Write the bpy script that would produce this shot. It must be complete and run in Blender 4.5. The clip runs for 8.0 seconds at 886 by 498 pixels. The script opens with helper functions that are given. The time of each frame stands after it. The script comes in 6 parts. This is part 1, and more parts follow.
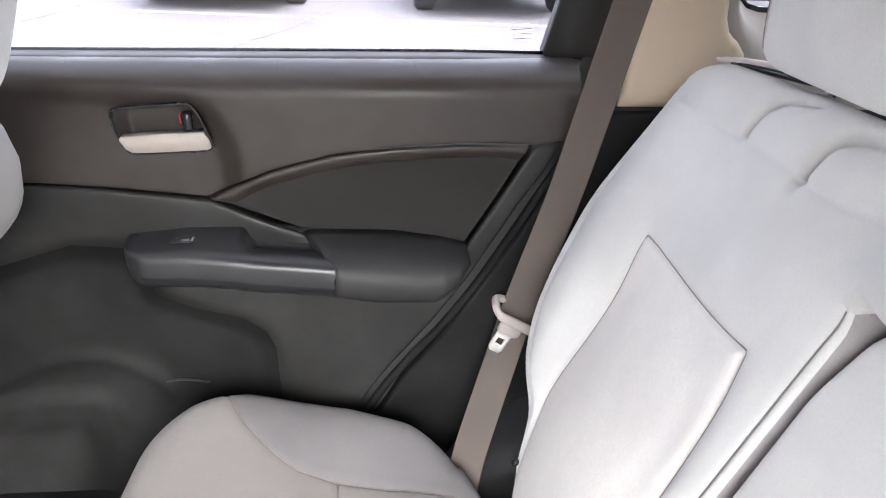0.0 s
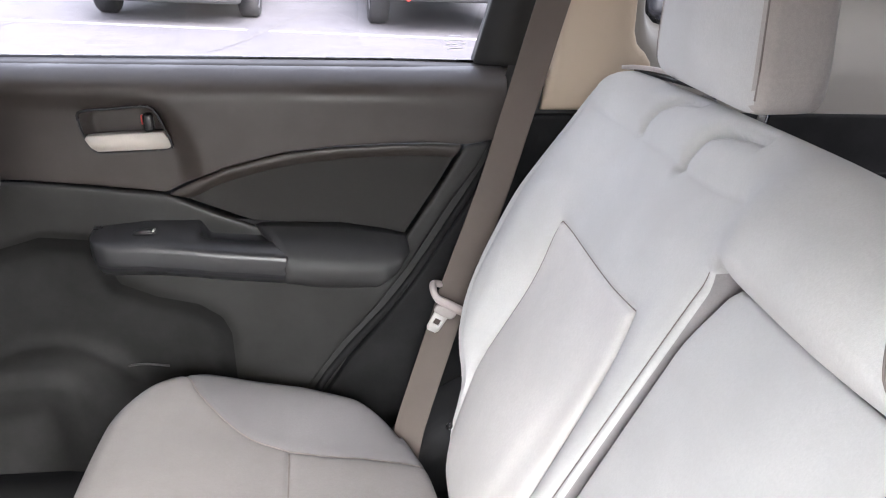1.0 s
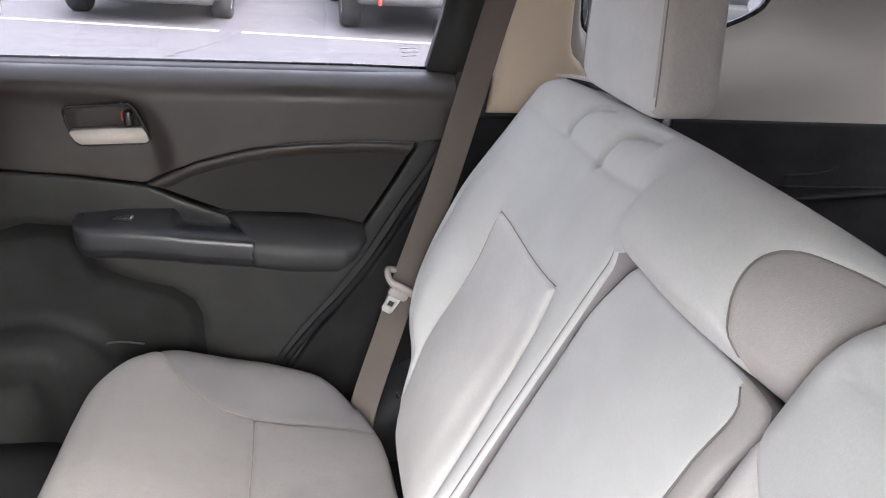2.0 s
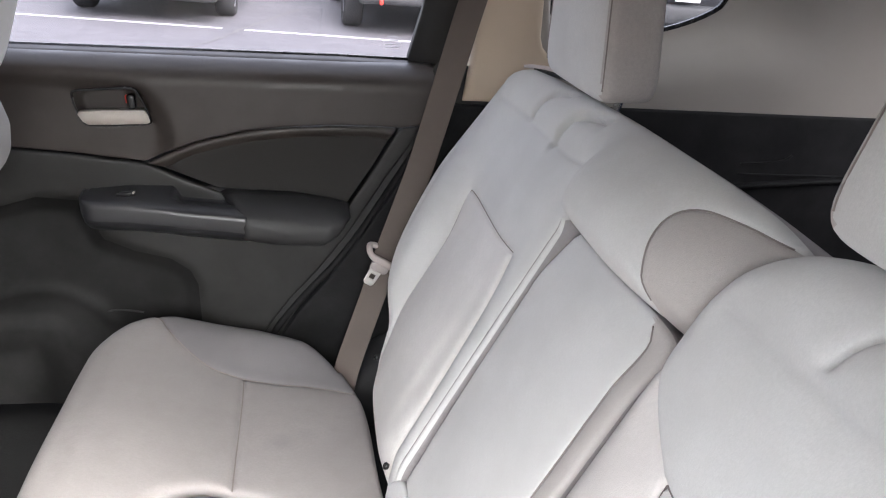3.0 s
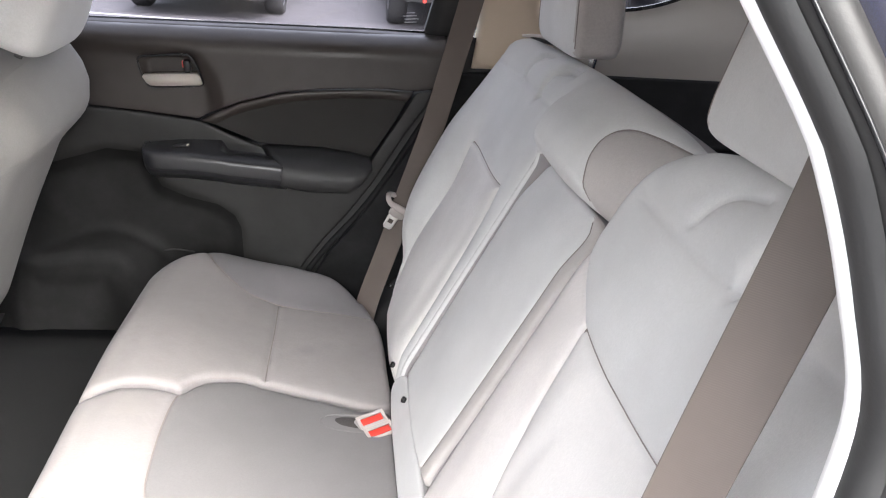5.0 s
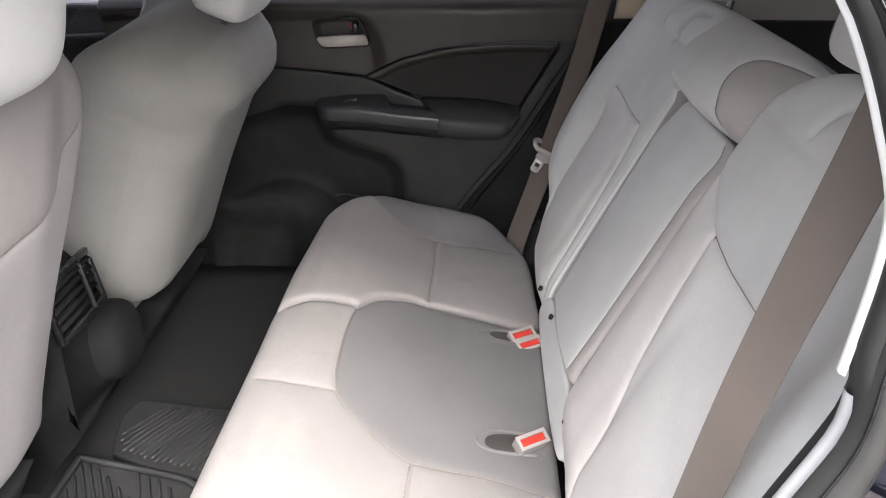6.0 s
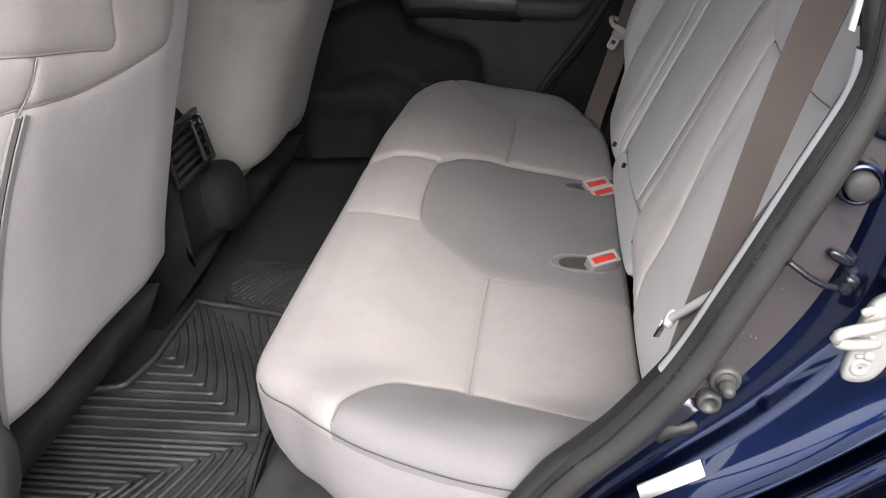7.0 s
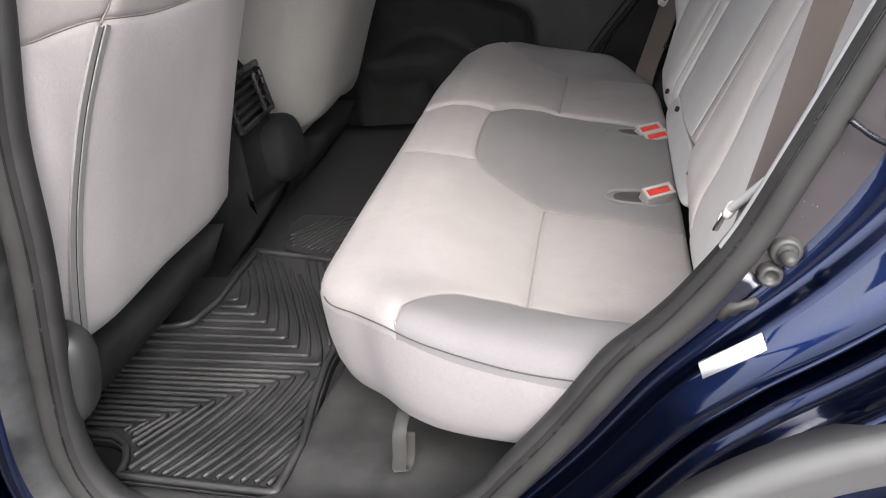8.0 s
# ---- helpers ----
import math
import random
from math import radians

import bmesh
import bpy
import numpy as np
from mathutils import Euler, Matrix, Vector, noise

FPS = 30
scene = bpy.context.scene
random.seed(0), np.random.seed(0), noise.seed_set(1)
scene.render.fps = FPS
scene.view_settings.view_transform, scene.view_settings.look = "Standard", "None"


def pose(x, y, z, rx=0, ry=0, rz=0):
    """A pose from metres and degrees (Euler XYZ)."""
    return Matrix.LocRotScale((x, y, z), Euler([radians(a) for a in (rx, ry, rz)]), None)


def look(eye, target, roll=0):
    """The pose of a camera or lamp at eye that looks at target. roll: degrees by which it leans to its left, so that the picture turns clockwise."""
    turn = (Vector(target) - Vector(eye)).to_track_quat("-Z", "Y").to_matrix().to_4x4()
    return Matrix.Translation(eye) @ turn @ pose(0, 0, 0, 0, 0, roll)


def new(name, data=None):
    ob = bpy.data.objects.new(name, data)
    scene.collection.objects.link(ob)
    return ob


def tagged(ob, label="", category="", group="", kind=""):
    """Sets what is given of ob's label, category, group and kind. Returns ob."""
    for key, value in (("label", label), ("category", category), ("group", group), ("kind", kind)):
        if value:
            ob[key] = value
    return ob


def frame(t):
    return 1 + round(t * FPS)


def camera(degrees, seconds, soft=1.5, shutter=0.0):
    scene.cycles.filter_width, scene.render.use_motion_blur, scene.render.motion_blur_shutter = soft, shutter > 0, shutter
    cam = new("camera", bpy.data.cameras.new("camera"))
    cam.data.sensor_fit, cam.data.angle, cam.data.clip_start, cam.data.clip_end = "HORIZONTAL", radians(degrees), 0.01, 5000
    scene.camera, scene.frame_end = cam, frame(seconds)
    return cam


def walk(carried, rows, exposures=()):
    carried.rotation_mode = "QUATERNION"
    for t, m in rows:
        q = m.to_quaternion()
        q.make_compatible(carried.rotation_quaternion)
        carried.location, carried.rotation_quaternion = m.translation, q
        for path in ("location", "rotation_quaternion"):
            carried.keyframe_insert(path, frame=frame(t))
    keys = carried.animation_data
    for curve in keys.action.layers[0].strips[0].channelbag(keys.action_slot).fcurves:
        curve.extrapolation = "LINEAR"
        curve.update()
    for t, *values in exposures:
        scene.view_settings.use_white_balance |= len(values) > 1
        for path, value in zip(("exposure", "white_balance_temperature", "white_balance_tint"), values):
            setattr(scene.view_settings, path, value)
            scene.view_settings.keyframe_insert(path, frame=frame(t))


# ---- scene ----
# The world: x runs towards the rear of the car, y towards its far (passenger) side, z up from the asphalt.
cam = camera(56.7, 8.0, 1.1)
# the car stands raked by a few degrees against the axes along which it is laid out
RAKE = Matrix.Translation((0.12, 0, 0.645)) @ pose(0, 0, 0, 0, -4.5, 0) @ Matrix.Translation((-0.12, 0, -0.645))
PATH = [
    (0, (-0.021, -0.368, 1.328), (0.122, 1.451, 0.508), -2.7),
    (0.5, (-0.024, -0.426, 1.338), (0.2, 1.382, 0.513), -2.2),
    (1, (-0.008, -0.494, 1.342), (0.24, 1.325, 0.548), -1.9),
    (1.5, (-0.002, -0.56, 1.358), (0.297, 1.253, 0.57), -1.1),
    (3, (0.026, -0.756, 1.375), (0.339, 1.057, 0.59), 0.1),
    (3.5, (0.043, -0.808, 1.369), (0.323, 1.011, 0.584), 0.1),
    (4, (0.062, -0.865, 1.364), (0.311, 0.961, 0.588), -0.0),
    (5.5, (0.057, -1.09, 1.356), (0.173, 0.743, 0.566), -1.4),
    (6, (0.04, -1.177, 1.361), (-0.103, 0.635, 0.527), -5.0),
    (6.5, (0.045, -1.27, 1.315), (-0.29, 0.491, 0.428), -8.2),
    (7, (0.056, -1.349, 1.231), (-0.306, 0.399, 0.329), -9.1),
    (7.5, (0.044, -1.405, 1.187), (-0.322, 0.342, 0.285), -9.2),
    (8, (0.038, -1.422, 1.15), (-0.432, 0.312, 0.272), -11.0),
]
EXPOSURES = [(0.0, 4.43, 6420, 9.0), (1.5, 4.11, 6420, 9.0), (3.0, 3.7, 6420, 9.0), (4.0, 3.7, 6420, 8.5), (5.5, 3.31, 6450, 10.0), (6.5, 2.38, 6500, 10.5), (7.0, 2.11, 6480, 11.0), (8.0, 2.21, 6480, 11.0)]
walk(cam, [(t, RAKE @ look(eye, target, roll)) for t, eye, target, roll in PATH], EXPOSURES)

# ---- light: a bright overcast day ----
world = bpy.data.worlds.new("overcast_sky")
scene.world = world
world.use_nodes = True
wn = world.node_tree
sky = wn.nodes.new("ShaderNodeTexSky")
sky.sky_type = "NISHITA"
sky.sun_disc = False
sky.sun_elevation = radians(42)
sky.sun_rotation = radians(158)
sky.air_density, sky.dust_density, sky.ozone_density = 1.0, 4.0, 1.0
veil = wn.nodes.new("ShaderNodeHueSaturation")     # cloud takes most of the blue out of the sky
veil.inputs["Saturation"].default_value = 0.3
wn.links.new(sky.outputs[0], veil.inputs["Color"])
wn.links.new(veil.outputs[0], wn.nodes["Background"].inputs[0])
wn.nodes["Background"].inputs[1].default_value = 0.15
sun = new("sun", bpy.data.lights.new("sun", "SUN"))
sun.data.energy, sun.data.angle, sun.data.color = 0.32, radians(50), (1.0, 0.97, 0.94)
sun.matrix_world = look((0, 0, 10), (0.7, 5.0, 10 - 5.2))

# ---- builders ----
IN_CAR = [True]      # while true, meshes are laid out along the car's own axes and then set at its rake


def thing(name, label, category, group="", kind="", at=(0, 0, 0)):
    ob = new(name)
    ob.location = at
    ob.empty_display_size = 0.05
    return tagged(ob, label, category, group, kind)


def mesh_object(name, bm, mat, smooth=True):
    me = bpy.data.meshes.new(name)
    if IN_CAR[0]:
        bmesh.ops.transform(bm, matrix=RAKE, verts=bm.verts[:])
    bm.normal_update()
    bm.to_mesh(me)
    bm.free()
    me.materials.append(mat)
    if smooth:
        for p in me.polygons:
            p.use_smooth = True
    return new(name, me)


def part(name, bm, mat, parent, label="", smooth=True):
    ob = mesh_object(name, bm, mat, smooth)
    ob.parent = parent
    ob.matrix_parent_inverse = Matrix() if parent.parent else Matrix.Translation(-Vector(parent.location))
    return tagged(ob, label)


def stitches(panel, parent):
    for bm in panel.get("thread", ()):
        part("stitching", bm, THREAD, parent)


def structure(name, bm, mat, label, category, smooth=False):
    return tagged(mesh_object(name, bm, mat, smooth), label, category, kind="structure")


def bm_from(verts, faces):
    bm = bmesh.new()
    vs = [bm.verts.new(v) for v in verts]
    for f in faces:
        if len(set(f)) > 2:
            try:
                bm.faces.new([vs[i] for i in f])
            except ValueError:
                pass
    return bm


def box(lo, hi, bevel=0.0, seg=2):
    bm = bmesh.new()
    bmesh.ops.create_cube(bm, size=1.0)
    for v in bm.verts:
        v.co = Vector([(a + b) / 2 + c * (b - a) for a, b, c in zip(lo, hi, v.co)])
    if bevel:
        bmesh.ops.bevel(bm, geom=bm.edges[:], offset=bevel, segments=seg, profile=0.5, affect="EDGES")
    return bm


def moved(bm, m):
    bmesh.ops.transform(bm, matrix=m, verts=bm.verts[:])
    return bm


def joined(*bms):
    out = bmesh.new()
    for b in bms:
        me = bpy.data.meshes.new("tmp")
        b.to_mesh(me)
        out.from_mesh(me)
        b.free()
        bpy.data.meshes.remove(me)
    return out


def smooth_line(pts, step, closed=False):
    """A Catmull-Rom curve through the points, cut into even steps; a point given twice is a sharp corner."""
    p = np.array(pts, float)
    n = len(p)
    dense = []
    for i in range(n if closed else n - 1):
        if closed:
            a, b, c, d = p[(i - 1) % n], p[i], p[(i + 1) % n], p[(i + 2) % n]
        else:
            b, c = p[i], p[i + 1]
            a = p[i - 1] if i else 2 * b - c
            d = p[i + 2] if i + 2 < n else 2 * c - b
        if np.allclose(b, c):
            continue
        if np.allclose(a, b):
            a = 2 * b - c
        if np.allclose(c, d):
            d = 2 * c - b
        ts = np.linspace(0, 1, 16, endpoint=False)[:, None]
        dense.append(0.5 * (2 * b + (c - a) * ts + (2 * a - 5 * b + 4 * c - d) * ts**2 + (3 * b - a - 3 * c + d) * ts**3))
    dense = np.vstack(dense + ([p[:1]] if closed else [p[-1:]]))
    return even_line(dense, step, closed)


def even_line(pts, step, closed=False):
    p = np.array(pts, float)
    if closed and np.linalg.norm(p[0] - p[-1]) > 1e-9:
        p = np.vstack([p, p[:1]])
    s = np.r_[0, np.cumsum(np.linalg.norm(np.diff(p, axis=0), axis=1))]
    keep = np.r_[True, np.diff(s) > 1e-9]
    p, s = p[keep], s[keep]
    n = max(2, int(round(s[-1] / step)) + 1)
    q = np.linspace(0, s[-1], n)
    out = np.stack([np.interp(q, s, p[:, k]) for k in range(p.shape[1])], 1)
    return out[:-1] if closed else out


def inside(q, poly):
    x, y = q[:, 0], q[:, 1]
    res = np.zeros(len(q), bool)
    a = poly
    b = np.roll(poly, -1, axis=0)
    for (x0, y0), (x1, y1) in zip(a, b):
        if y0 == y1:
            continue
        hitx = ((y0 > y) != (y1 > y)) & (x < (x1 - x0) * (y - y0) / (y1 - y0) + x0)
        res ^= hitx
    return res


def line_distance(q, line, closed=False):
    a = line if closed else line[:-1]
    b = np.roll(line, -1, axis=0) if closed else line[1:]
    best = np.full(len(q), 1e9)
    for p0, p1 in zip(a, b):
        d = p1 - p0
        L = max(float(d @ d), 1e-14)
        t = np.clip(((q - p0) @ d) / L, 0, 1)
        best = np.minimum(best, np.linalg.norm(q - (p0 + t[:, None] * d), axis=1))
    return best


def normals_of(line, closed):
    if closed:
        t = np.roll(line, -1, axis=0) - np.roll(line, 1, axis=0)
    else:
        t = np.gradient(line, axis=0)
    t /= np.maximum(np.linalg.norm(t, axis=1), 1e-9)[:, None]
    return np.stack([-t[:, 1], t[:, 0]], 1)


def soft_panel(outline, height, place, step=0.012, edge=0.02, skirt=(), regions=(), seams=(), puff=0.0, puff_len=0.05, sharp=False, edge_at=None, inset_at=None, foot=None):
    """An upholstered or moulded panel. outline: (u, v) loop; height(u, v); place(u, v, h) gives the world place.
    regions: (key, loop, groove depth, groove width); seams: (line, depth, width). The rim is rounded by edge, and the
    skirt goes down and inwards by (drop, inset) rows. Returns {key: bmesh}; the skirt belongs to "skirt"."""
    rim = even_line(outline, step, True) if sharp else smooth_line(outline, step, True)
    area = np.sum(rim[:, 0] * np.roll(rim[:, 1], -1) - np.roll(rim[:, 0], -1) * rim[:, 1])
    if area < 0:
        rim = rim[::-1]
    inward = normals_of(rim, True)
    constraint = []
    loops = []
    for key, loop, depth, width in regions:
        line = smooth_line(loop, step * 0.7, True)
        loops.append((key, line))
        constraint.append((line, True, depth, width))
    for line, depth, width in seams:
        constraint.append((smooth_line(line, step * 0.7), False, depth, width))
    pts, edges = [], []
    n = len(rim)
    pts.extend(rim)
    edges.extend((i, (i + 1) % n) for i in range(n))
    extra = []
    for k in (0.03, 0.14, 0.32, 0.6, 1.0):
        ring = rim + inward * edge * k
        ok = inside(ring, rim)
        ok &= line_distance(ring, rim, True) > edge * k * 0.85
        extra.append(ring[ok])
    for line, closed, depth, width in constraint:
        okin = inside(line, rim) & (line_distance(line, rim, True) > step * 0.25)
        index = {}
        for i, p in enumerate(line):
            if okin[i]:
                index[i] = len(pts)
                pts.append(p)
        m = len(line)
        for i in range(m if closed else m - 1):
            j = (i + 1) % m
            if i in index and j in index:
                edges.append((index[i], index[j]))
        if depth:
            nn = normals_of(line, closed)
            for k in (-2.2, -1.0, 1.0, 2.2):
                side = line + nn * width * k
                ok = okin & inside(side, rim)
                extra.append(side[ok])
    lo, hi = rim.min(0), rim.max(0)
    gx, gy = np.meshgrid(np.arange(lo[0], hi[0], step), np.arange(lo[1], hi[1], step * 0.87))
    gx[1::2] += step / 2
    grid = np.stack([gx.ravel(), gy.ravel()], 1)
    grid = grid[inside(grid, rim)]
    grid = grid[line_distance(grid, rim, True) > max(edge, step * 0.6)]
    lines_d = np.full(len(grid), 1e9)
    for line, closed, depth, width in constraint:
        lines_d = np.minimum(lines_d, line_distance(grid, line, closed) - (2.6 * width if depth else 0))
    grid = grid[lines_d > step * 0.35]
    ex = np.vstack(extra) if extra else np.zeros((0, 2))
    if len(ex):
        dl = np.full(len(ex), 1e9)
        for line, closed, depth, width in constraint:
            dl = np.minimum(dl, line_distance(ex, line, closed))
        ex = ex[dl > 0.0007]
    allp = np.vstack([np.array(pts), ex, grid])
    _, first = np.unique(np.round(allp / 0.0006).astype(int), axis=0, return_index=True)
    keep = sorted(set(first) | set(range(len(pts))))
    allp = allp[keep]
    vs, _, fs, *_ = triangulated(allp, edges)
    q = np.array([(v[0], v[1]) for v in vs])
    cen = np.array([q[list(f)].mean(0) for f in fs])
    good = inside(cen, rim)
    d_rim = line_distance(q, rim, True)
    h = height(q[:, 0], q[:, 1]).astype(float)
    dmin = d_rim.copy()
    for line, closed, depth, width in constraint:
        d = line_distance(q, line, closed)
        if depth:
            h -= depth * np.exp(-((d / width) ** 2))
            dmin = np.minimum(dmin, d)
    if puff:
        h += puff * (1 - np.exp(-dmin / puff_len))
    r = edge_at(q[:, 0], q[:, 1]) if edge_at else edge + 0 * d_rim
    k = np.clip((r - d_rim) / r, 0, 1)
    h -= r * (1 - np.sqrt(np.maximum(1 - k * k, 0)))
    world_pts = [place(u, v, w) for (u, v), w in zip(q, h)]
    key_of = np.array(["base"] * len(fs), dtype=object)
    for key, loop in loops:
        key_of[inside(cen, loop)] = key
    out = {}
    for key in sorted(set(key_of[good])):
        use = [f for f, g, kk in zip(fs, good, key_of) if g and kk == key]
        ids = sorted({i for f in use for i in f})
        at = {i: n for n, i in enumerate(ids)}
        out[key] = bm_from([world_pts[i] for i in ids], [[at[i] for i in f] for f in use])
    threads = []
    for line, closed, depth, width in constraint:
        if not 0.0018 <= depth < 0.0059:         # deeper lines are folds of the cloth, not sewn
            continue
        dr = line_distance(line, rim, True)
        ok = inside(line, rim) & (dr > 0.004)
        rr = edge_at(line[:, 0], line[:, 1]) if edge_at else edge + 0 * dr
        kk = np.clip((rr - dr) / rr, 0, 1)
        lh = height(line[:, 0], line[:, 1]) - depth + 0.0006 - rr * (1 - np.sqrt(np.maximum(1 - kk * kk, 0)))
        run = []
        for i in list(range(len(line))) + ([0] if closed else []):
            if ok[i]:
                run.append(place(line[i][0], line[i][1], lh[i]))
            if (not ok[i] or i == (0 if closed else len(line) - 1)) and len(run) > 3:
                threads.append(sweep(np.array(run), [(-0.0011, 0), (-0.0007, 0.0011), (0.0007, 0.0011), (0.0011, 0), (0.0, -0.0011)], (0.02, 0.01, 1)))
            if not ok[i]:
                run = []
    if threads:
        out["thread"] = threads
    if skirt:
        ring_h = height(rim[:, 0], rim[:, 1]) - (edge_at(rim[:, 0], rim[:, 1]) if edge_at else r[0])
        for line, closed, depth, width in constraint:
            if depth:
                ring_h = ring_h - depth * np.exp(-((line_distance(rim, line, closed) / width) ** 2))
        verts, faces = [], []
        rows = [(0.0, 0.0), *skirt]
        for drop, inset in rows:
            ring = rim + inward * inset * (inset_at(rim, inward)[:, None] if inset_at else 1.0)
            fall = drop if foot is None else drop / rows[-1][0] * (ring_h - foot)
            verts.extend(place(u, v, w) for (u, v), w in zip(ring, ring_h - fall))
        for a in range(len(rows) - 1):
            for i in range(n):
                j = (i + 1) % n
                faces.append([a * n + i, (a + 1) * n + i, (a + 1) * n + j, a * n + j])
        faces.append([(len(rows) - 1) * n + i for i in range(n)][::-1])
        out["skirt"] = bm_from(verts, faces)
    for bm in [b for b in out.values() if b is not threads]:
        bmesh.ops.recalc_face_normals(bm, faces=bm.faces[:])
    return out


def triangulated(points, edges):
    from mathutils import geometry
    return geometry.delaunay_2d_cdt([Vector((float(a), float(b))) for a, b in points], edges, [], 0, 1e-7)


def step_in(x, a, b):
    t = np.clip((x - a) / (b - a), 0, 1)
    return t * t * (3 - 2 * t)


def tube(points, radius, seg=10, step=0.01, closed=False, squash=1.0, up=(0, 0, 1)):
    line = smooth_line(points, step, closed)
    return sweep(line, [(radius * math.cos(a), radius * squash * math.sin(a)) for a in np.linspace(0, 2 * math.pi, seg, endpoint=False)], up, closed, True)


def sweep(line, profile, up=(0, 0, 1), closed=False, ring=True, caps=True):
    """Carries a profile (side, up) along a line. up may be one direction for all, or one for each point."""
    n, m = len(line), len(profile)
    tang = np.roll(line, -1, axis=0) - np.roll(line, 1, axis=0) if closed else np.gradient(line, axis=0)
    verts, faces = [], []
    for i in range(n):
        t = Vector(tang[i]).normalized()
        u = Vector(up[i]) if isinstance(up, (list, np.ndarray)) and len(up) == n and n != 3 else Vector(up)
        side = t.cross(u).normalized()
        u = side.cross(t)
        prof = profile[i] if callable(profile) else profile
        verts.extend(Vector(line[i]) + side * a + u * b for a, b in prof)
    for i in range(n if closed else n - 1):
        j = (i + 1) % n
        for k in range(m if ring else m - 1):
            l = (k + 1) % m
            faces.append([i * m + k, i * m + l, j * m + l, j * m + k])
    if ring and caps and not closed:
        faces += [list(range(m))[::-1], [(n - 1) * m + k for k in range(m)]]
    bm = bm_from(verts, faces)
    bmesh.ops.recalc_face_normals(bm, faces=bm.faces[:])
    return bm


def ribbon(points, across, width, thick=0.0014, step=0.012):
    """A flat band along a line, its width laid along the direction across."""
    line = smooth_line(points, step)
    tang = np.gradient(line, axis=0)
    verts, faces = [], []
    prof = [(-0.5, 0.3), (-0.47, 0.5), (0.47, 0.5), (0.5, 0.3), (0.5, -0.3), (0.47, -0.5), (-0.47, -0.5), (-0.5, -0.3)]
    acr = np.array(across, float)
    for i, p in enumerate(line):
        t = Vector(tang[i]).normalized()
        a = acr[0] + (acr[-1] - acr[0]) * (i / (len(line) - 1)) if acr.ndim == 2 else acr
        a = Vector(a)
        a = (a - t * a.dot(t)).normalized()
        nrm = t.cross(a)
        verts.extend(Vector(p) + a * (width * k) + nrm * (thick * h) for k, h in prof)
    m = len(prof)
    for i in range(len(line) - 1):
        for k in range(m):
            l = (k + 1) % m
            faces.append([i * m + k, i * m + l, (i + 1) * m + l, (i + 1) * m + k])
    faces += [list(range(m))[::-1], [(len(line) - 1) * m + k for k in range(m)]]
    bm = bm_from(verts, faces)
    bmesh.ops.recalc_face_normals(bm, faces=bm.faces[:])
    return bm


def pad(centre, size, power=4.0, turn=(0, 0, 0), taper=(0, 0), rows=28, shear=0.0):
    """A stuffed block: a cube swollen to a superellipsoid, narrower towards its top by taper (x, y), sheared along x with height."""
    bm = bmesh.new()
    bmesh.ops.create_cube(bm, size=2.0)
    bmesh.ops.subdivide_edges(bm, edges=bm.edges[:], cuts=rows // 2, use_grid_fill=True)
    hx, hy, hz = (s / 2 for s in size)
    for v in bm.verts:
        x, y, z = v.co
        r = (abs(x) ** power + abs(y) ** power + abs(z) ** power) ** (1 / power)
        x, y, z = x / r, y / r, z / r
        k = (z + 1) / 2
        v.co = ((hx * x) * (1 - taper[0] * k) + shear * hz * z, hy * y * (1 - taper[1] * k), hz * z)
    return moved(bm, pose(*centre, *turn))


def lathe(profile, seg=32, m=None):
    """Turns (radius, height) rows round the z axis."""
    verts, faces = [], []
    for r, z in profile:
        verts.extend((r * math.cos(a), r * math.sin(a), z) for a in np.linspace(0, 2 * math.pi, seg, endpoint=False))
    for i in range(len(profile) - 1):
        for k in range(seg):
            l = (k + 1) % seg
            faces.append([i * seg + k, i * seg + l, (i + 1) * seg + l, (i + 1) * seg + k])
    faces += [list(range(seg))[::-1], [(len(profile) - 1) * seg + k for k in range(seg)]]
    bm = bm_from(verts, faces)
    bmesh.ops.recalc_face_normals(bm, faces=bm.faces[:])
    return moved(bm, m) if m else bm


def wall_with_hole(outer, hole, place, thick):
    """A plate with an opening through it; outer and hole are (u, v) loops of the same length, place(u, v, depth) their place."""
    n = len(outer)
    verts = [place(*p, d) for d in (0, thick) for loop in (outer, hole) for p in loop]
    faces = []
    for i in range(n):
        j = (i + 1) % n
        faces += [[i, j, n + j, n + i], [2 * n + i, 3 * n + i, 3 * n + j, 2 * n + j], [n + i, n + j, 3 * n + j, 3 * n + i], [i, 2 * n + i, 2 * n + j, j]]
    bm = bm_from(verts, faces)
    bmesh.ops.recalc_face_normals(bm, faces=bm.faces[:])
    return bm


# ---- materials ----
def material(name, rough=0.6, metal=0.0):
    m = bpy.data.materials.new(name)
    m.use_nodes = True
    b = m.node_tree.nodes["Principled BSDF"]
    b.inputs["Roughness"].default_value = rough
    b.inputs["Metallic"].default_value = metal
    return m, m.node_tree, b


def noise_node(nt, scale, detail=4.0, rough=0.6, stretch=(1, 1, 1)):
    co = nt.nodes.new("ShaderNodeTexCoord")
    mp = nt.nodes.new("ShaderNodeMapping")
    mp.inputs["Scale"].default_value = stretch
    n = nt.nodes.new("ShaderNodeTexNoise")
    n.inputs["Scale"].default_value = scale
    n.inputs["Detail"].default_value = detail
    n.inputs["Roughness"].default_value = rough
    nt.links.new(co.outputs["Object"], mp.inputs[0])
    nt.links.new(mp.outputs[0], n.inputs["Vector"])
    return n.outputs["Fac"]


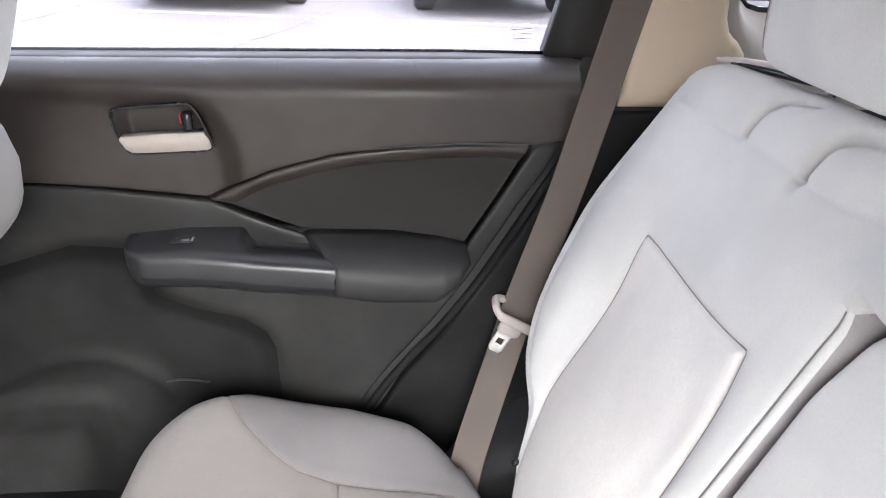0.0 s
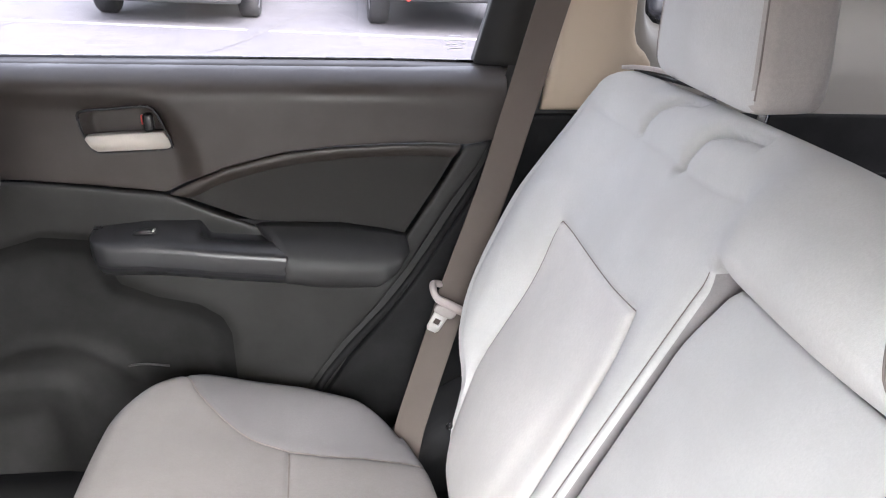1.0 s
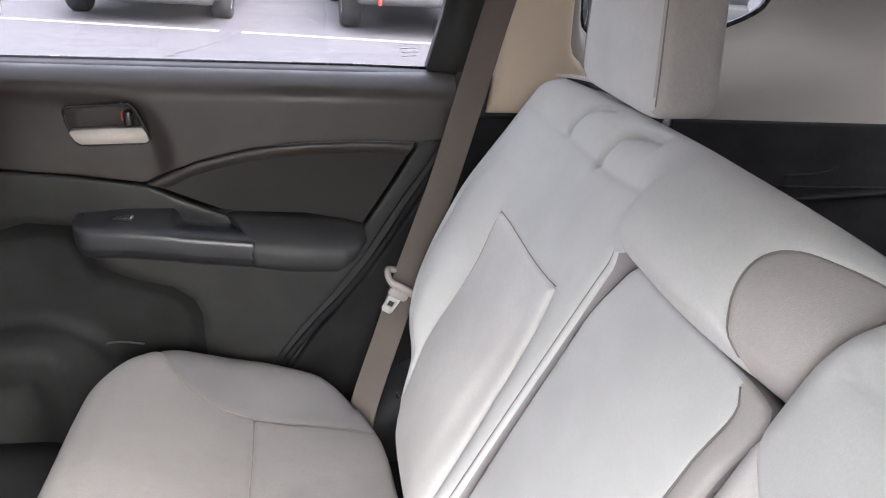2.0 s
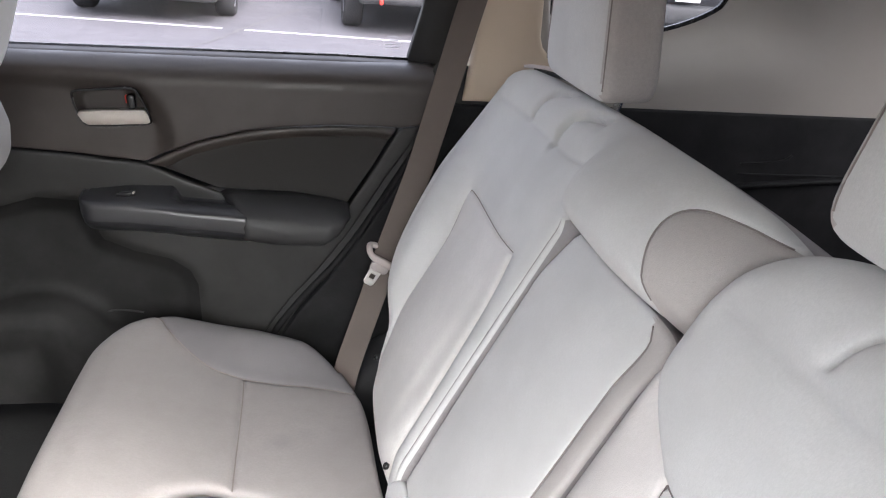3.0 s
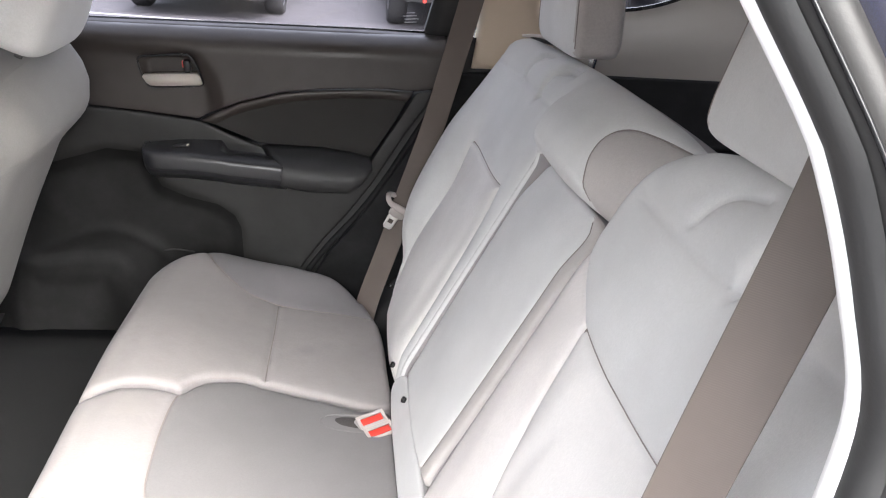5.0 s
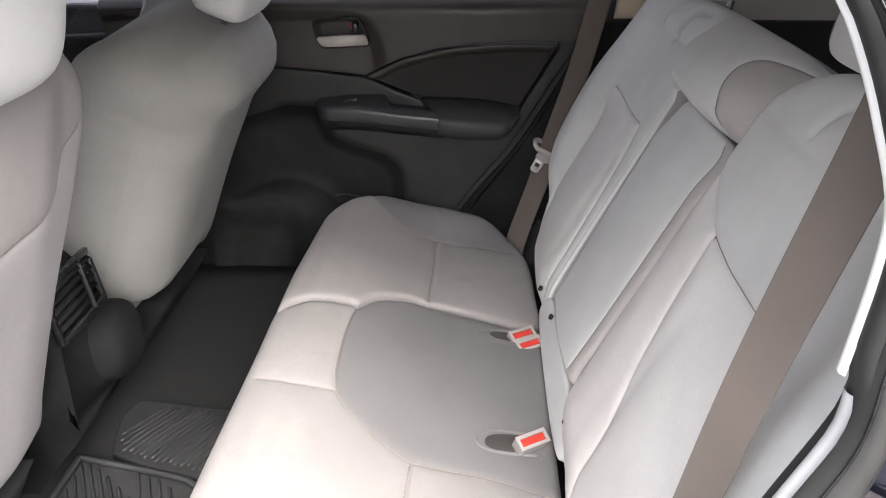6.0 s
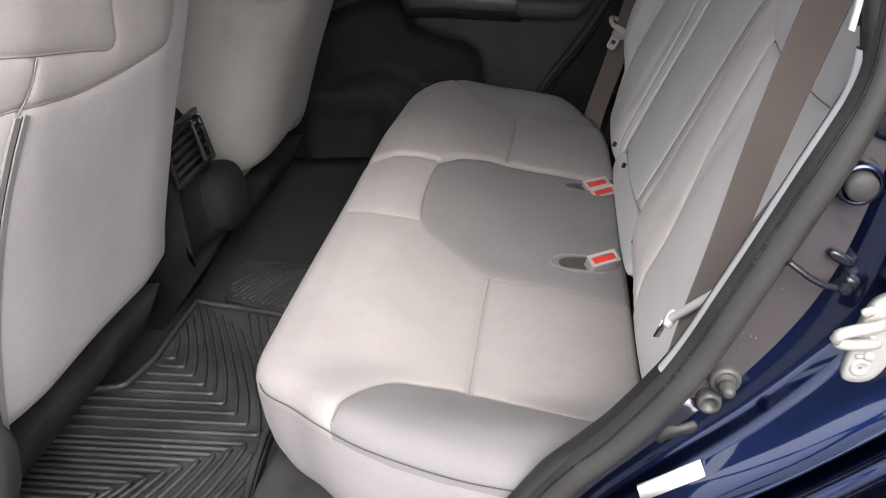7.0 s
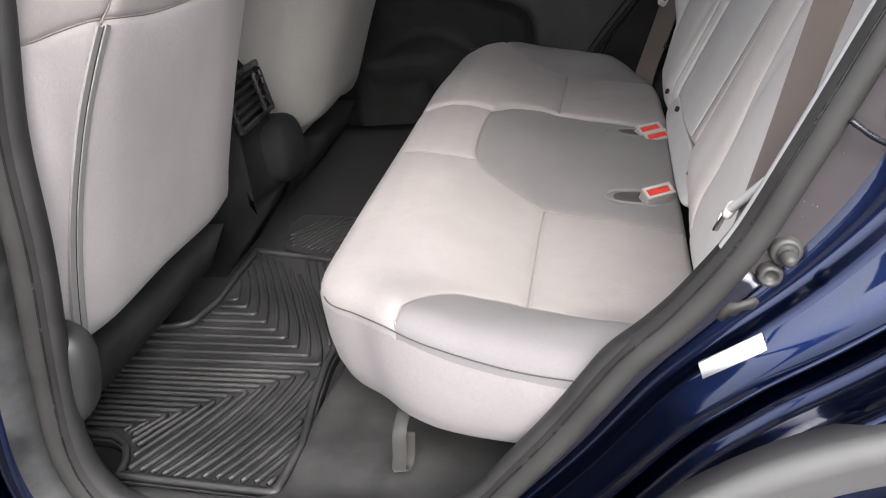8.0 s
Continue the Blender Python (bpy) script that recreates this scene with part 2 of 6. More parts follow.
def ramp(nt, fac, stops):
    r = nt.nodes.new("ShaderNodeValToRGB")
    while len(r.color_ramp.elements) < len(stops):
        r.color_ramp.elements.new(0.5)
    for e, (p, c) in zip(r.color_ramp.elements, stops):
        e.position, e.color = p, (*c, 1)
    nt.links.new(fac, r.inputs[0])
    return r.outputs[0]


def mixed(nt, fac, a, b, mode="MIX"):
    n = nt.nodes.new("ShaderNodeMix")
    n.data_type, n.blend_type = "RGBA", mode
    for value, sock in ((fac, n.inputs[0]), (a, n.inputs[6]), (b, n.inputs[7])):
        if isinstance(value, (int, float)):
            sock.default_value = value
        elif isinstance(value, tuple):
            sock.default_value = (*value, 1)
        else:
            nt.links.new(value, sock)
    return n.outputs[2]


def bumped(nt, b, height, strength, distance):
    n = nt.nodes.new("ShaderNodeBump")
    n.inputs["Strength"].default_value = strength
    n.inputs["Distance"].default_value = distance
    nt.links.new(height, n.inputs["Height"])
    nt.links.new(n.outputs[0], b.inputs["Normal"])


def shade(c, k):
    return tuple(v * k for v in c)


def fabric(name, colour, stain, weave=900.0, depth=0.0006, blotch=0.35, sheen=0.06, spots=()):
    """Knitted car upholstery: fine weave, soft large blotches of wear and a few stains."""
    m, nt, b = material(name, 0.92)
    big = noise_node(nt, 5.0, 3.0)
    mid = noise_node(nt, 38.0, 5.0)
    fine = noise_node(nt, weave, 2.0, 0.7)
    c = ramp(nt, big, [(0.36, shade(colour, 0.90)), (0.64, shade(colour, 1.06))])
    c = mixed(nt, ramp(nt, mid, [(0.5, (0, 0, 0)), (0.75, (blotch,) * 3)]), c, stain)
    c = mixed(nt, ramp(nt, fine, [(0.35, (0.0,) * 3), (0.65, (0.4,) * 3)]), c, shade(colour, 0.74))
    slub = noise_node(nt, weave * 0.22, 3.0, 0.6, (1, 2.2, 1))
    c = mixed(nt, ramp(nt, slub, [(0.40, (0.0,) * 3), (0.66, (0.42,) * 3)]), c, shade(colour, 0.82))
    for place, size, strength, tone in spots:          # single stains at their places on the cloth
        co = nt.nodes.new("ShaderNodeTexCoord")
        away = nt.nodes.new("ShaderNodeVectorMath")
        away.operation = "DISTANCE"
        away.inputs[1].default_value = place
        nt.links.new(co.outputs["Object"], away.inputs[0])
        ragged = nt.nodes.new("ShaderNodeMath")
        ragged.operation = "MULTIPLY_ADD"
        ragged.inputs[1].default_value = size * 1.6
        nt.links.new(mid, ragged.inputs[0])
        nt.links.new(away.outputs["Value"], ragged.inputs[2])
        c = mixed(nt, ramp(nt, ragged.outputs[0], [(size * 0.9, (strength,) * 3), (size * 1.9, (0, 0, 0))]), c, tone)
    nt.links.new(c, b.inputs["Base Color"])
    b.inputs["Sheen Weight"].default_value = sheen
    b.inputs["Sheen Roughness"].default_value = 0.5
    bumped(nt, b, fine, 0.5, depth * 1.5)
    return m


def plastic(name, colour, rough=0.55, grain=650.0, depth=0.0005, scuff=0.15):
    """Grained trim plastic with faint dust and scuffs."""
    m, nt, b = material(name, rough)
    dust = noise_node(nt, 9.0, 6.0, 0.65)
    fine = noise_node(nt, grain, 2.0)
    c = ramp(nt, dust, [(0.4, colour), (0.75, tuple(v + scuff * 0.12 for v in colour))])
    nt.links.new(c, b.inputs["Base Color"])
    nt.links.new(ramp(nt, dust, [(0.35, (rough - 0.08,) * 3), (0.7, (min(rough + 0.12, 1),) * 3)]), b.inputs["Roughness"])
    bumped(nt, b, fine, 0.25, depth)
    return m


def metal_mat(name, colour, rough):
    m, nt, b = material(name, rough, 1.0)
    n = noise_node(nt, 60.0, 5.0)
    nt.links.new(ramp(nt, n, [(0.3, shade(colour, 0.85)), (0.7, colour)]), b.inputs["Base Color"])
    nt.links.new(ramp(nt, n, [(0.3, (rough,) * 3), (0.7, (min(1, rough + 0.15),) * 3)]), b.inputs["Roughness"])
    return m


def car_paint(name, colour, flake, dust=0.0):
    m, nt, b = material(name, 0.30, 1.0)
    n = noise_node(nt, 2500.0, 1.0)
    dirt = noise_node(nt, 14.0, 6.0, 0.7)
    c = ramp(nt, n, [(0.4, colour), (0.7, flake)])
    c = mixed(nt, ramp(nt, dirt, [(0.62, (0, 0, 0)), (0.8, (0.22,) * 3)]), c, (0.16, 0.16, 0.17))
    if dust:                   # an uneven matt film: road dust, and the brown ground the paint would mirror
        film = noise_node(nt, 7.5, 6.0, 0.5)
        c = mixed(nt, ramp(nt, film, [(0.30, (dust * 0.3,) * 3), (0.40, (dust * 0.85,) * 3), (0.62, (dust,) * 3)]), c, (0.062, 0.052, 0.051))
        nt.links.new(ramp(nt, film, [(0.30, (1.0,) * 3), (0.40, (1.0 - dust,) * 3)]), b.inputs["Metallic"])
        b.inputs["Roughness"].default_value = 0.42
    nt.links.new(c, b.inputs["Base Color"])
    b.inputs["Coat Weight"].default_value = 1.0 - 0.8 * dust
    b.inputs["Coat IOR"].default_value = 1.6
    nt.links.new(ramp(nt, dirt, [(0.5, (0.03,) * 3), (0.8, (0.25,) * 3)]), b.inputs["Coat Roughness"])
    return m


def glass_mat(name, tint, ior=1.45):
    m = bpy.data.materials.new(name)
    m.use_nodes = True
    nt = m.node_tree
    nt.nodes.clear()
    out = nt.nodes.new("ShaderNodeOutputMaterial")
    clear, gloss, mix, fr = (nt.nodes.new("ShaderNode" + k) for k in ("BsdfTransparent", "BsdfGlossy", "MixShader", "Fresnel"))
    clear.inputs[0].default_value = (*tint, 1)
    gloss.inputs[1].default_value = 0.02
    fr.inputs[0].default_value = ior
    nt.links.new(fr.outputs[0], mix.inputs[0])
    nt.links.new(clear.outputs[0], mix.inputs[1])
    nt.links.new(gloss.outputs[0], mix.inputs[2])
    nt.links.new(mix.outputs[0], out.inputs[0])
    return m


def webbing(name, colour):
    m, nt, b = material(name, 0.7)
    co = nt.nodes.new("ShaderNodeTexCoord")
    w = nt.nodes.new("ShaderNodeTexWave")
    w.inputs["Scale"].default_value = 330.0
    w.inputs["Distortion"].default_value = 0.4
    w.bands_direction = "DIAGONAL"
    nt.links.new(co.outputs["Object"], w.inputs[0])
    big = noise_node(nt, 12.0, 4.0)
    c2 = ramp(nt, big, [(0.35, shade(colour, 0.86)), (0.65, shade(colour, 1.08))])
    nt.links.new(mixed(nt, w.outputs["Fac"], c2, shade(colour, 0.95)), b.inputs["Base Color"])
    bumped(nt, b, w.outputs["Fac"], 0.12, 0.0003)
    b.inputs["Sheen Weight"].default_value = 0.15
    return m


def asphalt_mat():
    m, nt, b = material("asphalt", 0.85)
    big, mid, fine = noise_node(nt, 0.35, 6.0, 0.7), noise_node(nt, 6.0, 6.0, 0.7), noise_node(nt, 160.0, 3.0, 0.7)
    c = ramp(nt, big, [(0.35, (0.085, 0.083, 0.092)), (0.65, (0.125, 0.12, 0.13))])
    c = mixed(nt, ramp(nt, mid, [(0.45, (0, 0, 0)), (0.8, (0.5,) * 3)]), c, (0.06, 0.06, 0.066))
    c = mixed(nt, ramp(nt, fine, [(0.5, (0, 0, 0)), (0.7, (0.5,) * 3)]), c, (0.2, 0.19, 0.2))
    nt.links.new(c, b.inputs["Base Color"])
    bumped(nt, b, fine, 0.6, 0.004)
    return m


# cushion cloth, toned darker than the backrests to offset the sky light on it
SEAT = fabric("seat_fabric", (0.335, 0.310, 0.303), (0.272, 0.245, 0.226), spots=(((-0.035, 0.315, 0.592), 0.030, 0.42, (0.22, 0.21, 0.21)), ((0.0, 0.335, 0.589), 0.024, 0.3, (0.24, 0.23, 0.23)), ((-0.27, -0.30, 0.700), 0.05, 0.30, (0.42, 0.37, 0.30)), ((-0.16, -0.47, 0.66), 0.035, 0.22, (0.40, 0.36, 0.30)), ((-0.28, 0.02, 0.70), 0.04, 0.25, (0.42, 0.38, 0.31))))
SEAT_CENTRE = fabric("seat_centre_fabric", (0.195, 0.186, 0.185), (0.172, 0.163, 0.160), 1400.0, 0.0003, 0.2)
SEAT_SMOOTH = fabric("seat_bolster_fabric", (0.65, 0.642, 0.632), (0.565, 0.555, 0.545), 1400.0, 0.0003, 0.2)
# SEAT_SMOOTH again, darkened to offset the light that the cushion bolsters catch
SEAT_SMOOTH_DIMMED = fabric("dimmed_bolster_fabric", (0.195, 0.185, 0.189), (0.172, 0.163, 0.164), 1400.0, 0.0003, 0.2)
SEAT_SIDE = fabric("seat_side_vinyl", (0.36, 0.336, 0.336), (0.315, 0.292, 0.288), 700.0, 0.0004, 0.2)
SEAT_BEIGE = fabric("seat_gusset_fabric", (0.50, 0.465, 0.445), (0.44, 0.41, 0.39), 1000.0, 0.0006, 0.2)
# SEAT_SIDE again, darkened to offset the doorway light on the near cushion
SEAT_SIDE_DIMMED = fabric("dimmed_side_vinyl", (0.285, 0.262, 0.268), (0.25, 0.23, 0.23), 700.0, 0.0004, 0.2)
THREAD = plastic("seam_thread", (0.235, 0.203, 0.19), 0.85)
DOOR_PAD = plastic("door_upper_vinyl", (0.040, 0.0325, 0.0285), 0.42)
# DOOR_DARK plastic toned lighter, for window light on the panel's upper part
DOOR_DARK_LIT = plastic("door_panel_plastic_lit", (0.0145, 0.014, 0.0132), 0.5)
DOOR_DARK = plastic("door_panel_plastic", (0.0100, 0.0099, 0.0098), 0.68)
DOOR_DARK.node_tree.nodes["Principled BSDF"].inputs["Specular IOR Level"].default_value = 0.22
DOOR_INSERT = fabric("door_insert_fabric", (0.0305, 0.0288, 0.0272), (0.025, 0.024, 0.0235), 1000.0, 0.0005, 0.2, 0.04)
DOOR_ARM = plastic("armrest_vinyl", (0.016, 0.0155, 0.016), 0.55)
SWITCH = plastic("switch_panel_plastic", (0.022, 0.022, 0.0245), 0.34, 900.0, 0.0002)
GLOSS_BLACK = plastic("black_plastic", (0.012, 0.012, 0.013), 0.25, 900.0, 0.0001)
SILVER = plastic("satin_silver", (0.55, 0.50, 0.45), 0.35, 900.0, 0.0001)
CHROME = metal_mat("chrome", (0.85, 0.85, 0.85), 0.12)
RED = plastic("red_plastic", (0.62, 0.045, 0.03), 0.4, 900.0, 0.0001)
BUCKLE = plastic("buckle_grey_plastic", (0.26, 0.24, 0.23), 0.45)
BUCKLE_PALE = plastic("buckle_frame_plastic", (0.42, 0.38, 0.365), 0.45)
BELT = webbing("belt_webbing", (0.122, 0.097, 0.084))
RING = plastic("belt_guide_plastic", (0.52, 0.46, 0.44), 0.45)
CREAM = plastic("pillar_cream_plastic", (0.60, 0.49, 0.37), 0.6)
PALE = plastic("pillar_pale_plastic", (0.34, 0.312, 0.28), 0.55)
SIDE_PALE = plastic("side_lining_plastic", (0.43, 0.425, 0.43), 0.6)
CARGO = plastic("cargo_trim_plastic", (0.007, 0.007, 0.0075), 0.8)
CARGO.node_tree.nodes["Principled BSDF"].inputs["Specular IOR Level"].default_value = 0.25
CARPET = fabric("floor_carpet", (0.009, 0.009, 0.0095), (0.014, 0.0135, 0.013), 500.0, 0.002, 0.3, 0.02)
SILL = plastic("sill_plastic", (0.024, 0.024, 0.024), 0.5)
SILL_FLOOR = plastic("sill_floor_plastic", (0.030, 0.030, 0.030), 0.5, 500.0, 0.0006, 0.4)
MAT_RUBBER = plastic("mat_rubber", (0.025, 0.025, 0.026), 0.55, 300.0, 0.0006, 0.25)
SEAL = plastic("seal_rubber", (0.017, 0.0167, 0.0165), 0.65, 500.0, 0.0004)
SEAL_PALE = plastic("seal_cloth_edge", (0.021, 0.020, 0.019), 0.6, 500.0, 0.0004)
BLUE = car_paint("blue_car_paint", (0.0035, 0.0085, 0.041), (0.0112, 0.0275, 0.105))
BLUE_DULL = car_paint("dull_blue_paint", (0.003, 0.006, 0.022), (0.007, 0.014, 0.048), 0.30)
# its film colour also stands in for the brown-grey reflection in the jamb
BLUE_DUST_REFLECT = car_paint("dust_reflect_blue_paint", (0.003, 0.006, 0.022), (0.007, 0.014, 0.048), 0.85)
CLADDING = plastic("arch_cladding_plastic", (0.085, 0.085, 0.085), 0.72)
WHITE_PAPER = plastic("sticker_white", (0.80, 0.80, 0.80), 0.4, 500.0, 0.0)
HEADLINER = fabric("headliner_cloth", (0.55, 0.50, 0.44), (0.5, 0.45, 0.4))
GLASS = glass_mat("clear_glass", (0.45, 0.438, 0.478))
GLASS_DARK = glass_mat("tinted_glass", (0.30, 0.30, 0.33))
GLASS_PRIVACY = glass_mat("privacy_glass", (0.10, 0.10, 0.11))
ASPHALT = asphalt_mat()
LINE = plastic("road_paint_white", (0.58, 0.58, 0.59), 0.7, 90.0, 0.002, 0.0)
WALL = plastic("unseen_wall_plaster", (0.13, 0.11, 0.095), 0.9, 40.0, 0.004, 0.4)
CRACK = plastic("crack_filler", (0.115, 0.11, 0.112), 0.9, 60.0, 0.003)
TYRE = plastic("tyre_rubber", (0.022, 0.022, 0.024), 0.75, 120.0, 0.002)
CAR_BLACK = car_paint("black_car_paint", (0.012, 0.012, 0.014), (0.02, 0.02, 0.022))
CAR_GREY = car_paint("grey_car_paint", (0.06, 0.06, 0.065), (0.09, 0.09, 0.1))
HOOK_DARK = plastic("mirrored_hook_dark", (0.007, 0.008, 0.012), 0.26, 400.0, 0.0004, 0.05)
GREASED = plastic("white_greased_zinc", (0.31, 0.30, 0.28), 0.4, 200.0, 0.002, 0.3)
STRAP = webbing("grey_webbing", (0.032, 0.031, 0.030))
STEEL_DARK = plastic("black_steel", (0.02, 0.02, 0.022), 0.35, 400.0, 0.0004)

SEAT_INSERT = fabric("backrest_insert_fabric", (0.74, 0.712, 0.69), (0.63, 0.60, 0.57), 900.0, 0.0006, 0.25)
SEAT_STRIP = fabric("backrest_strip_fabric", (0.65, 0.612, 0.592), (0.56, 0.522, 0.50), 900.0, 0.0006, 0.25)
PILLAR_GREY = plastic("pillar_grey_plastic", (0.014, 0.0145, 0.0155), 0.6, 500.0, 0.0006, 0.5)
# pale trim plastic, whitened for the daylight that falls on it
PALE_DAYLIT = plastic("daylit_pillar_plastic", (0.80, 0.79, 0.77), 0.5)
# shade down in the buckle pockets, put into the colour of their floor
POCKET_SHADE = fabric("pocket_shade", (0.055, 0.048, 0.045), (0.04, 0.036, 0.034))
STOP_RUBBER = plastic("grey_stop_rubber", (0.038, 0.037, 0.035), 0.45, 300.0, 0.0006)
ZIP = fabric("zip_tape_cloth", (0.215, 0.208, 0.205), (0.19, 0.183, 0.18), 1400.0, 0.0003, 0.2)
# seat cloth of the front passenger seat, darkened for the shade there
SEAT_SIDE_SHADED = fabric("shaded_seat_cloth", (0.285, 0.272, 0.262), (0.25, 0.238, 0.23), 1400.0, 0.0003, 0.2)
MARK = plastic("etched_mark", (0.75, 0.75, 0.78), 0.5, 500.0, 0.0)
CHROME_WHITE = plastic("pale_latch_metal", (0.62, 0.60, 0.58), 0.35, 500.0, 0.0001)
SEAT_SHADE = fabric("seat_slot_cloth", (0.30, 0.27, 0.25), (0.25, 0.23, 0.22))
SEAM_DARK = plastic("dark_seam_thread", (0.06, 0.055, 0.055), 0.9)
CONSOLE = plastic("console_plastic", (0.0045, 0.0045, 0.005), 0.85)
CONSOLE.node_tree.nodes["Principled BSDF"].inputs["Specular IOR Level"].default_value = 0.25
RIM = metal_mat("alloy_rim", (0.6, 0.6, 0.62), 0.3)
CAR_TRIM = plastic("bumper_plastic", (0.03, 0.03, 0.032), 0.6)
PLATE_BLUE = plastic("plate_blue", (0.12, 0.35, 0.7), 0.4)
PLATE_DARK = plastic("plate_dark", (0.05, 0.07, 0.16), 0.4)
GLASS_CAR = plastic("dark_cabin_glass", (0.01, 0.01, 0.012), 0.08, 900.0, 0.0, 0.0)

# ---- the setting outside ----
IN_CAR[0] = False


def ground_sheet():
    bm = bmesh.new()
    bmesh.ops.create_grid(bm, x_segments=24, y_segments=24, size=1.0)
    for v in bm.verts:
        v.co = (v.co.x * 30 * (1 + 9 * abs(v.co.x) ** 3), v.co.y * 30 * (1 + 9 * abs(v.co.y) ** 3), 0)
    return bm


structure("ground", ground_sheet(), ASPHALT, "worn grey asphalt of a parking lot", "asphalt")


# unseen wall, added behind the camera to darken reflections in the jamb
structure("wall_behind", box((-24, -10.3, -0.2), (24, -10.0, 2.3)), WALL, "plain brownish wall, added out of view to darken reflections", "wall")


def painted_line(a, b, width, gaps, seed):
    """A worn stripe of road paint with ragged edges, broken where a crack runs through."""
    rnd = random.Random(seed)
    a, b = Vector((*a, 0.004)), Vector((*b, 0.004))
    d = (b - a).normalized()
    s = Vector((-d.y, d.x, 0)) * width / 2
    n = int((b - a).length / 0.12)
    verts, faces = [], []
    for i in range(n + 1):
        p = a + (b - a) * (i / n)
        verts += [p + s * rnd.uniform(0.86, 1.06), p - s * rnd.uniform(0.86, 1.06)]
        if i and not gaps[0] < p.x < gaps[1]:
            faces.append([2 * i - 2, 2 * i - 1, 2 * i + 1, 2 * i])
    return bm_from(verts, faces)


LINE_A, LINE_B = (-9.0, 9.58), (8.0, 7.75)
structure("bay_line", painted_line(LINE_A, LINE_B, 0.095, (-0.66, -0.46), 3), LINE, "worn white painted parking line on the asphalt", "road marking")


def crack_strip(points, width, seed):
    rnd = random.Random(seed)
    line = smooth_line(points, 0.08)
    nn = normals_of(line, False)
    verts, faces = [], []
    for i, (p, q) in enumerate(zip(line, nn)):
        k = rnd.uniform(0.3, 1.0) * width
        off = q * rnd.uniform(-0.02, 0.02)
        verts += [(*(p + off + q * k / 2), 0.006), (*(p + off - q * k / 2), 0.006)]
        if i:
            faces.append([2 * i - 2, 2 * i - 1, 2 * i + 1, 2 * i])
    return bm_from(verts, faces)


for pts, wide, sd in (([(0.1, 10.8), (-0.2, 9.8), (-0.52, 8.75), (-0.72, 8.0), (-1.02, 7.2), (-1.5, 6.0)], 0.06, 5),
                      ([(2.0, 7.3), (1.2, 6.6), (0.9, 5.4), (1.1, 4.0)], 0.035, 6),
                      ([(-3.8, 10.9), (-3.1, 9.4), (-3.3, 7.7)], 0.03, 7)):
    structure("asphalt_crack", crack_strip(pts, wide, sd), CRACK, "pale filled crack across the asphalt", "crack")


def parked_car(at, heading, paint, label, plate=True, hook=False, suv=False):
    """A parked vehicle: lower body, cabin, four wheels, lamps, plate. Its front looks along heading degrees."""
    car = thing("parked_car", label, "car", at=(at[0], at[1], 0))
    m = Matrix.Translation((at[0], at[1], 0)) @ pose(0, 0, 0, 0, 0, heading)
    z0 = 0.34 if suv else 0.22
    rows = [(-2.25, 0.55, 0.80), (-2.18, 0.30, 0.95), (-1.6, z0, 1.02), (-0.6, z0, 1.0), (0.6, z0, 0.98), (1.5, z0, 0.93), (2.15, z0 + 0.05, 0.80), (2.28, 0.45, 0.68)]
    verts, faces = [], []
    for x, lo, hi in rows:
        w = 0.90 - 0.12 * max(0, abs(x) - 1.7)
        verts += [(x, -w * 0.93, lo), (x, -w, lo + 0.12), (x, -w, hi - 0.10), (x, -w * 0.9, hi), (x, w * 0.9, hi), (x, w, hi - 0.10), (x, w, lo + 0.12), (x, w * 0.93, lo)]
    for i in range(len(rows) - 1):
        for k in range(8):
            l = (k + 1) % 8
            faces.append([i * 8 + k, i * 8 + l, i * 8 + 8 + l, i * 8 + 8 + k])
    faces += [list(range(8))[::-1], [(len(rows) - 1) * 8 + k for k in range(8)]]
    b = bm_from(verts, faces)
    bmesh.ops.bevel(b, geom=b.edges[:], offset=0.03, segments=2, affect="EDGES")
    bmesh.ops.recalc_face_normals(b, faces=b.faces[:])
    part("body", moved(b, m), paint, car)
    cab = box((-1.9, -0.72, 0.97), (0.75, 0.72, 1.62 if suv else 1.45), 0.16, 3)
    part("cabin", moved(cab, m), GLASS_CAR, car)
    top = 1.62 if suv else 1.45
    part("roof", moved(box((-1.62, -0.66, top - 0.05), (0.45, 0.66, top + 0.012), 0.03, 2), m), paint, car)
    part("bumper", moved(box((2.18, -0.80, z0 + 0.02), (2.36, 0.80, 0.52), 0.05), m), CAR_TRIM, car)
    part("bumper", moved(box((-2.36, -0.80, 0.34), (-2.16, 0.80, 0.58), 0.05), m), CAR_TRIM, car)
    R = 0.36 if suv else 0.32
    for x in (-1.35, 1.38):
        for sgn in (-1, 1):
            wm = m @ Matrix.Translation((x, sgn * 0.80, R)) @ pose(0, 0, 0, 90 if sgn < 0 else -90, 0, 0)
            wheel = part("wheel", lathe([(0.17, -0.10), (0.24, -0.11), (R - 0.03, -0.115), (R, -0.08), (R, 0.08), (R - 0.03, 0.115), (0.24, 0.11), (0.21, 0.09)], 36, wm), TYRE, car)
            rim = [lathe([(0.0, 0.055), (0.05, 0.08), (0.07, 0.07)], 18)]
            for k in range(5):
                rim.append(moved(box((0.04, -0.028, 0.05), (0.205, 0.028, 0.085), 0.008, 1), pose(0, 0, 0, 0, 0, 72 * k)))
            rim.append(lathe([(0.185, 0.05), (0.20, 0.10), (0.215, 0.10), (0.212, 0.04)], 30))
            part("rim", moved(joined(*rim), wm), RIM, wheel, "silver alloy rim")
    for sgn in (-1, 1):
        part("tail_lamp", moved(box((-2.27, sgn * 0.74 - 0.14, 0.72), (-2.17, sgn * 0.74 + 0.14, 0.86), 0.03), m), RED, car, "red tail lamp")
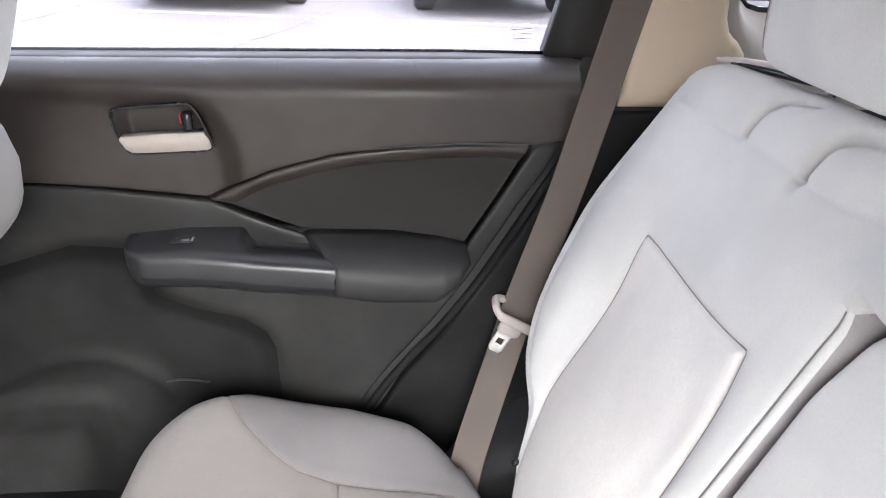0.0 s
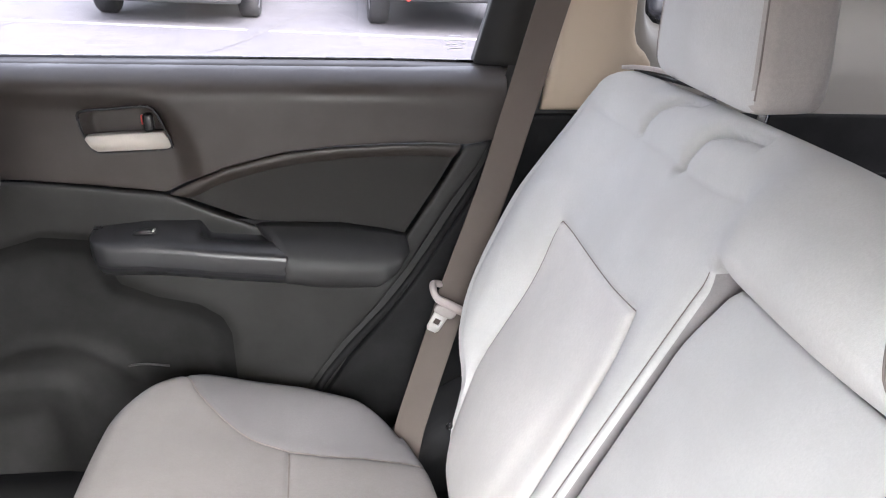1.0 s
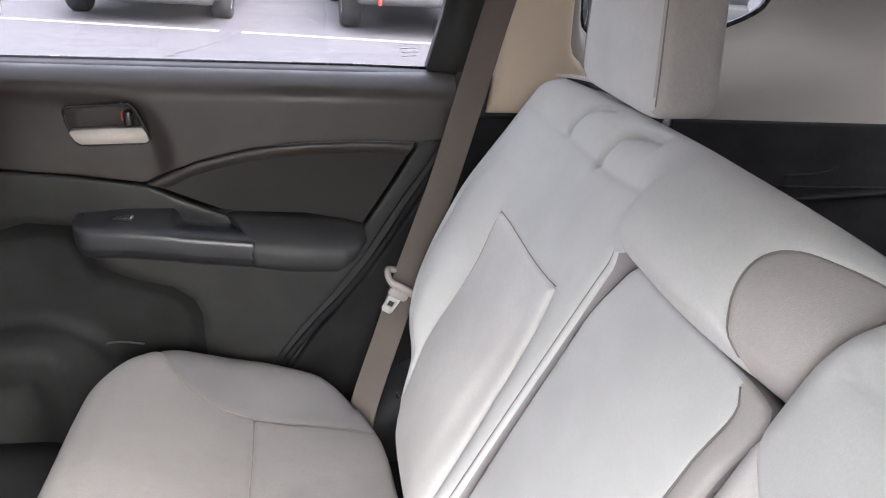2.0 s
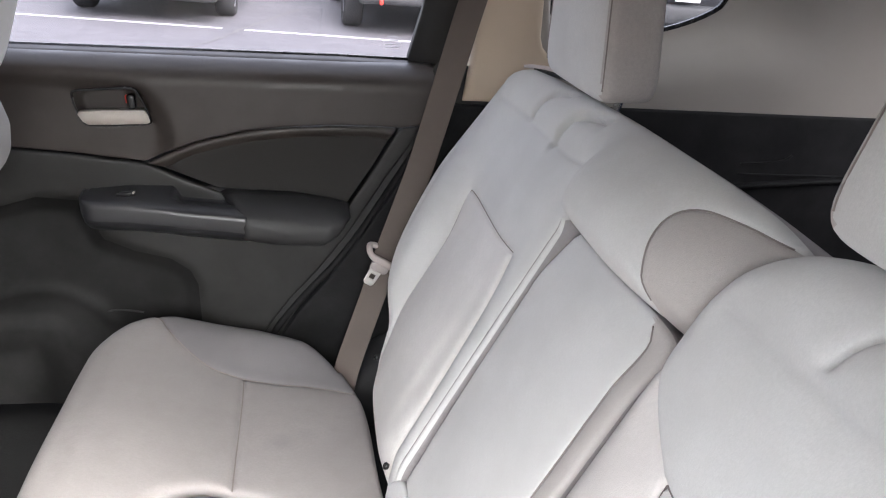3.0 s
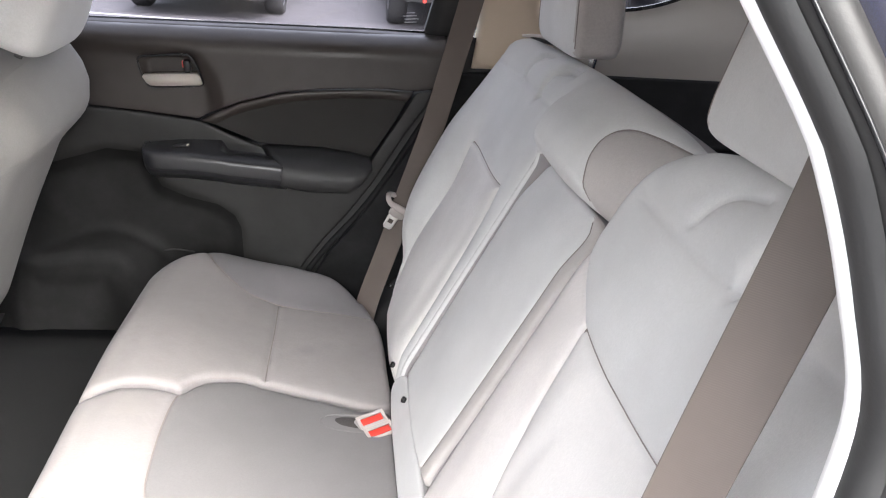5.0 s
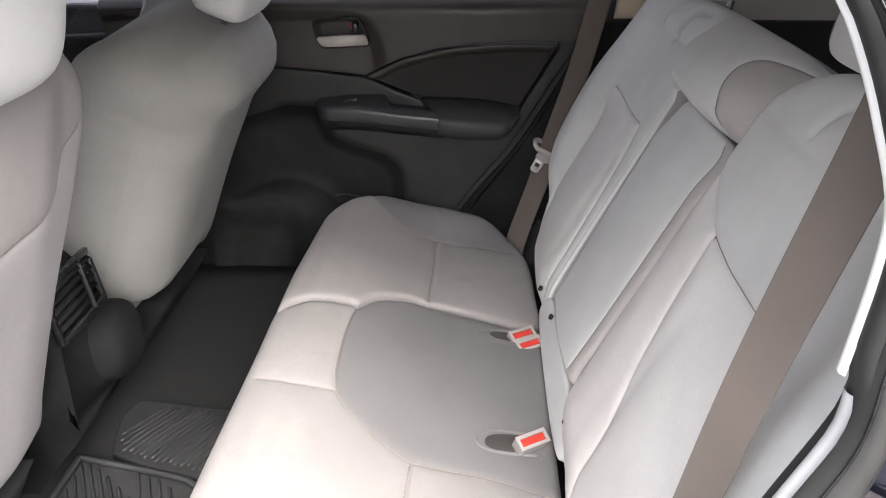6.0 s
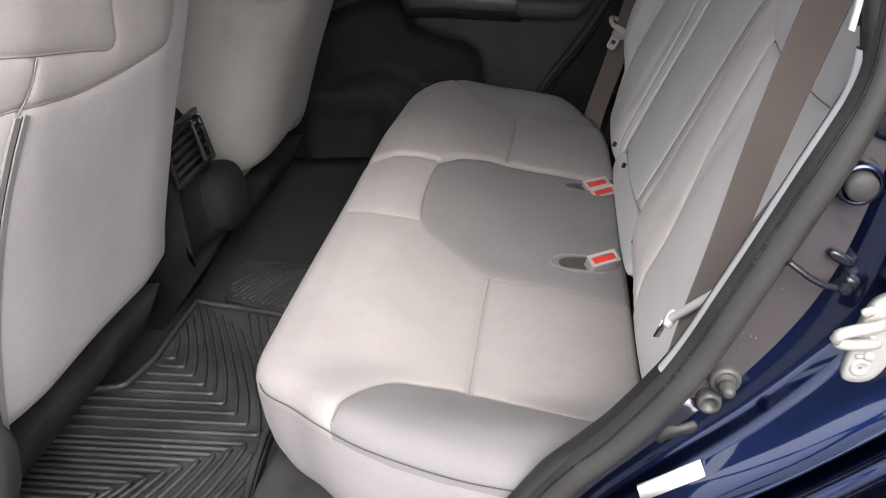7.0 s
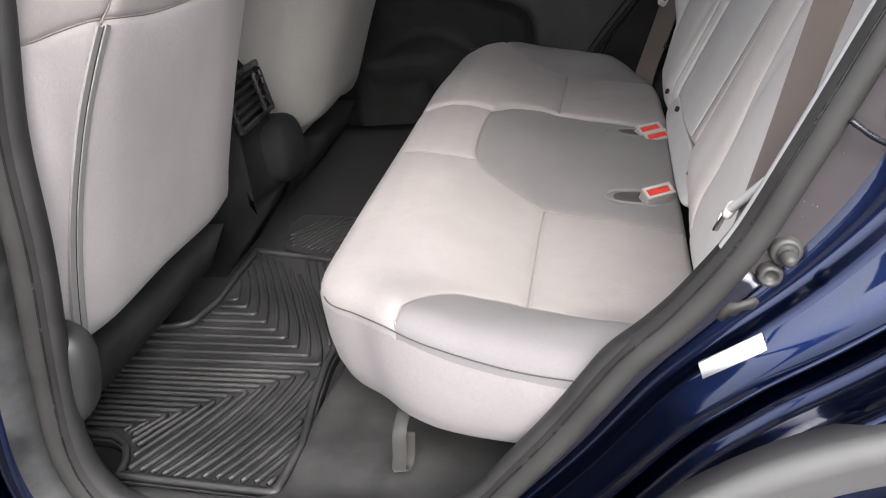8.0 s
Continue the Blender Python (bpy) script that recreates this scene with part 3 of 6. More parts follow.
        part("headlamp", moved(box((2.13, sgn * 0.66 - 0.16, 0.60), (2.24, sgn * 0.66 + 0.16, 0.72), 0.03), m), CHROME, car)
    if plate:
        pl = part("number_plate", moved(box((-2.385, -0.155, 0.62), (-2.365, 0.155, 0.78), 0.004, 1), m), WHITE_PAPER, car, "white and pale blue number plate")
        part("plate_band", moved(box((-2.389, -0.15, 0.745), (-2.384, 0.15, 0.775)), m), PLATE_BLUE, pl)
        for k in range(6):
            y = -0.115 + 0.046 * k
            part("plate_bar", moved(box((-2.389, y - 0.013, 0.655), (-2.384, y + 0.013, 0.725)), m), PLATE_DARK, pl)
    if hook:
        part("tow_hook", moved(box((2.30, -0.57, 0.36), (2.40, -0.53, 0.44), 0.015), m), RED, car, "red tow hook")
    return car


parked_car((-1.52, 11.20), -92.0, CAR_BLACK, "black parked car facing across the lot", plate=False)
parked_car((1.52, 10.95), -90.0, CAR_BLACK, "black off-road vehicle parked with a red tow hook", plate=False, hook=True, suv=True)
parked_car((4.50, 10.85), 90.0, CAR_GREY, "grey parked car with a white number plate", plate=True)

# ---- the shell of the car ----
IN_CAR[0] = True
MID = -0.04          # the car's centre line


def loft_rings(rings, closed_ends=False):
    n = len(rings[0])
    verts = [p for r in rings for p in r]
    faces = [[i * n + k, i * n + (k + 1) % n, (i + 1) * n + (k + 1) % n, (i + 1) * n + k] for i in range(len(rings) - 1) for k in range(n)]
    if closed_ends:
        faces += [list(range(n))[::-1], [(len(rings) - 1) * n + k for k in range(n)]]
    bm = bm_from(verts, faces)
    bmesh.ops.recalc_face_normals(bm, faces=bm.faces[:])
    return bm


def tumble(z):
    """How far the side of the cabin leans in above the belt line."""
    return 0.30 * max(0.0, z - 1.28)


OPENING = [(-0.40, 1.42), (-0.47, 1.20), (-0.505, 1.09), (-0.545, 0.975), (-0.572, 0.85), (-0.608, 0.72), (-0.635, 0.60), (-0.628, 0.525),
           (-0.59, 0.485), (-0.50, 0.468), (-0.35, 0.462), (-0.22, 0.47), (-0.155, 0.50), (-0.11, 0.545), (-0.05, 0.61), (0.015, 0.69),
           (0.066, 0.745), (0.116, 0.805), (0.16, 0.88), (0.207, 0.965), (0.247, 1.04), (0.262, 1.10), (0.270, 1.17), (0.257, 1.225),
           (0.239, 1.275), (0.214, 1.325), (0.17, 1.40), (0.10, 1.455), (-0.02, 1.48), (-0.20, 1.485), (-0.33, 1.47)]
LOOP = smooth_line(OPENING, 0.012, True)
LOOP_OUT = -normals_of(LOOP, True)
if np.sum(LOOP[:, 0] * np.roll(LOOP[:, 1], -1) - np.roll(LOOP[:, 0], -1) * LOOP[:, 1]) < 0:
    LOOP_OUT = -LOOP_OUT


def jamb_width(x, z):
    """The jamb is narrow along the sill and widest where the latch sits."""
    rear = float(step_in(np.array(x), -0.2, 0.05))
    return 0.045 + rear * (0.02 + 0.09 * math.exp(-((z - 0.90) / 0.12) ** 2))


def sheet(rows):
    n = len(rows[0])
    return bm_from([p for r in rows for p in r], [[i * n + k, i * n + k + 1, (i + 1) * n + k + 1, (i + 1) * n + k] for i in range(len(rows) - 1) for k in range(n - 1)])


def jamb_strip(rows, span=None):
    """Rows of (n, y) across the jamb; n runs outwards from the seal, in jamb widths from 1 on plus metres."""
    rings = []
    for k, y in rows:
        ring = []
        for (x, z), (nx, nz) in zip(LOOP, LOOP_OUT):
            w = jamb_width(x, z)
            n = k * w if k <= 1 else w + (k - 1)
            px, pz = x + nx * n, z + nz * n
            ring.append((px, y + tumble(pz), pz))
        rings.append(ring)
    return sheet([[ring[i % len(LOOP)] for i in range(*span)] for ring in rings]) if span else loft_rings(rings)


LATCH = [i for i, (x, z) in enumerate(LOOP) if x > 0.0 and 0.785 < z < 1.02]
car_body = thing("car_body", "dark blue metallic car body round the open rear doorway", "car body", at=(0, 0, 0))
SHUT_ROWS = [(0.05, -0.757), (0.06, -0.765), (0.08, -0.770), (0.30, -0.7725), (0.36, -0.7735), (0.38, -0.7745)]
part("latch_face", jamb_strip(SHUT_ROWS, (LATCH[0], LATCH[-1] + 1)), BLUE_DUST_REFLECT, car_body, "dusty shut face round the latch striker, browned for its reflection too")
part("shut_face", jamb_strip(SHUT_ROWS, (LATCH[-1], LATCH[0] + len(LOOP) + 1)), BLUE_DULL, car_body, "dark blue shut face of the doorway")
part("door_jamb", jamb_strip([(0.38, -0.7745), (0.52, -0.775), (0.565, -0.777), (0.595, -0.782), (0.62, -0.789), (0.645, -0.794), (0.68, -0.797), (0.80, -0.803), (0.92, -0.811), (0.965, -0.817), (0.99, -0.822), (1.0, -0.8245),
                              (1.002, -0.8245), (1.0035, -0.822), (1.0045, -0.812), (1.006, -0.806), (1.009, -0.805), (1.011, -0.812), (1.0115, -0.830), (1.0125, -0.8365), (1.0145, -0.8395), (1.0165, -0.841), (1.019, -0.848), (1.0195, -0.852), (1.0185, -0.862), (1.0175, -0.882), (1.018, -0.890), (1.0195, -0.8945), (1.022, -0.896)]), BLUE, car_body, "glossy dark blue painted door jamb")
WHEEL_X, WHEEL_Z, ARCH_R = 0.29, 0.33, 0.378


def side_skin():
    """The outer side panel, from the doorway's rim out to the car's outline."""
    rim = []
    for (x, z), (nx, nz) in zip(LOOP, LOOP_OUT):
        n = jamb_width(x, z) + 0.022
        rim.append((x + nx * n, z + nz * n))
    rim = np.array(rim)
    c = np.array([-0.17, 0.95])
    outer = []
    for p in rim:
        d = p - c
        d /= np.linalg.norm(d)
        k = 1.0
        for lim, comp in ((1.42, 0), (-0.86, 0), (1.53, 1), (0.28, 1)):
            if abs(d[comp]) > 1e-6:
                t = (lim - c[comp]) / d[comp]
                if t > 0:
                    k = t if k == 1.0 else min(k, t)
        outer.append(c + d * k)
    outer = np.array(outer)
    rings = []
    for f in (0.0, 0.12, 0.3, 0.55, 0.8, 1.0):
        ring = []
        for a, b in zip(rim, outer):
            q = a + (b - a) * f
            w = q - np.array([WHEEL_X, WHEEL_Z])
            r = np.linalg.norm(w)          # keep the panel out of the wheel arch
            if r < ARCH_R + 0.012:
                q = np.array([WHEEL_X, WHEEL_Z]) + w / max(r, 1e-6) * (ARCH_R + 0.012)
            bulge = -0.896 - 0.02 * math.sin(min(1, f * 1.2) * math.pi / 2)
            ring.append((q[0], bulge + tumble(q[1]), q[1]))
        rings.append(ring)
    return loft_rings(rings)


part("quarter_panel", side_skin(), BLUE, car_body)


def arc_xz(r, a0, a1, n, cx=WHEEL_X, cz=WHEEL_Z):
    return [(cx + r * math.cos(math.radians(a)), cz + r * math.sin(math.radians(a))) for a in np.linspace(a0, a1, n)]


rings = []
for r, y in ((0.384, -0.880), (0.392, -0.908), (0.3975, -0.916), (0.396, -0.923), (0.388, -0.926), (0.378, -0.920), (0.354, -0.914), (0.347, -0.910), (0.345, -0.900), (0.342, -0.885), (0.322, -0.880), (0.315, -0.86), (0.31, -0.66)):
    rings.append([(x, y, z) for x, z in arc_xz(r, 195, -15, 60)])
n = len(rings[0])
verts = [p for r in rings for p in r]
faces = [[i * n + k, i * n + k + 1, (i + 1) * n + k + 1, (i + 1) * n + k] for i in range(len(rings) - 1) for k in range(n - 1)]
part("arch_cladding", bm_from(verts, faces), CLADDING, car_body, "unpainted grey plastic wheel arch moulding")


def wheel_of_car(x, y, sgn):
    wm = Matrix.Translation((x, y, WHEEL_Z - 0.0787 * (x - WHEEL_X) - 0.0435)) @ pose(0, 0, 0, 90 if sgn < 0 else -90, 0, 0)
    wheel = part("wheel", lathe([(0.2, -0.10), (0.25, -0.105), (0.29, -0.11), (0.305, -0.08), (0.305, 0.08), (0.29, 0.11), (0.25, 0.105), (0.22, 0.09)], 48, wm), TYRE, car_body)
    rim = [lathe([(0.0, 0.055), (0.05, 0.08), (0.07, 0.07)], 18)]
    for k in range(5):
        rim.append(moved(box((0.04, -0.03, 0.05), (0.215, 0.03, 0.085), 0.008, 1), pose(0, 0, 0, 0, 0, 72 * k)))
    rim.append(lathe([(0.195, 0.04), (0.215, 0.10), (0.23, 0.10), (0.225, 0.03)], 30))
    part("rim", moved(joined(*rim), wm), RIM, wheel)


for wx in (WHEEL_X, WHEEL_X - 2.62):
    wheel_of_car(wx, -0.80, -1)
    wheel_of_car(wx, 0.72, 1)

# roof, nose, tail and far side: plain closing shapes, set level with the ground
def level(x, z):
    return z - 0.0787 * (min(0.0, x + 0.6) + max(0.0, x - 0.8))


roof = [[(x, MID + s * (w + 0.07), z - 0.085 * abs(s) ** 5) for s in np.linspace(-1, 1, 15)] for x, w, z in ((-1.15, 0.56, 1.42), (-0.9, 0.60, 1.50), (-0.4, 0.64, 1.56), (0.2, 0.65, 1.58), (0.8, 0.62, 1.56), (1.25, 0.58, 1.50))]


roof = [[(x, y, level(x, z)) for x, y, z in r] for r in roof]
part("roof", sheet(roof), BLUE, car_body)
ceiling_rows = [[(x, MID + (y - MID) * 0.95, z - 0.032) for x, y, z in r] for r in roof]
structure("ceiling", sheet(ceiling_rows), HEADLINER, "pale cloth headliner under the roof", "headliner", True)
hood = [[(x, MID + s * w, z - 0.06 * abs(s) ** 3) for s in np.linspace(-1, 1, 9)] for x, w, z in ((-1.85, 0.84, 1.06), (-2.3, 0.82, 1.02), (-2.9, 0.78, 0.92), (-3.2, 0.70, 0.78), (-3.28, 0.66, 0.40))]
part("hood", sheet([[(x, y, level(x, z)) for x, y, z in r] for r in hood]), BLUE, car_body)
tail = [[(x, MID + s * w, z) for s in np.linspace(-1, 1, 9)] for x, w, z in ((1.42, 0.84, 1.02), (1.46, 0.86, 0.8), (1.44, 0.84, 0.45), (1.36, 0.8, 0.32))]
part("tailgate", sheet([[(x, y, level(x, z)) for x, y, z in r] for r in tail]), BLUE, car_body)
wind = [[(x, MID + s * w, z) for s in np.linspace(-1, 1, 7)] for x, w, z in ((-1.17, 0.55, 1.43), (-1.52, 0.63, 1.25), (-1.86, 0.70, 1.06))]
part("windshield", sheet([[(x, y, level(x, z)) for x, y, z in r] for r in wind]), GLASS, car_body)
rearglass = [[(x, MID + s * w, z) for s in np.linspace(-1, 1, 7)] for x, w, z in ((1.24, 0.56, 1.50), (1.33, 0.62, 1.25), (1.42, 0.68, 1.02))]
part("rear_window", sheet([[(x, y, level(x, z)) for x, y, z in r] for r in rearglass]), GLASS_PRIVACY, car_body)
for sgn in (-1, 1):
    y0 = MID + sgn * 0.86
    part("a_pillar", tube([(x, MID + sgn * y, level(x, z)) for x, y, z in ((-1.14, 0.57, 1.44), (-1.5, 0.66, 1.25), (-1.86, 0.76, 1.06))], 0.04, 8, 0.05), BLUE, car_body)
    part("d_pillar", tube([(x, MID + sgn * y, level(x, z)) for x, y, z in ((1.22, 0.60, 1.50), (1.32, 0.69, 1.25), (1.42, 0.78, 1.02))], 0.07, 8, 0.05), BLUE, car_body)
    fend = [[(x, y0 + sgn * (0.03 - 0.25 * max(0, -x - 2.6)), z) for z in (0.28, 0.5, 0.8, 1.0)] for x in (-0.86, -1.3, -1.85, -2.4, -2.9, -3.2)]
    fend = [[(x, y, level(x, z)) for x, y, z in r] for r in fend]
    if sgn < 0:
        part("front_door", sheet([[*r[:3], (r[3][0], r[3][1], r[3][2] + 0.06)] for r in fend[:3]]), BLUE, car_body)
        part("fender", sheet(fend[2:]), BLUE, car_body)
    else:
        part("fender", sheet(fend), BLUE, car_body)
farside = [[(x, y, z) for x in np.linspace(-1.86, 1.42, 14)] for y, z in ((0.80, 0.30), (0.86, 0.5), (0.87, 0.8), (0.85, 1.0), (0.84, 1.07))]
part("far_side_panel", sheet([[(x, y, level(x, z)) for x, y, z in r] for r in farside]), BLUE, car_body)
part("roof_rail", tube([(-1.12, 0.62, 1.42), (-0.6, 0.62, 1.48), (0.0, 0.62, 1.50), (0.6, 0.62, 1.49), (1.2, 0.62, 1.44)], 0.05, 8, 0.1), PALE, car_body)
part("roof_rail", tube([(-1.12, -0.66, 1.43), (-0.6, -0.70, 1.51), (-0.1, -0.71, 1.53), (0.3, -0.71, 1.53), (0.7, -0.70, 1.50), (1.2, -0.68, 1.46)], 0.04, 8, 0.1), BLUE, car_body)

# glazing of the front doors
for sgn, name in ((-1, "front_window"), (1, "front_window")):
    ob = part(name, sheet([[(x, MID + sgn * (0.78 - 0.28 * max(0.0, z - 1.06)), z) for z in (1.05, 1.2, min(1.42, top))] for x, top in ((-0.74, 1.44), (-0.95, 1.43), (-1.2, 1.38), (-1.5, 1.24))]), GLASS, car_body)
    ob.visible_shadow = False

# interior floor
def floor_z(x):
    return 0.452 - 0.079 * (x + 0.5)


fl = [[(x, y, floor_z(x) + 0.0) for y in np.linspace(-0.80, 0.74, 12)] for x in np.linspace(-1.9, 1.4, 24)]
structure("floor", sheet(fl), CARPET, "black carpet on the car floor", "carpet", True)

# sheet metal and lining have a few millimetres of thickness
for ob in list(car_body.children) + [o for o in bpy.data.objects if o.name in ("floor", "ceiling")]:
    if ob.name.split(".")[0] in ("roof", "hood", "tailgate", "fender", "front_door", "far_side_panel", "quarter_panel", "door_jamb", "shut_face", "arch_cladding", "floor", "ceiling"):
        ob.modifiers.new("thickness", "SOLIDIFY").thickness = 0.003
# ---- the far rear door, shut ----
def on_door(u, v, h):
    return (u, 0.742 - h, v)


far_door = thing("rear_door", "closed rear car door with black trim, armrest, pull handle and window", "car door", at=(-0.2, 0.76, 0.6))


def rounded_mask(u, v, cu, cv, hu, hv, power, soft):
    r = (np.abs((u - cu) / hu) ** power + np.abs((v - cv) / hv) ** power) ** (1 / power)
    return 1 - step_in(r, 1 - soft, 1.0)


def skewed_cup(u, v):
    """The finger cup behind the inside handle, leaning with the panel."""
    return rounded_mask(u + 0.12 * (v - 1.045), v, -0.300, 1.0445, 0.058, 0.031, 5, 0.14)


def sill_line(u):
    return 1.1405 - 0.0675 * (u + 0.474)


HANDLE_FIELD = smooth_line([(-0.90, 1.125), (-0.60, 1.118), (-0.445, 1.110), (-0.33, 1.099), (-0.271, 1.089), (-0.235, 1.066), (-0.212, 1.023), (-0.208, 0.97), (-0.25, 0.92), (-0.9, 0.93)], 0.02, True)


def upper_height(u, v):
    """The sill rolls over into the panel; the field round the handle lies a little deeper."""
    q = np.stack([u, v], 1)
    d = line_distance(q, HANDLE_FIELD, True) * np.where(inside(q, HANDLE_FIELD), 1, -1)
    h = 0.030 - 0.013 * step_in(d, -0.010, 0.030)
    h = h - 0.020 * skewed_cup(u, v)
    k = np.clip((0.046 - (sill_line(u) - v)) / 0.046, 0, 1)
    return h - 0.058 * (1 - np.sqrt(np.maximum(1 - k ** 2.2, 0)))


UPPER = [(-0.85, 1.1659), (-0.474, 1.1405), (-0.154, 1.1189), (0.10, 1.1018), (0.225, 1.0933), (0.268, 1.0904), (0.258, 1.03), (0.240, 0.994), (0.202, 0.990), (0.150, 0.996), (0.09, 1.0),
         (0.0, 1.0015), (-0.08, 0.9975), (-0.167, 0.981), (-0.21, 0.966), (-0.258, 0.946), (-0.32, 0.957), (-0.374, 0.967), (-0.473, 0.982), (-0.60, 0.993), (-0.85, 1.0)]
UPPER = [(u, v - (0.0035 if v < 1.02 else 0.0)) for u, v in UPPER]
p = soft_panel(UPPER, upper_height, on_door, 0.007, 0.0030, ((0.012, 0.0),), sharp=True)
part("upper_panel", joined(p["base"], p["skirt"]), DOOR_PAD, far_door, "brownish black vinyl upper trim")
INSERT = [(-0.254, 0.940), (-0.21, 0.959), (-0.167, 0.974), (-0.08, 0.9905), (0.0, 0.9945), (0.09, 0.993), (0.15, 0.989), (0.194, 0.983), (0.15, 0.915), (0.093, 0.836), (0.0, 0.868), (-0.129, 0.880), (-0.20, 0.914)]
ARC = smooth_line([(-0.262, 0.930), (-0.218, 0.940), (-0.17, 0.9585), (-0.08, 0.976), (0.0, 0.981), (0.09, 0.980), (0.158, 0.974), (0.24, 0.955)], 0.012)
FIELD = np.vstack([ARC, [(0.24, 0.78), (-0.262, 0.78)]])


def insert_height(u, v):
    """A rounded bead runs along the arched upper edge; the cloth below it lies deeper."""
    q = np.stack([u, v], 1)
    d = line_distance(q, ARC) * np.where(inside(q, FIELD), 1, -1)
    return 0.020 - 0.007 * step_in(d, -0.004, 0.010) + 0.003 * np.exp(-(((d + 0.006) / 0.006) ** 2))


p = soft_panel(INSERT, insert_height, on_door, 0.007, 0.0035, ((0.025, 0.0),), [("fabric", [(-0.262, 0.924), (-0.262, 0.924), *[tuple(c - np.array((0, 0.008))) for c in ARC[1:-1]], (0.24, 0.947), (0.24, 0.947), (0.24, 0.78), (0.24, 0.78), (-0.262, 0.78), (-0.262, 0.78)], 0.0, 0.003)], sharp=True)
part("insert_frame", joined(p["base"], p["skirt"]), DOOR_PAD, far_door)
part("insert_fabric", p["fabric"], DOOR_INSERT, far_door, "dark knitted fabric door insert")
LOWER = [(-0.85, 0.994), (-0.60, 0.987), (-0.473, 0.976), (-0.374, 0.961), (-0.32, 0.951), (-0.256, 0.939), (-0.20, 0.909), (-0.129, 0.875), (0.0, 0.863), (0.093, 0.830), (0.152, 0.912),
         (0.200, 0.983), (0.240, 0.986), (0.215, 0.945), (0.176, 0.896), (0.098, 0.784), (0.04, 0.715), (-0.024, 0.649), (-0.082, 0.578), (-0.13, 0.50), (-0.20, 0.44), (-0.45, 0.43), (-0.85, 0.45)]
STEP_LINE = np.array([(-0.85, 0.85), (-0.56, 0.862), (-0.453, 0.887), (-0.375, 0.875), (-0.352, 0.80), (-0.30, 0.772), (-0.238, 0.752), (-0.205, 0.725), (-0.194, 0.695), (-0.196, 0.60), (-0.205, 0.40)])
SHELF = smooth_line([(-0.66, 0.640), (-0.60, 0.668), (-0.56, 0.685), (-0.50, 0.698), (-0.44, 0.690), (-0.387, 0.655), (-0.36, 0.62)], 0.012)
POCKET_FRONT = smooth_line([(-0.70, 0.640), (-0.62, 0.646), (-0.55, 0.649), (-0.49, 0.646), (-0.455, 0.632), (-0.438, 0.59), (-0.430, 0.54), (-0.428, 0.46), (-0.43, 0.38), (-0.70, 0.38)], 0.012, True)


def lower_height(u, v):
    q = np.stack([u, v], 1)
    loop = np.vstack([STEP_LINE, [(-0.85, 0.40)]])
    d = line_distance(q, STEP_LINE) * np.where(inside(q, loop), 1, -1)
    h = 0.022 - 0.020 * step_in(d, -0.012, 0.034)
    h = h + 0.007 * np.exp(-((line_distance(q, SHELF) / 0.013) ** 2))                 # the lip over the bottle pocket
    f = line_distance(q, POCKET_FRONT, True) * np.where(inside(q, POCKET_FRONT), 1, -1)
    h = h + 0.014 * step_in(f, -0.004, 0.022) - 0.006 * step_in(f, 0.045, 0.075)       # its bulged front with the speaker
    h = h + 0.004 * np.exp(-(((v - 0.60 - 0.02 * u) / 0.005) ** 2)) * step_in(u, -0.19, -0.17)
    return h


LOW_FIELD = [c for q in STEP_LINE for c in (tuple(q), tuple(q))] + [(-0.9, 0.40), (-0.9, 0.40), (-0.9, 0.85), (-0.9, 0.85)]
p = soft_panel(LOWER, lower_height, on_door, 0.010, 0.005, ((0.03, 0.0),), [("low", LOW_FIELD, 0.0, 0.004)], sharp=True)
part("middle_panel", joined(p["base"], p["skirt"]), DOOR_DARK_LIT, far_door, "moulded panel round the armrest, toned lighter for the window light")
part("lower_panel", p["low"], DOOR_DARK, far_door, "black moulded plastic lower panel with speaker and pocket")


ARM_Y = 0.735
ZTOP = [(-0.370, 0.899), (-0.29, 0.903), (-0.217, 0.899), (-0.13, 0.886), (0.0, 0.866), (0.06, 0.852), (0.10, 0.838)]
REACH = [(-0.372, 0.058), (-0.362, 0.074), (-0.345, 0.081), (-0.30, 0.083), (-0.2, 0.085), (0.0, 0.088), (0.06, 0.086), (0.085, 0.078), (0.10, 0.060)]


def along(tab, x):
    return float(np.interp(x, [a for a, _ in tab], [b for _, b in tab]))


def arm_top(x, k):
    """Height of the switch panel's top at x; k goes from the door (0) to the front edge (1)."""
    fall = along([(-0.37, 0.004), (-0.33, 0.012), (-0.2, 0.027), (-0.08, 0.028)], x)
    cup_in = float(step_in(np.array(x), -0.216, -0.200) * step_in(np.array(k), 0.10, 0.16) * (1 - step_in(np.array(k), 0.56, 0.63)))
    return along(ZTOP, x) - fall * k ** 1.3 - 0.020 * cup_in


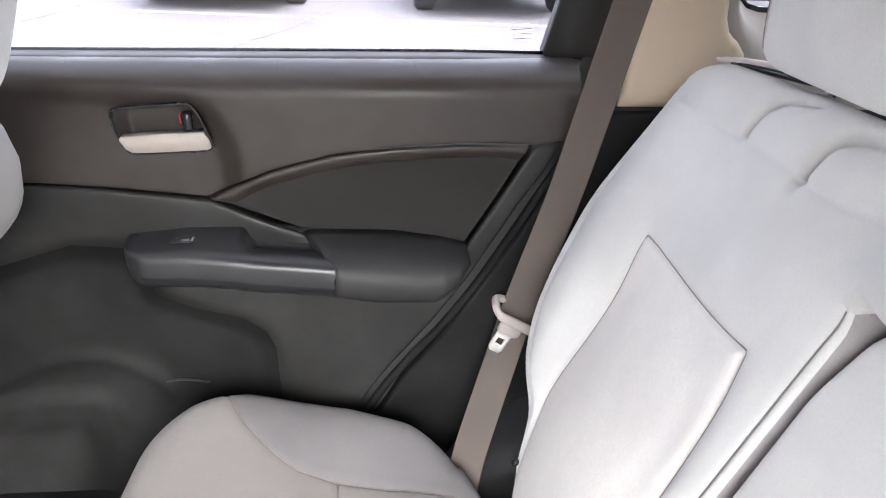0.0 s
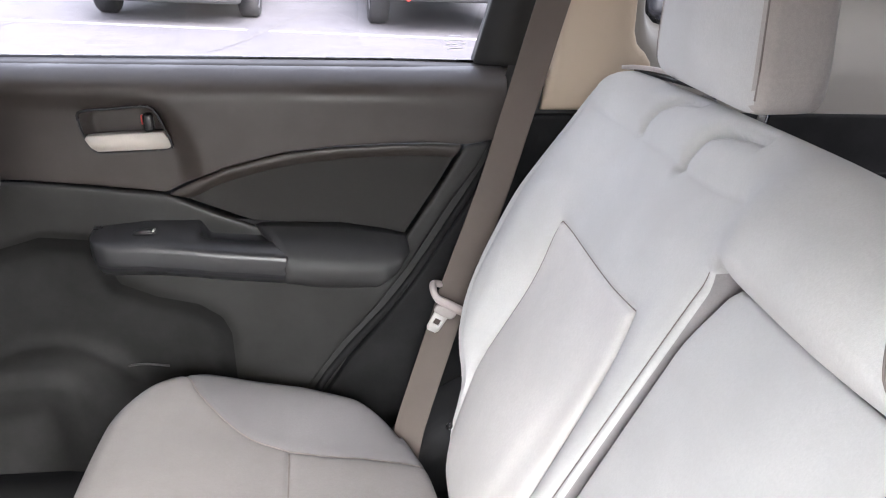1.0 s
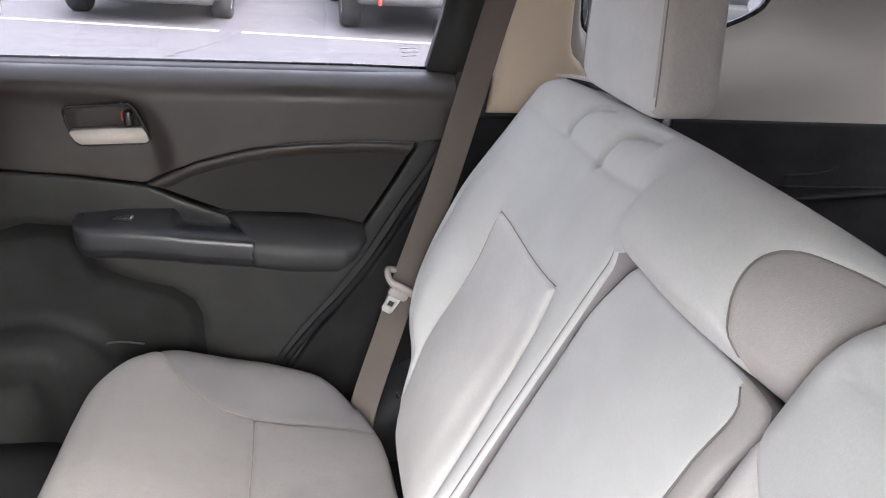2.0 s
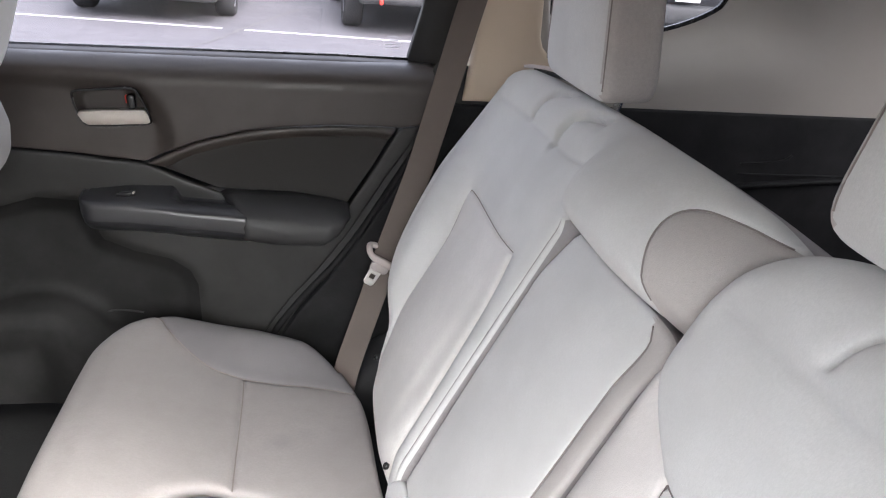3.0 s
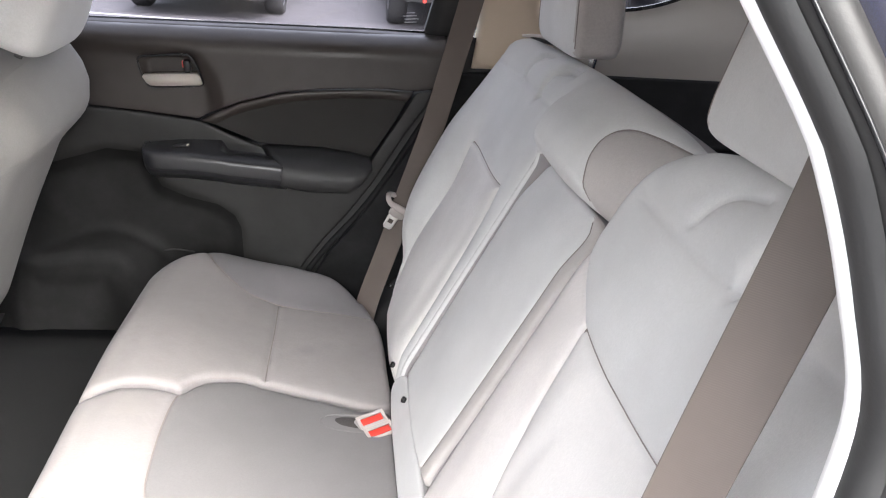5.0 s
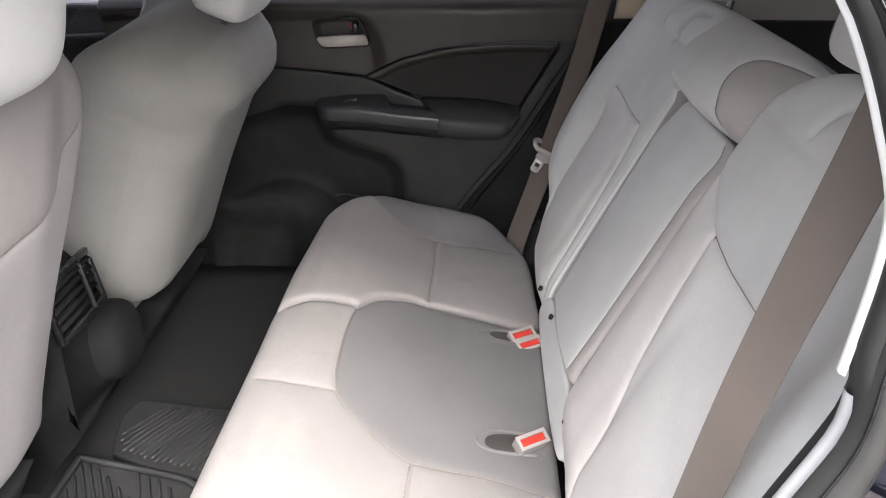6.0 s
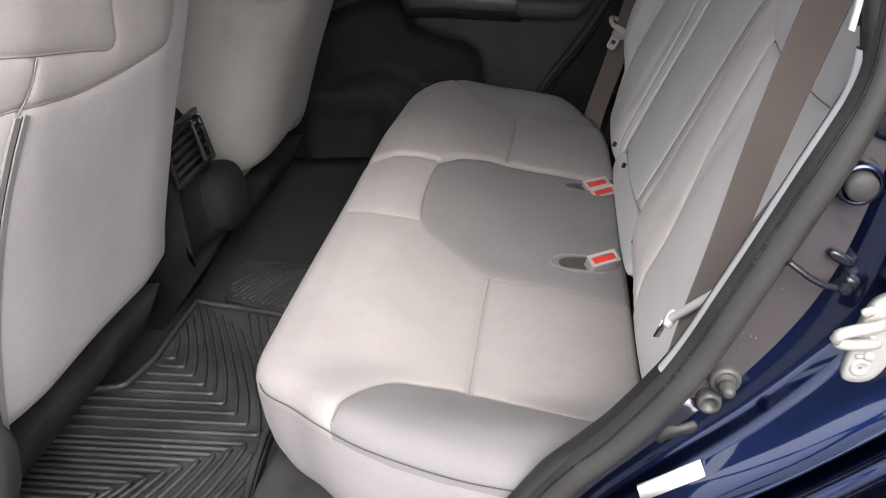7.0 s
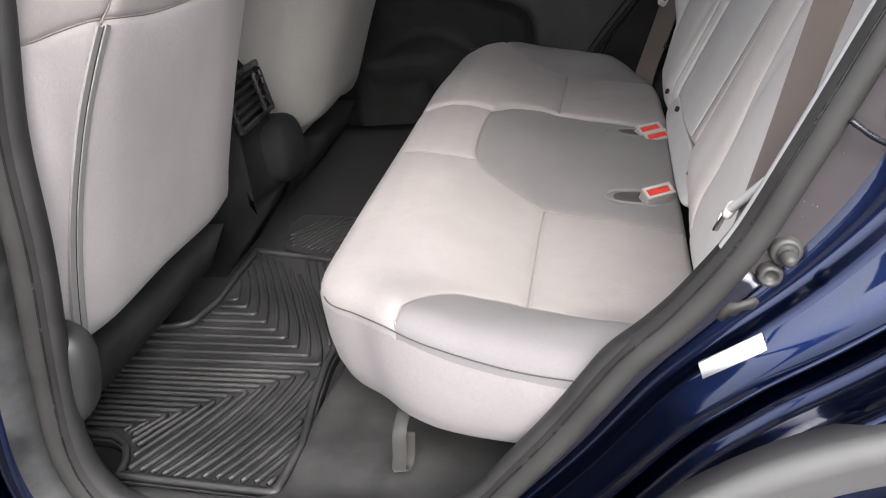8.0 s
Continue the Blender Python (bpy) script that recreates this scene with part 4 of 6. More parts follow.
def switch_panel():
    """A flat-topped armrest with a crisp front edge, a thin lip below it and a finger cup let into its top."""
    rings = []
    for x in np.linspace(-0.370, -0.086, 64):
        end = math.sqrt(max(0.0, 1 - (1 - min(1.0, (x + 0.373) / 0.022)) ** 2))
        rr = along(REACH, x) * (0.80 + 0.20 * end)
        ks = (0.0, 0.08, 0.13, 0.17, 0.35, 0.55, 0.60, 0.66, 0.80, 0.90)
        ring = [(x, ARM_Y - rr * k, arm_top(x, k)) for k in ks]
        edge = arm_top(x, 0.95)
        tall = 0.034 * (0.55 + 0.45 * end)
        for k, dz in ((0.955, -0.0015), (0.985, -0.005), (1.0, -0.011), (1.006, -tall * 0.72), (1.008, -tall * 0.90), (1.0, -tall), (0.975, -tall - 0.001), (0.965, -tall - 0.004), (0.90, -tall - 0.012), (0.72, -tall - 0.022), (0.35, -tall - 0.034), (0.0, -tall - 0.042)):
            ring.append((x, ARM_Y - rr * k, edge + dz))
        rings.append(ring)
    return loft_rings(rings, True)


def elbow_pad():
    """The soft pad: its front end runs slantwise across the armrest, its tail narrows into the panel."""
    rings = []
    low = [(-0.14, 0.813), (-0.08, 0.805), (-0.042, 0.795), (0.045, 0.787), (0.075, 0.803), (0.092, 0.824), (0.10, 0.830)]
    for i, x in enumerate(np.linspace(-0.094, 0.099, 44)):
        rr = along(REACH, x) + 0.003 * min(1.0, i / 2)
        zt, zl = along(ZTOP, x) + 0.004 * min(1.0, i / 2), along(low, x)
        ring = []
        for k, f in ((0.0, 0.0), (0.30, 0.06), (0.60, 0.15), (0.78, 0.25), (0.90, 0.36), (0.97, 0.50), (1.0, 0.64), (0.998, 0.82), (0.985, 0.92), (0.95, 0.98), (0.85, 1.0), (0.4, 1.05), (0.0, 1.08)):
            ring.append((x - 0.048 * (1 - k) * max(0.0, 1 - i / 20) * (1 - f), ARM_Y - rr * k, zt + (zl - zt) * f))
        rings.append(ring)
    return loft_rings(rings, True)


arm = part("armrest", switch_panel(), SWITCH, far_door, "black armrest with the window switch")
part("arm_pad", elbow_pad(), DOOR_ARM, far_door, "soft black vinyl armrest pad")
sw = (-0.285, ARM_Y - 0.046, arm_top(-0.285, 0.56))
part("switch_bezel", moved(joined(box((-0.026, 0.0120, -0.001), (0.030, 0.0128, 0.0016)), box((-0.0235, -0.0105, -0.001), (0.009, 0.0105, 0.0010), 0.0006, 1)), pose(*sw, -8, 3, 0)), GLOSS_BLACK, arm)
part("window_switch", moved(box((-0.020, -0.0085, 0.0), (0.004, 0.0085, 0.0045), 0.0018), pose(*sw, -8, -3, 0)), GLOSS_BLACK, arm, "small black rocker switch")
part("switch_mark", moved(box((0.0045, -0.0085, 0.0012), (0.0072, 0.0085, 0.0040), 0.0006, 1), pose(*sw, -8, 3, 0)), SILVER, arm)
part("pocket_edge", tube([(-0.379, 0.737, 0.640), (-0.366, 0.736, 0.6455), (-0.34, 0.736, 0.6455), (-0.304, 0.737, 0.637)], 0.0016, 6, 0.006), SILL, far_door)
part("handle_bezel", sweep(np.array([(x + 0.12 * (1.0445 - z), 0.7115, z) for x, z in smooth_line([(-0.357, 1.066), (-0.350, 1.075), (-0.31, 1.0765), (-0.262, 1.0765), (-0.250, 1.068), (-0.243, 1.04), (-0.240, 1.022), (-0.246, 1.0135), (-0.30, 1.0125), (-0.343, 1.014), (-0.352, 1.024), (-0.357, 1.045)], 0.004, True)]),
                                 [(-0.0022, -0.001), (-0.001, 0.0035), (0.001, 0.0035), (0.0022, -0.001)], (0, -1, 0), True), GLOSS_BLACK, far_door)
hnd = [[(x + k, y, z) for x, z in ((-0.354, 1.036), (-0.352, 1.040), (-0.30, 1.0405), (-0.246, 1.0385), (-0.240, 1.030), (-0.238, 1.018), (-0.243, 1.0155), (-0.300, 1.0165), (-0.340, 1.018), (-0.348, 1.024))] for y, k in ((0.722, 0.0), (0.706, 0.0), (0.7025, 0.001))]
hb = loft_rings(hnd, True)
part("pull_handle", hb, SILVER, far_door, "satin silver inside door handle")
part("lock_knob", box((-0.272, 0.708, 1.040), (-0.258, 0.726, 1.066), 0.004), GLOSS_BLACK, far_door)
part("lock_mark", box((-0.275, 0.714, 1.050), (-0.2715, 0.722, 1.064), 0.001, 1), RED, far_door, "red unlocked mark")
part("sill_ledge", sweep(np.array([(-0.85, 0.772, 1.162), (-0.474, 0.772, 1.139), (-0.154, 0.772, 1.118), (0.10, 0.772, 1.101), (0.225, 0.772, 1.090), (0.285, 0.772, 1.084)]),
                         [(-0.030, -0.018), (-0.030, 0.004), (-0.020, 0.0055), (-0.004, 0.0030), (0.006, 0.0005), (0.009, -0.006), (0.009, -0.018)], (0, 0, 1)), DOOR_PAD, far_door)
part("window_wiper", sweep(np.array([(-0.85, 0.800, 1.166), (-0.474, 0.800, 1.143), (-0.154, 0.800, 1.122), (0.10, 0.800, 1.105), (0.235, 0.800, 1.094)]),
                           [(-0.004, -0.012), (-0.004, 0.004), (0.003, 0.004), (0.003, -0.012)], (0, 0, 1)), GLOSS_BLACK, far_door)


def far_y(z):
    return 0.806 - 0.22 * max(0.0, z - 1.10)


pane = [[(x, far_y(z), z) for x in (-0.62, -0.3, 0.0, 0.3)] for z in (1.07, 1.2, 1.35, 1.48)]
ob = part("window_pane", sheet(pane), GLASS, far_door, "clear lowered-tint window glass")
ob.visible_shadow = False
stamp = []
for k, (w, dx) in enumerate(((0.018, 0.0), (0.030, -0.002), (0.030, 0.001), (0.026, -0.001))):
    stamp.append(box((0.197 + dx - w / 2, 0.795, 1.138 - k * 0.0065), (0.197 + dx + w / 2, 0.7955, 1.1390 - k * 0.0065)))
part("glass_mark", joined(*stamp), MARK, far_door)
part("window_frame", loft_rings([[(x0, far_y(z) - 0.02, z), (x0, far_y(z) + 0.01, z), (x1, far_y(z) + 0.01, z), (x1, far_y(z) - 0.035, z)] for z, x0, x1 in
                                 ((1.082, 0.228, 0.300), (1.10, 0.226, 0.302), (1.19, 0.252, 0.320), (1.30, 0.272, 0.330), (1.42, 0.27, 0.33), (1.48, 0.22, 0.30))], True), SEAL, far_door)
part("window_frame", loft_rings([[(x0, far_y(z) - 0.02, z), (x0, far_y(z) + 0.01, z), (x1, far_y(z) + 0.01, z), (x1, far_y(z) - 0.03, z)] for z, x0, x1 in ((1.15, -0.70, -0.62), (1.30, -0.66, -0.58), (1.48, -0.60, -0.52))], True), SEAL, far_door)
part("window_frame", loft_rings([[(x, far_y(z) - 0.02, z - 0.03), (x, far_y(z) + 0.01, z - 0.03), (x, far_y(z) + 0.01, z + 0.02), (x, far_y(z) - 0.02, z + 0.02)] for x, z in ((-0.62, 1.46), (-0.2, 1.475), (0.25, 1.46))], True), SEAL, far_door)
# the seal along the far doorway's rear edge
edge = [(0.300, 1.10), (0.275, 1.02), (0.252, 0.985), (0.19, 0.895), (0.112, 0.783), (0.054, 0.712), (-0.012, 0.645), (-0.07, 0.575), (-0.12, 0.49)]
far_seal = thing("door_seal", "black rubber seal round the far doorway", "door seal", at=(0.1, 0.72, 0.6))
part("seal_lip", tube([(x + 0.010, 0.730, z) for x, z in edge], 0.007, 10, 0.012, up=(0, 1, 0)), CARGO, far_seal)

structure("trim_far_jamb", sheet([[(x - 0.03, 0.738, z), (x + 0.05, 0.732, z - 0.01), (x + 0.14, 0.728, z - 0.02)] for x, z in edge]), SEAL, "black inner face of the far doorway", "door jamb", True)

# ---- far side of the cabin behind the door ----
def side_plate(loop, y, mat, name, label, category, step=0.02, edge=0.006, height=None, depth=0.03):
    q = soft_panel(loop, height or (lambda u, v: 0 * u), lambda u, v, h: (u, y - h, v), step, edge, ((depth, 0.0),), sharp=True)
    return structure(name, joined(q["base"], q["skirt"]), mat, label, category, True)


side_plate([(0.285, 1.022), (0.33, 1.022), (0.60, 1.008), (1.40, 0.945), (1.40, 0.46), (0.30, 0.44), (-0.12, 0.44), (-0.095, 0.50), (-0.012, 0.62), (0.052, 0.69), (0.112, 0.765), (0.188, 0.87), (0.252, 0.96)],
           0.715, CARGO, "trim_wheelhouse", "black moulded plastic trim beside the seat and cargo bay", "side trim")
cream_loop = [(0.318, 1.030), (0.335, 1.12), (0.345, 1.25), (0.34, 1.48), (0.52, 1.48), (0.468, 1.25), (0.462, 1.13), (0.49, 1.10), (0.50, 1.018)]
side_plate(cream_loop, 0.715, CREAM, "trim_pillar", "cream plastic trim on the pillar behind the belt", "pillar trim", 0.02, 0.012)
hole = smooth_line([(0.492, 1.20), (0.495, 1.165), (0.515, 1.143), (0.56, 1.136), (0.64, 1.133), (0.70, 1.136), (0.76, 1.148), (0.82, 1.170), (0.848, 1.195), (0.85, 1.25), (0.82, 1.36), (0.70, 1.42), (0.56, 1.42), (0.50, 1.36), (0.492, 1.27)], 0.02, True)
centre = hole.mean(0)
outer = []
for p in hole:
    d = p - centre
    k = min([t for t in ((1.40 - centre[0]) / d[0] if d[0] > 0 else 9e9, (0.45 - centre[0]) / d[0] if d[0] < 0 else 9e9, (1.50 - centre[1]) / d[1] if d[1] > 0 else 9e9,
                         (0.92 - centre[1]) / d[1] if d[1] < 0 else 9e9)])
    outer.append(centre + d * k)
rings = []
for f in (0.0, 0.04, 0.10, 0.2, 0.32, 0.45, 0.6, 0.8, 1.0):
    inset = 0.050 * (1 - step_in(np.array(f), 0.0, 0.42))
    rings.append([(a[0] + (b[0] - a[0]) * f, 0.722 + float(inset), a[1] + (b[1] - a[1]) * f) for a, b in zip(hole, outer)])
structure("trim_quarter", loft_rings(rings), PALE, "pale moulded plastic trim round the quarter window", "quarter trim", True)
gask = [(p[0], 0.780, p[1]) for p in hole]
structure("window_gasket", sweep(np.array(gask), [(-0.007, -0.004), (-0.007, 0.004), (0.007, 0.004), (0.007, -0.004)], (0, 1, 0), True), GLOSS_BLACK, "black rubber gasket of the quarter window", "window gasket")
qp = bm_from([(p[0], 0.792, p[1]) for p in hole], [list(range(len(hole)))])
structure("window_quarter", qp, GLASS_DARK, "dark tinted quarter window", "window")
cl = thing("cargo_recess", "black recessed handle and ledge in the cargo side trim", "side trim", at=(1.0, 0.70, 0.86))
part("recess_lip", tube([(0.885, 0.704, 0.887), (0.94, 0.704, 0.886), (0.98, 0.704, 0.889), (0.995, 0.704, 0.898)], 0.0025, 8, 0.008), CARGO, cl)
part("ledge_lip", tube([(0.88, 0.703, 0.866), (0.97, 0.703, 0.858), (1.05, 0.703, 0.852), (1.13, 0.703, 0.845)], 0.002, 8, 0.02), CARGO, cl)
part("ledge", box((0.86, 0.695, 0.835), (1.20, 0.714, 0.843), 0.003), CARGO, cl)
structure("cargo_floor", box((0.52, -0.76, 0.60), (1.40, 0.70, 0.64), 0.01), CARPET, "black carpet of the cargo bay", "carpet")

# ---- belts ----
def seat_belt(name, line, across, width, label):
    b = thing(name, label, "seat belt", at=tuple(line[0]))
    part("webbing", ribbon(line, across, width), BELT, b, "brownish grey woven webbing")
    return b


far_belt = seat_belt("seat_belt", [(0.062, 0.560, 0.535), (0.080, 0.585, 0.580), (0.131, 0.640, 0.680), (0.170, 0.664, 0.772), (0.228, 0.668, 0.920), (0.268, 0.664, 1.045), (0.315, 0.655, 1.200), (0.36, 0.64, 1.34), (0.40, 0.62, 1.47)], ((1, -0.35, 0), (1, 0.1, 0)), 0.048,
                     "brownish grey seat belt hanging down beside the far backrest")
gm = pose(0.161, 0.650, 0.756, 0, 30, 0)
ring_line = [(-0.030, -0.019, -0.002), (0.0, -0.020, -0.004), (0.032, -0.019, -0.006), (0.040, -0.006, -0.002), (0.037, 0.014, 0.002), (0.0, 0.026, 0.005), (-0.032, 0.018, 0.006), (-0.038, -0.002, 0.004)]
guide = part("belt_guide", moved(joined(tube(ring_line, 0.0056, 10, 0.004, True), pad((0, -0.020, -0.005), (0.072, 0.011, 0.014), 3.0, (0, 4, 0), rows=12)), gm), RING, far_belt, "pale plastic belt guide")
part("tongue_grip", moved(pad((-0.008, -0.020, -0.017), (0.036, 0.010, 0.020), 3.0, (0, 0, 0), (0.0, 0.0), rows=12), gm), BUCKLE_PALE, guide, "pale grey grip of the latch tongue")
tl = wall_with_hole([(-0.0115, 0.0), (0.0115, 0.0), (0.0105, -0.026), (0.007, -0.031), (-0.007, -0.031), (-0.0105, -0.026)], [(-0.0055, -0.008), (0.0055, -0.008), (0.0055, -0.017), (0.0053, -0.018), (-0.0053, -0.018), (-0.0055, -0.017)], lambda u, v, d: (u, d, v), 0.003)
part("latch_tongue", moved(tl, gm @ pose(-0.012, -0.024, -0.024, 0, 3, 0)), CHROME_WHITE, guide, "pale metal latch tongue")
near_belt = seat_belt("seat_belt", [(0.118, -0.690, 0.730), (0.138, -0.683, 0.785), (0.166, -0.668, 0.850), (0.210, -0.652, 0.965), (0.250, -0.640, 1.060), (0.308, -0.622, 1.190), (0.345, -0.61, 1.29), (0.39, -0.60, 1.42)], ((0.20, -0.98, 0), (0.95, -0.40, 0)), 0.043,
                      "brownish grey seat belt running down in front of the near backrest")
part("anchor_sleeve", tube([(0.1205, -0.656, 0.779), (0.1340, -0.674, 0.800), (0.1470, -0.692, 0.821), (0.158, -0.706, 0.838)], 0.0045, 10, 0.004), CHROME_WHITE, near_belt, "white plastic sleeve at the belt end")
part("sleeve_end", moved(pad((0, 0, 0), (0.020, 0.0105, 0.010), 2.6, rows=10), pose(0.124, -0.660, 0.784, 20, -48, 40)), CHROME_WHITE, near_belt)
part("anchor_tongue", moved(box((-0.011, -0.0012, -0.0042), (0.010, 0.0012, 0.0042), 0.001, 1), pose(0.115, -0.652, 0.768, 20, -60, 10)), CHROME, near_belt)
# ---- the rear bench ----
def cushion_base(x):
    return np.interp(x, [-0.40, -0.35, -0.30, -0.26, -0.227, -0.16, -0.107, -0.05, 0.0, 0.08, 0.15], [0.690, 0.699, 0.700, 0.692, 0.680, 0.645, 0.622, 0.609, 0.603, 0.588, 0.578])


def cushion_height(x, y):
    h = cushion_base(x)
    c = y - MID
    near = step_in(-c, 0.50, 0.66)
    far = step_in(c, 0.54, 0.66)
    h = h + near * np.interp(x, [-0.4, -0.3, -0.24, -0.1, 0.0, 0.1], [-0.010, 0.002, 0.027, 0.058, 0.064, 0.06])
    h = h - 0.018 * step_in(y, 0.18, 0.50)
    h = h + far * np.interp(x, [-0.4, -0.3, -0.24, -0.1, 0.0, 0.1], [-0.01, 0.0, 0.008, 0.035, 0.035, 0.02])
    h = h + 0.010 * np.exp(-((c / 0.16) ** 2)) * step_in(x, -0.26, -0.12)
    return h


def on_cushion(u, v, h):
    return (u, v, h)


bench = thing("rear_bench_seat", "light grey cloth rear bench cushion with stitched bolsters and light stains", "car seat", at=(-0.1, -0.04, 0.5))
SPLIT = [(-0.40, 0.05), (-0.356, 0.062), (-0.332, 0.077), (-0.304, 0.092), (-0.26, 0.099), (-0.222, 0.099), (-0.222, 0.099), (-0.207, 0.132), (-0.188, 0.156), (-0.146, 0.184), (-0.105, 0.185), (-0.054, 0.174), (0.01, 0.152), (0.06, 0.136), (0.13, 0.12)]
NEAR_RIM = [(-0.364, -0.10), (-0.366, -0.30), (-0.366, -0.48), (-0.362, -0.57), (-0.335, -0.612), (-0.29, -0.648), (-0.245, -0.690), (-0.19, -0.716), (-0.10, -0.738), (-0.02, -0.750), (0.06, -0.750), (0.095, -0.735), (0.103, -0.60), (0.102, -0.30), (0.102, 0.0)]
main = NEAR_RIM + [(0.101, 0.118)] + [(x, y - 0.004) for x, y in SPLIT[::-1][1:-1]] + [(-0.364, 0.056)]
CENTRE = [(-0.220, 0.095), (-0.226, 0.03), (-0.227, -0.05), (-0.222, -0.140), (-0.203, -0.192), (-0.152, -0.240), (-0.104, -0.272), (-0.104, -0.272), (-0.007, -0.284), (0.086, -0.310), (0.16, -0.33), (0.16, -0.33), (0.16, 0.2), (0.16, 0.2), (0.03, 0.20), (-0.10, 0.22), (-0.165, 0.20), (-0.222, 0.115), (-0.222, 0.115)]
NEAR_BOLSTER = [(-0.240, -0.730), (-0.232, -0.705), (-0.214, -0.645), (-0.188, -0.588), (-0.150, -0.566), (-0.106, -0.556), (-0.04, -0.570), (0.03, -0.610), (0.16, -0.64), (0.16, -0.82), (-0.20, -0.82)]
p = soft_panel(main, cushion_height, on_cushion, 0.010, 0.030, ((0.012, -0.001), (0.055, -0.002), (0.095, 0.004), (0.125, 0.018), (0.136, 0.036), (0.140, 0.06)),
               [("centre", CENTRE, 0.0026, 0.003), ("bolster", NEAR_BOLSTER, 0.003, 0.003)],
               [([(-0.104, -0.276), (-0.106, -0.35), (-0.106, -0.45), (-0.106, -0.554)], 0.005, 0.0035), ([(-0.335, -0.163), (-0.30, -0.170), (-0.274, -0.174), (-0.219, -0.170)], 0.0019, 0.0025)], 0.005, 0.035,
               edge_at=lambda u, v: np.where(u > 0.06, 0.012, np.where((v > 0.0) & (u > -0.345), 0.024, 0.030)), inset_at=lambda rim, inw: 0.35 + 0.25 * np.clip(inw[:, 0], 0, 1), foot=0.545)
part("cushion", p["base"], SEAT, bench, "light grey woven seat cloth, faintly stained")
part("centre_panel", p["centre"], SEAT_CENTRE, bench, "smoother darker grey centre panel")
part("bolster", p["bolster"], SEAT_SMOOTH_DIMMED, bench, "smooth grey side bolster")
part("cushion_side", p["skirt"], SEAT_SIDE_DIMMED, bench, "plain grey side panel of the cushion")
stitches(p, bench)
part("piping", tube([(x, y, float(cushion_height(np.array([x]), np.array([y]))[0]) - 0.019) for x, y in ((-0.364, -0.56), (-0.335, -0.614), (-0.29, -0.650), (-0.245, -0.692), (-0.19, -0.718), (-0.10, -0.740), (-0.02, -0.752), (0.06, -0.752))], 0.0008, 6, 0.008), SEAM_DARK, bench)
FAR_RIM = [(-0.362, 0.30), (-0.362, 0.46), (-0.350, 0.555), (-0.315, 0.615), (-0.25, 0.650), (-0.15, 0.655), (-0.05, 0.640), (0.03, 0.595), (0.080, 0.515), (0.098, 0.42), (0.101, 0.25), (0.101, 0.150)]
far_loop = FAR_RIM + [(x, y + 0.004) for x, y in SPLIT[::-1][1:-1]] + [(-0.362, 0.075)]
FAR_BOLSTER = [(-0.262, 0.70), (-0.245, 0.612), (-0.212, 0.560), (-0.164, 0.522), (-0.107, 0.512), (-0.107, 0.512), (-0.01, 0.503), (0.08, 0.488), (0.17, 0.46), (0.20, 0.60), (0.0, 0.75)]
p = soft_panel(far_loop, cushion_height, on_cushion, 0.010, 0.026, ((0.02, 0.0), (0.06, 0.006), (0.11, 0.03), (0.125, 0.06)), [("bolster", FAR_BOLSTER, 0.003, 0.003)],
               [([(-0.107, 0.510), (-0.106, 0.40), (-0.106, 0.30), (-0.106, 0.195)], 0.005, 0.0035)], 0.005, 0.035, edge_at=lambda u, v: np.where((v < 0.26) & (u > -0.345), 0.008, np.where(u > 0.06, 0.012, 0.026)))
far_cushion = thing("rear_seat_cushion", "light grey cloth rear seat cushion with a dark smudge", "car seat", at=(-0.1, 0.35, 0.5))
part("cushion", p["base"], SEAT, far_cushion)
part("bolster", p["bolster"], SEAT_SMOOTH_DIMMED, far_cushion, "smooth grey side bolster")
part("cushion_side", p["skirt"], SEAT_SIDE, far_cushion)
stitches(p, far_cushion)

# buckles in their slots
def buckle(at, turn, double, label):
    b = thing("belt_buckle", label, "seat belt buckle", "buckles in the bench", at=at)
    m = Matrix.Translation(at) @ pose(0, 0, 0, *turn)
    for k in range(2 if double else 1):
        mm = m @ Matrix.Translation((0, -0.024 * k, 0.004 * k - 0.004 * double))
        shell = part("buckle_shell", moved(box((-0.025, -0.0115, -0.050), (0.025, 0.0115, 0.021), 0.004), mm), BUCKLE, b)
        part("button_frame", moved(wall_with_hole([(-0.0245, -0.0110), (0.0245, -0.0110), (0.0245, 0.0110), (-0.0245, 0.0110)], [(-0.0200, -0.0066), (0.0200, -0.0066), (0.0200, 0.0060), (-0.0200, 0.0060)], lambda u, v, d: (u, v, 0.0215 + d), 0.0030), mm), BUCKLE_PALE, shell, "pale frame round the button", smooth=False)
        part("release_button", moved(box((-0.0195, -0.0060, 0.016), (0.0195, 0.0055, 0.0236), 0.002), mm), RED, shell, "bright red release button")
    return b


buckle((0.062, 0.086, 0.594), (30, 4, 32), True, "pair of grey belt buckles with red buttons in the seat gap")
buckle((0.062, -0.216, 0.597), (30, 4, 32), False, "grey belt buckle with a red button in the seat gap")
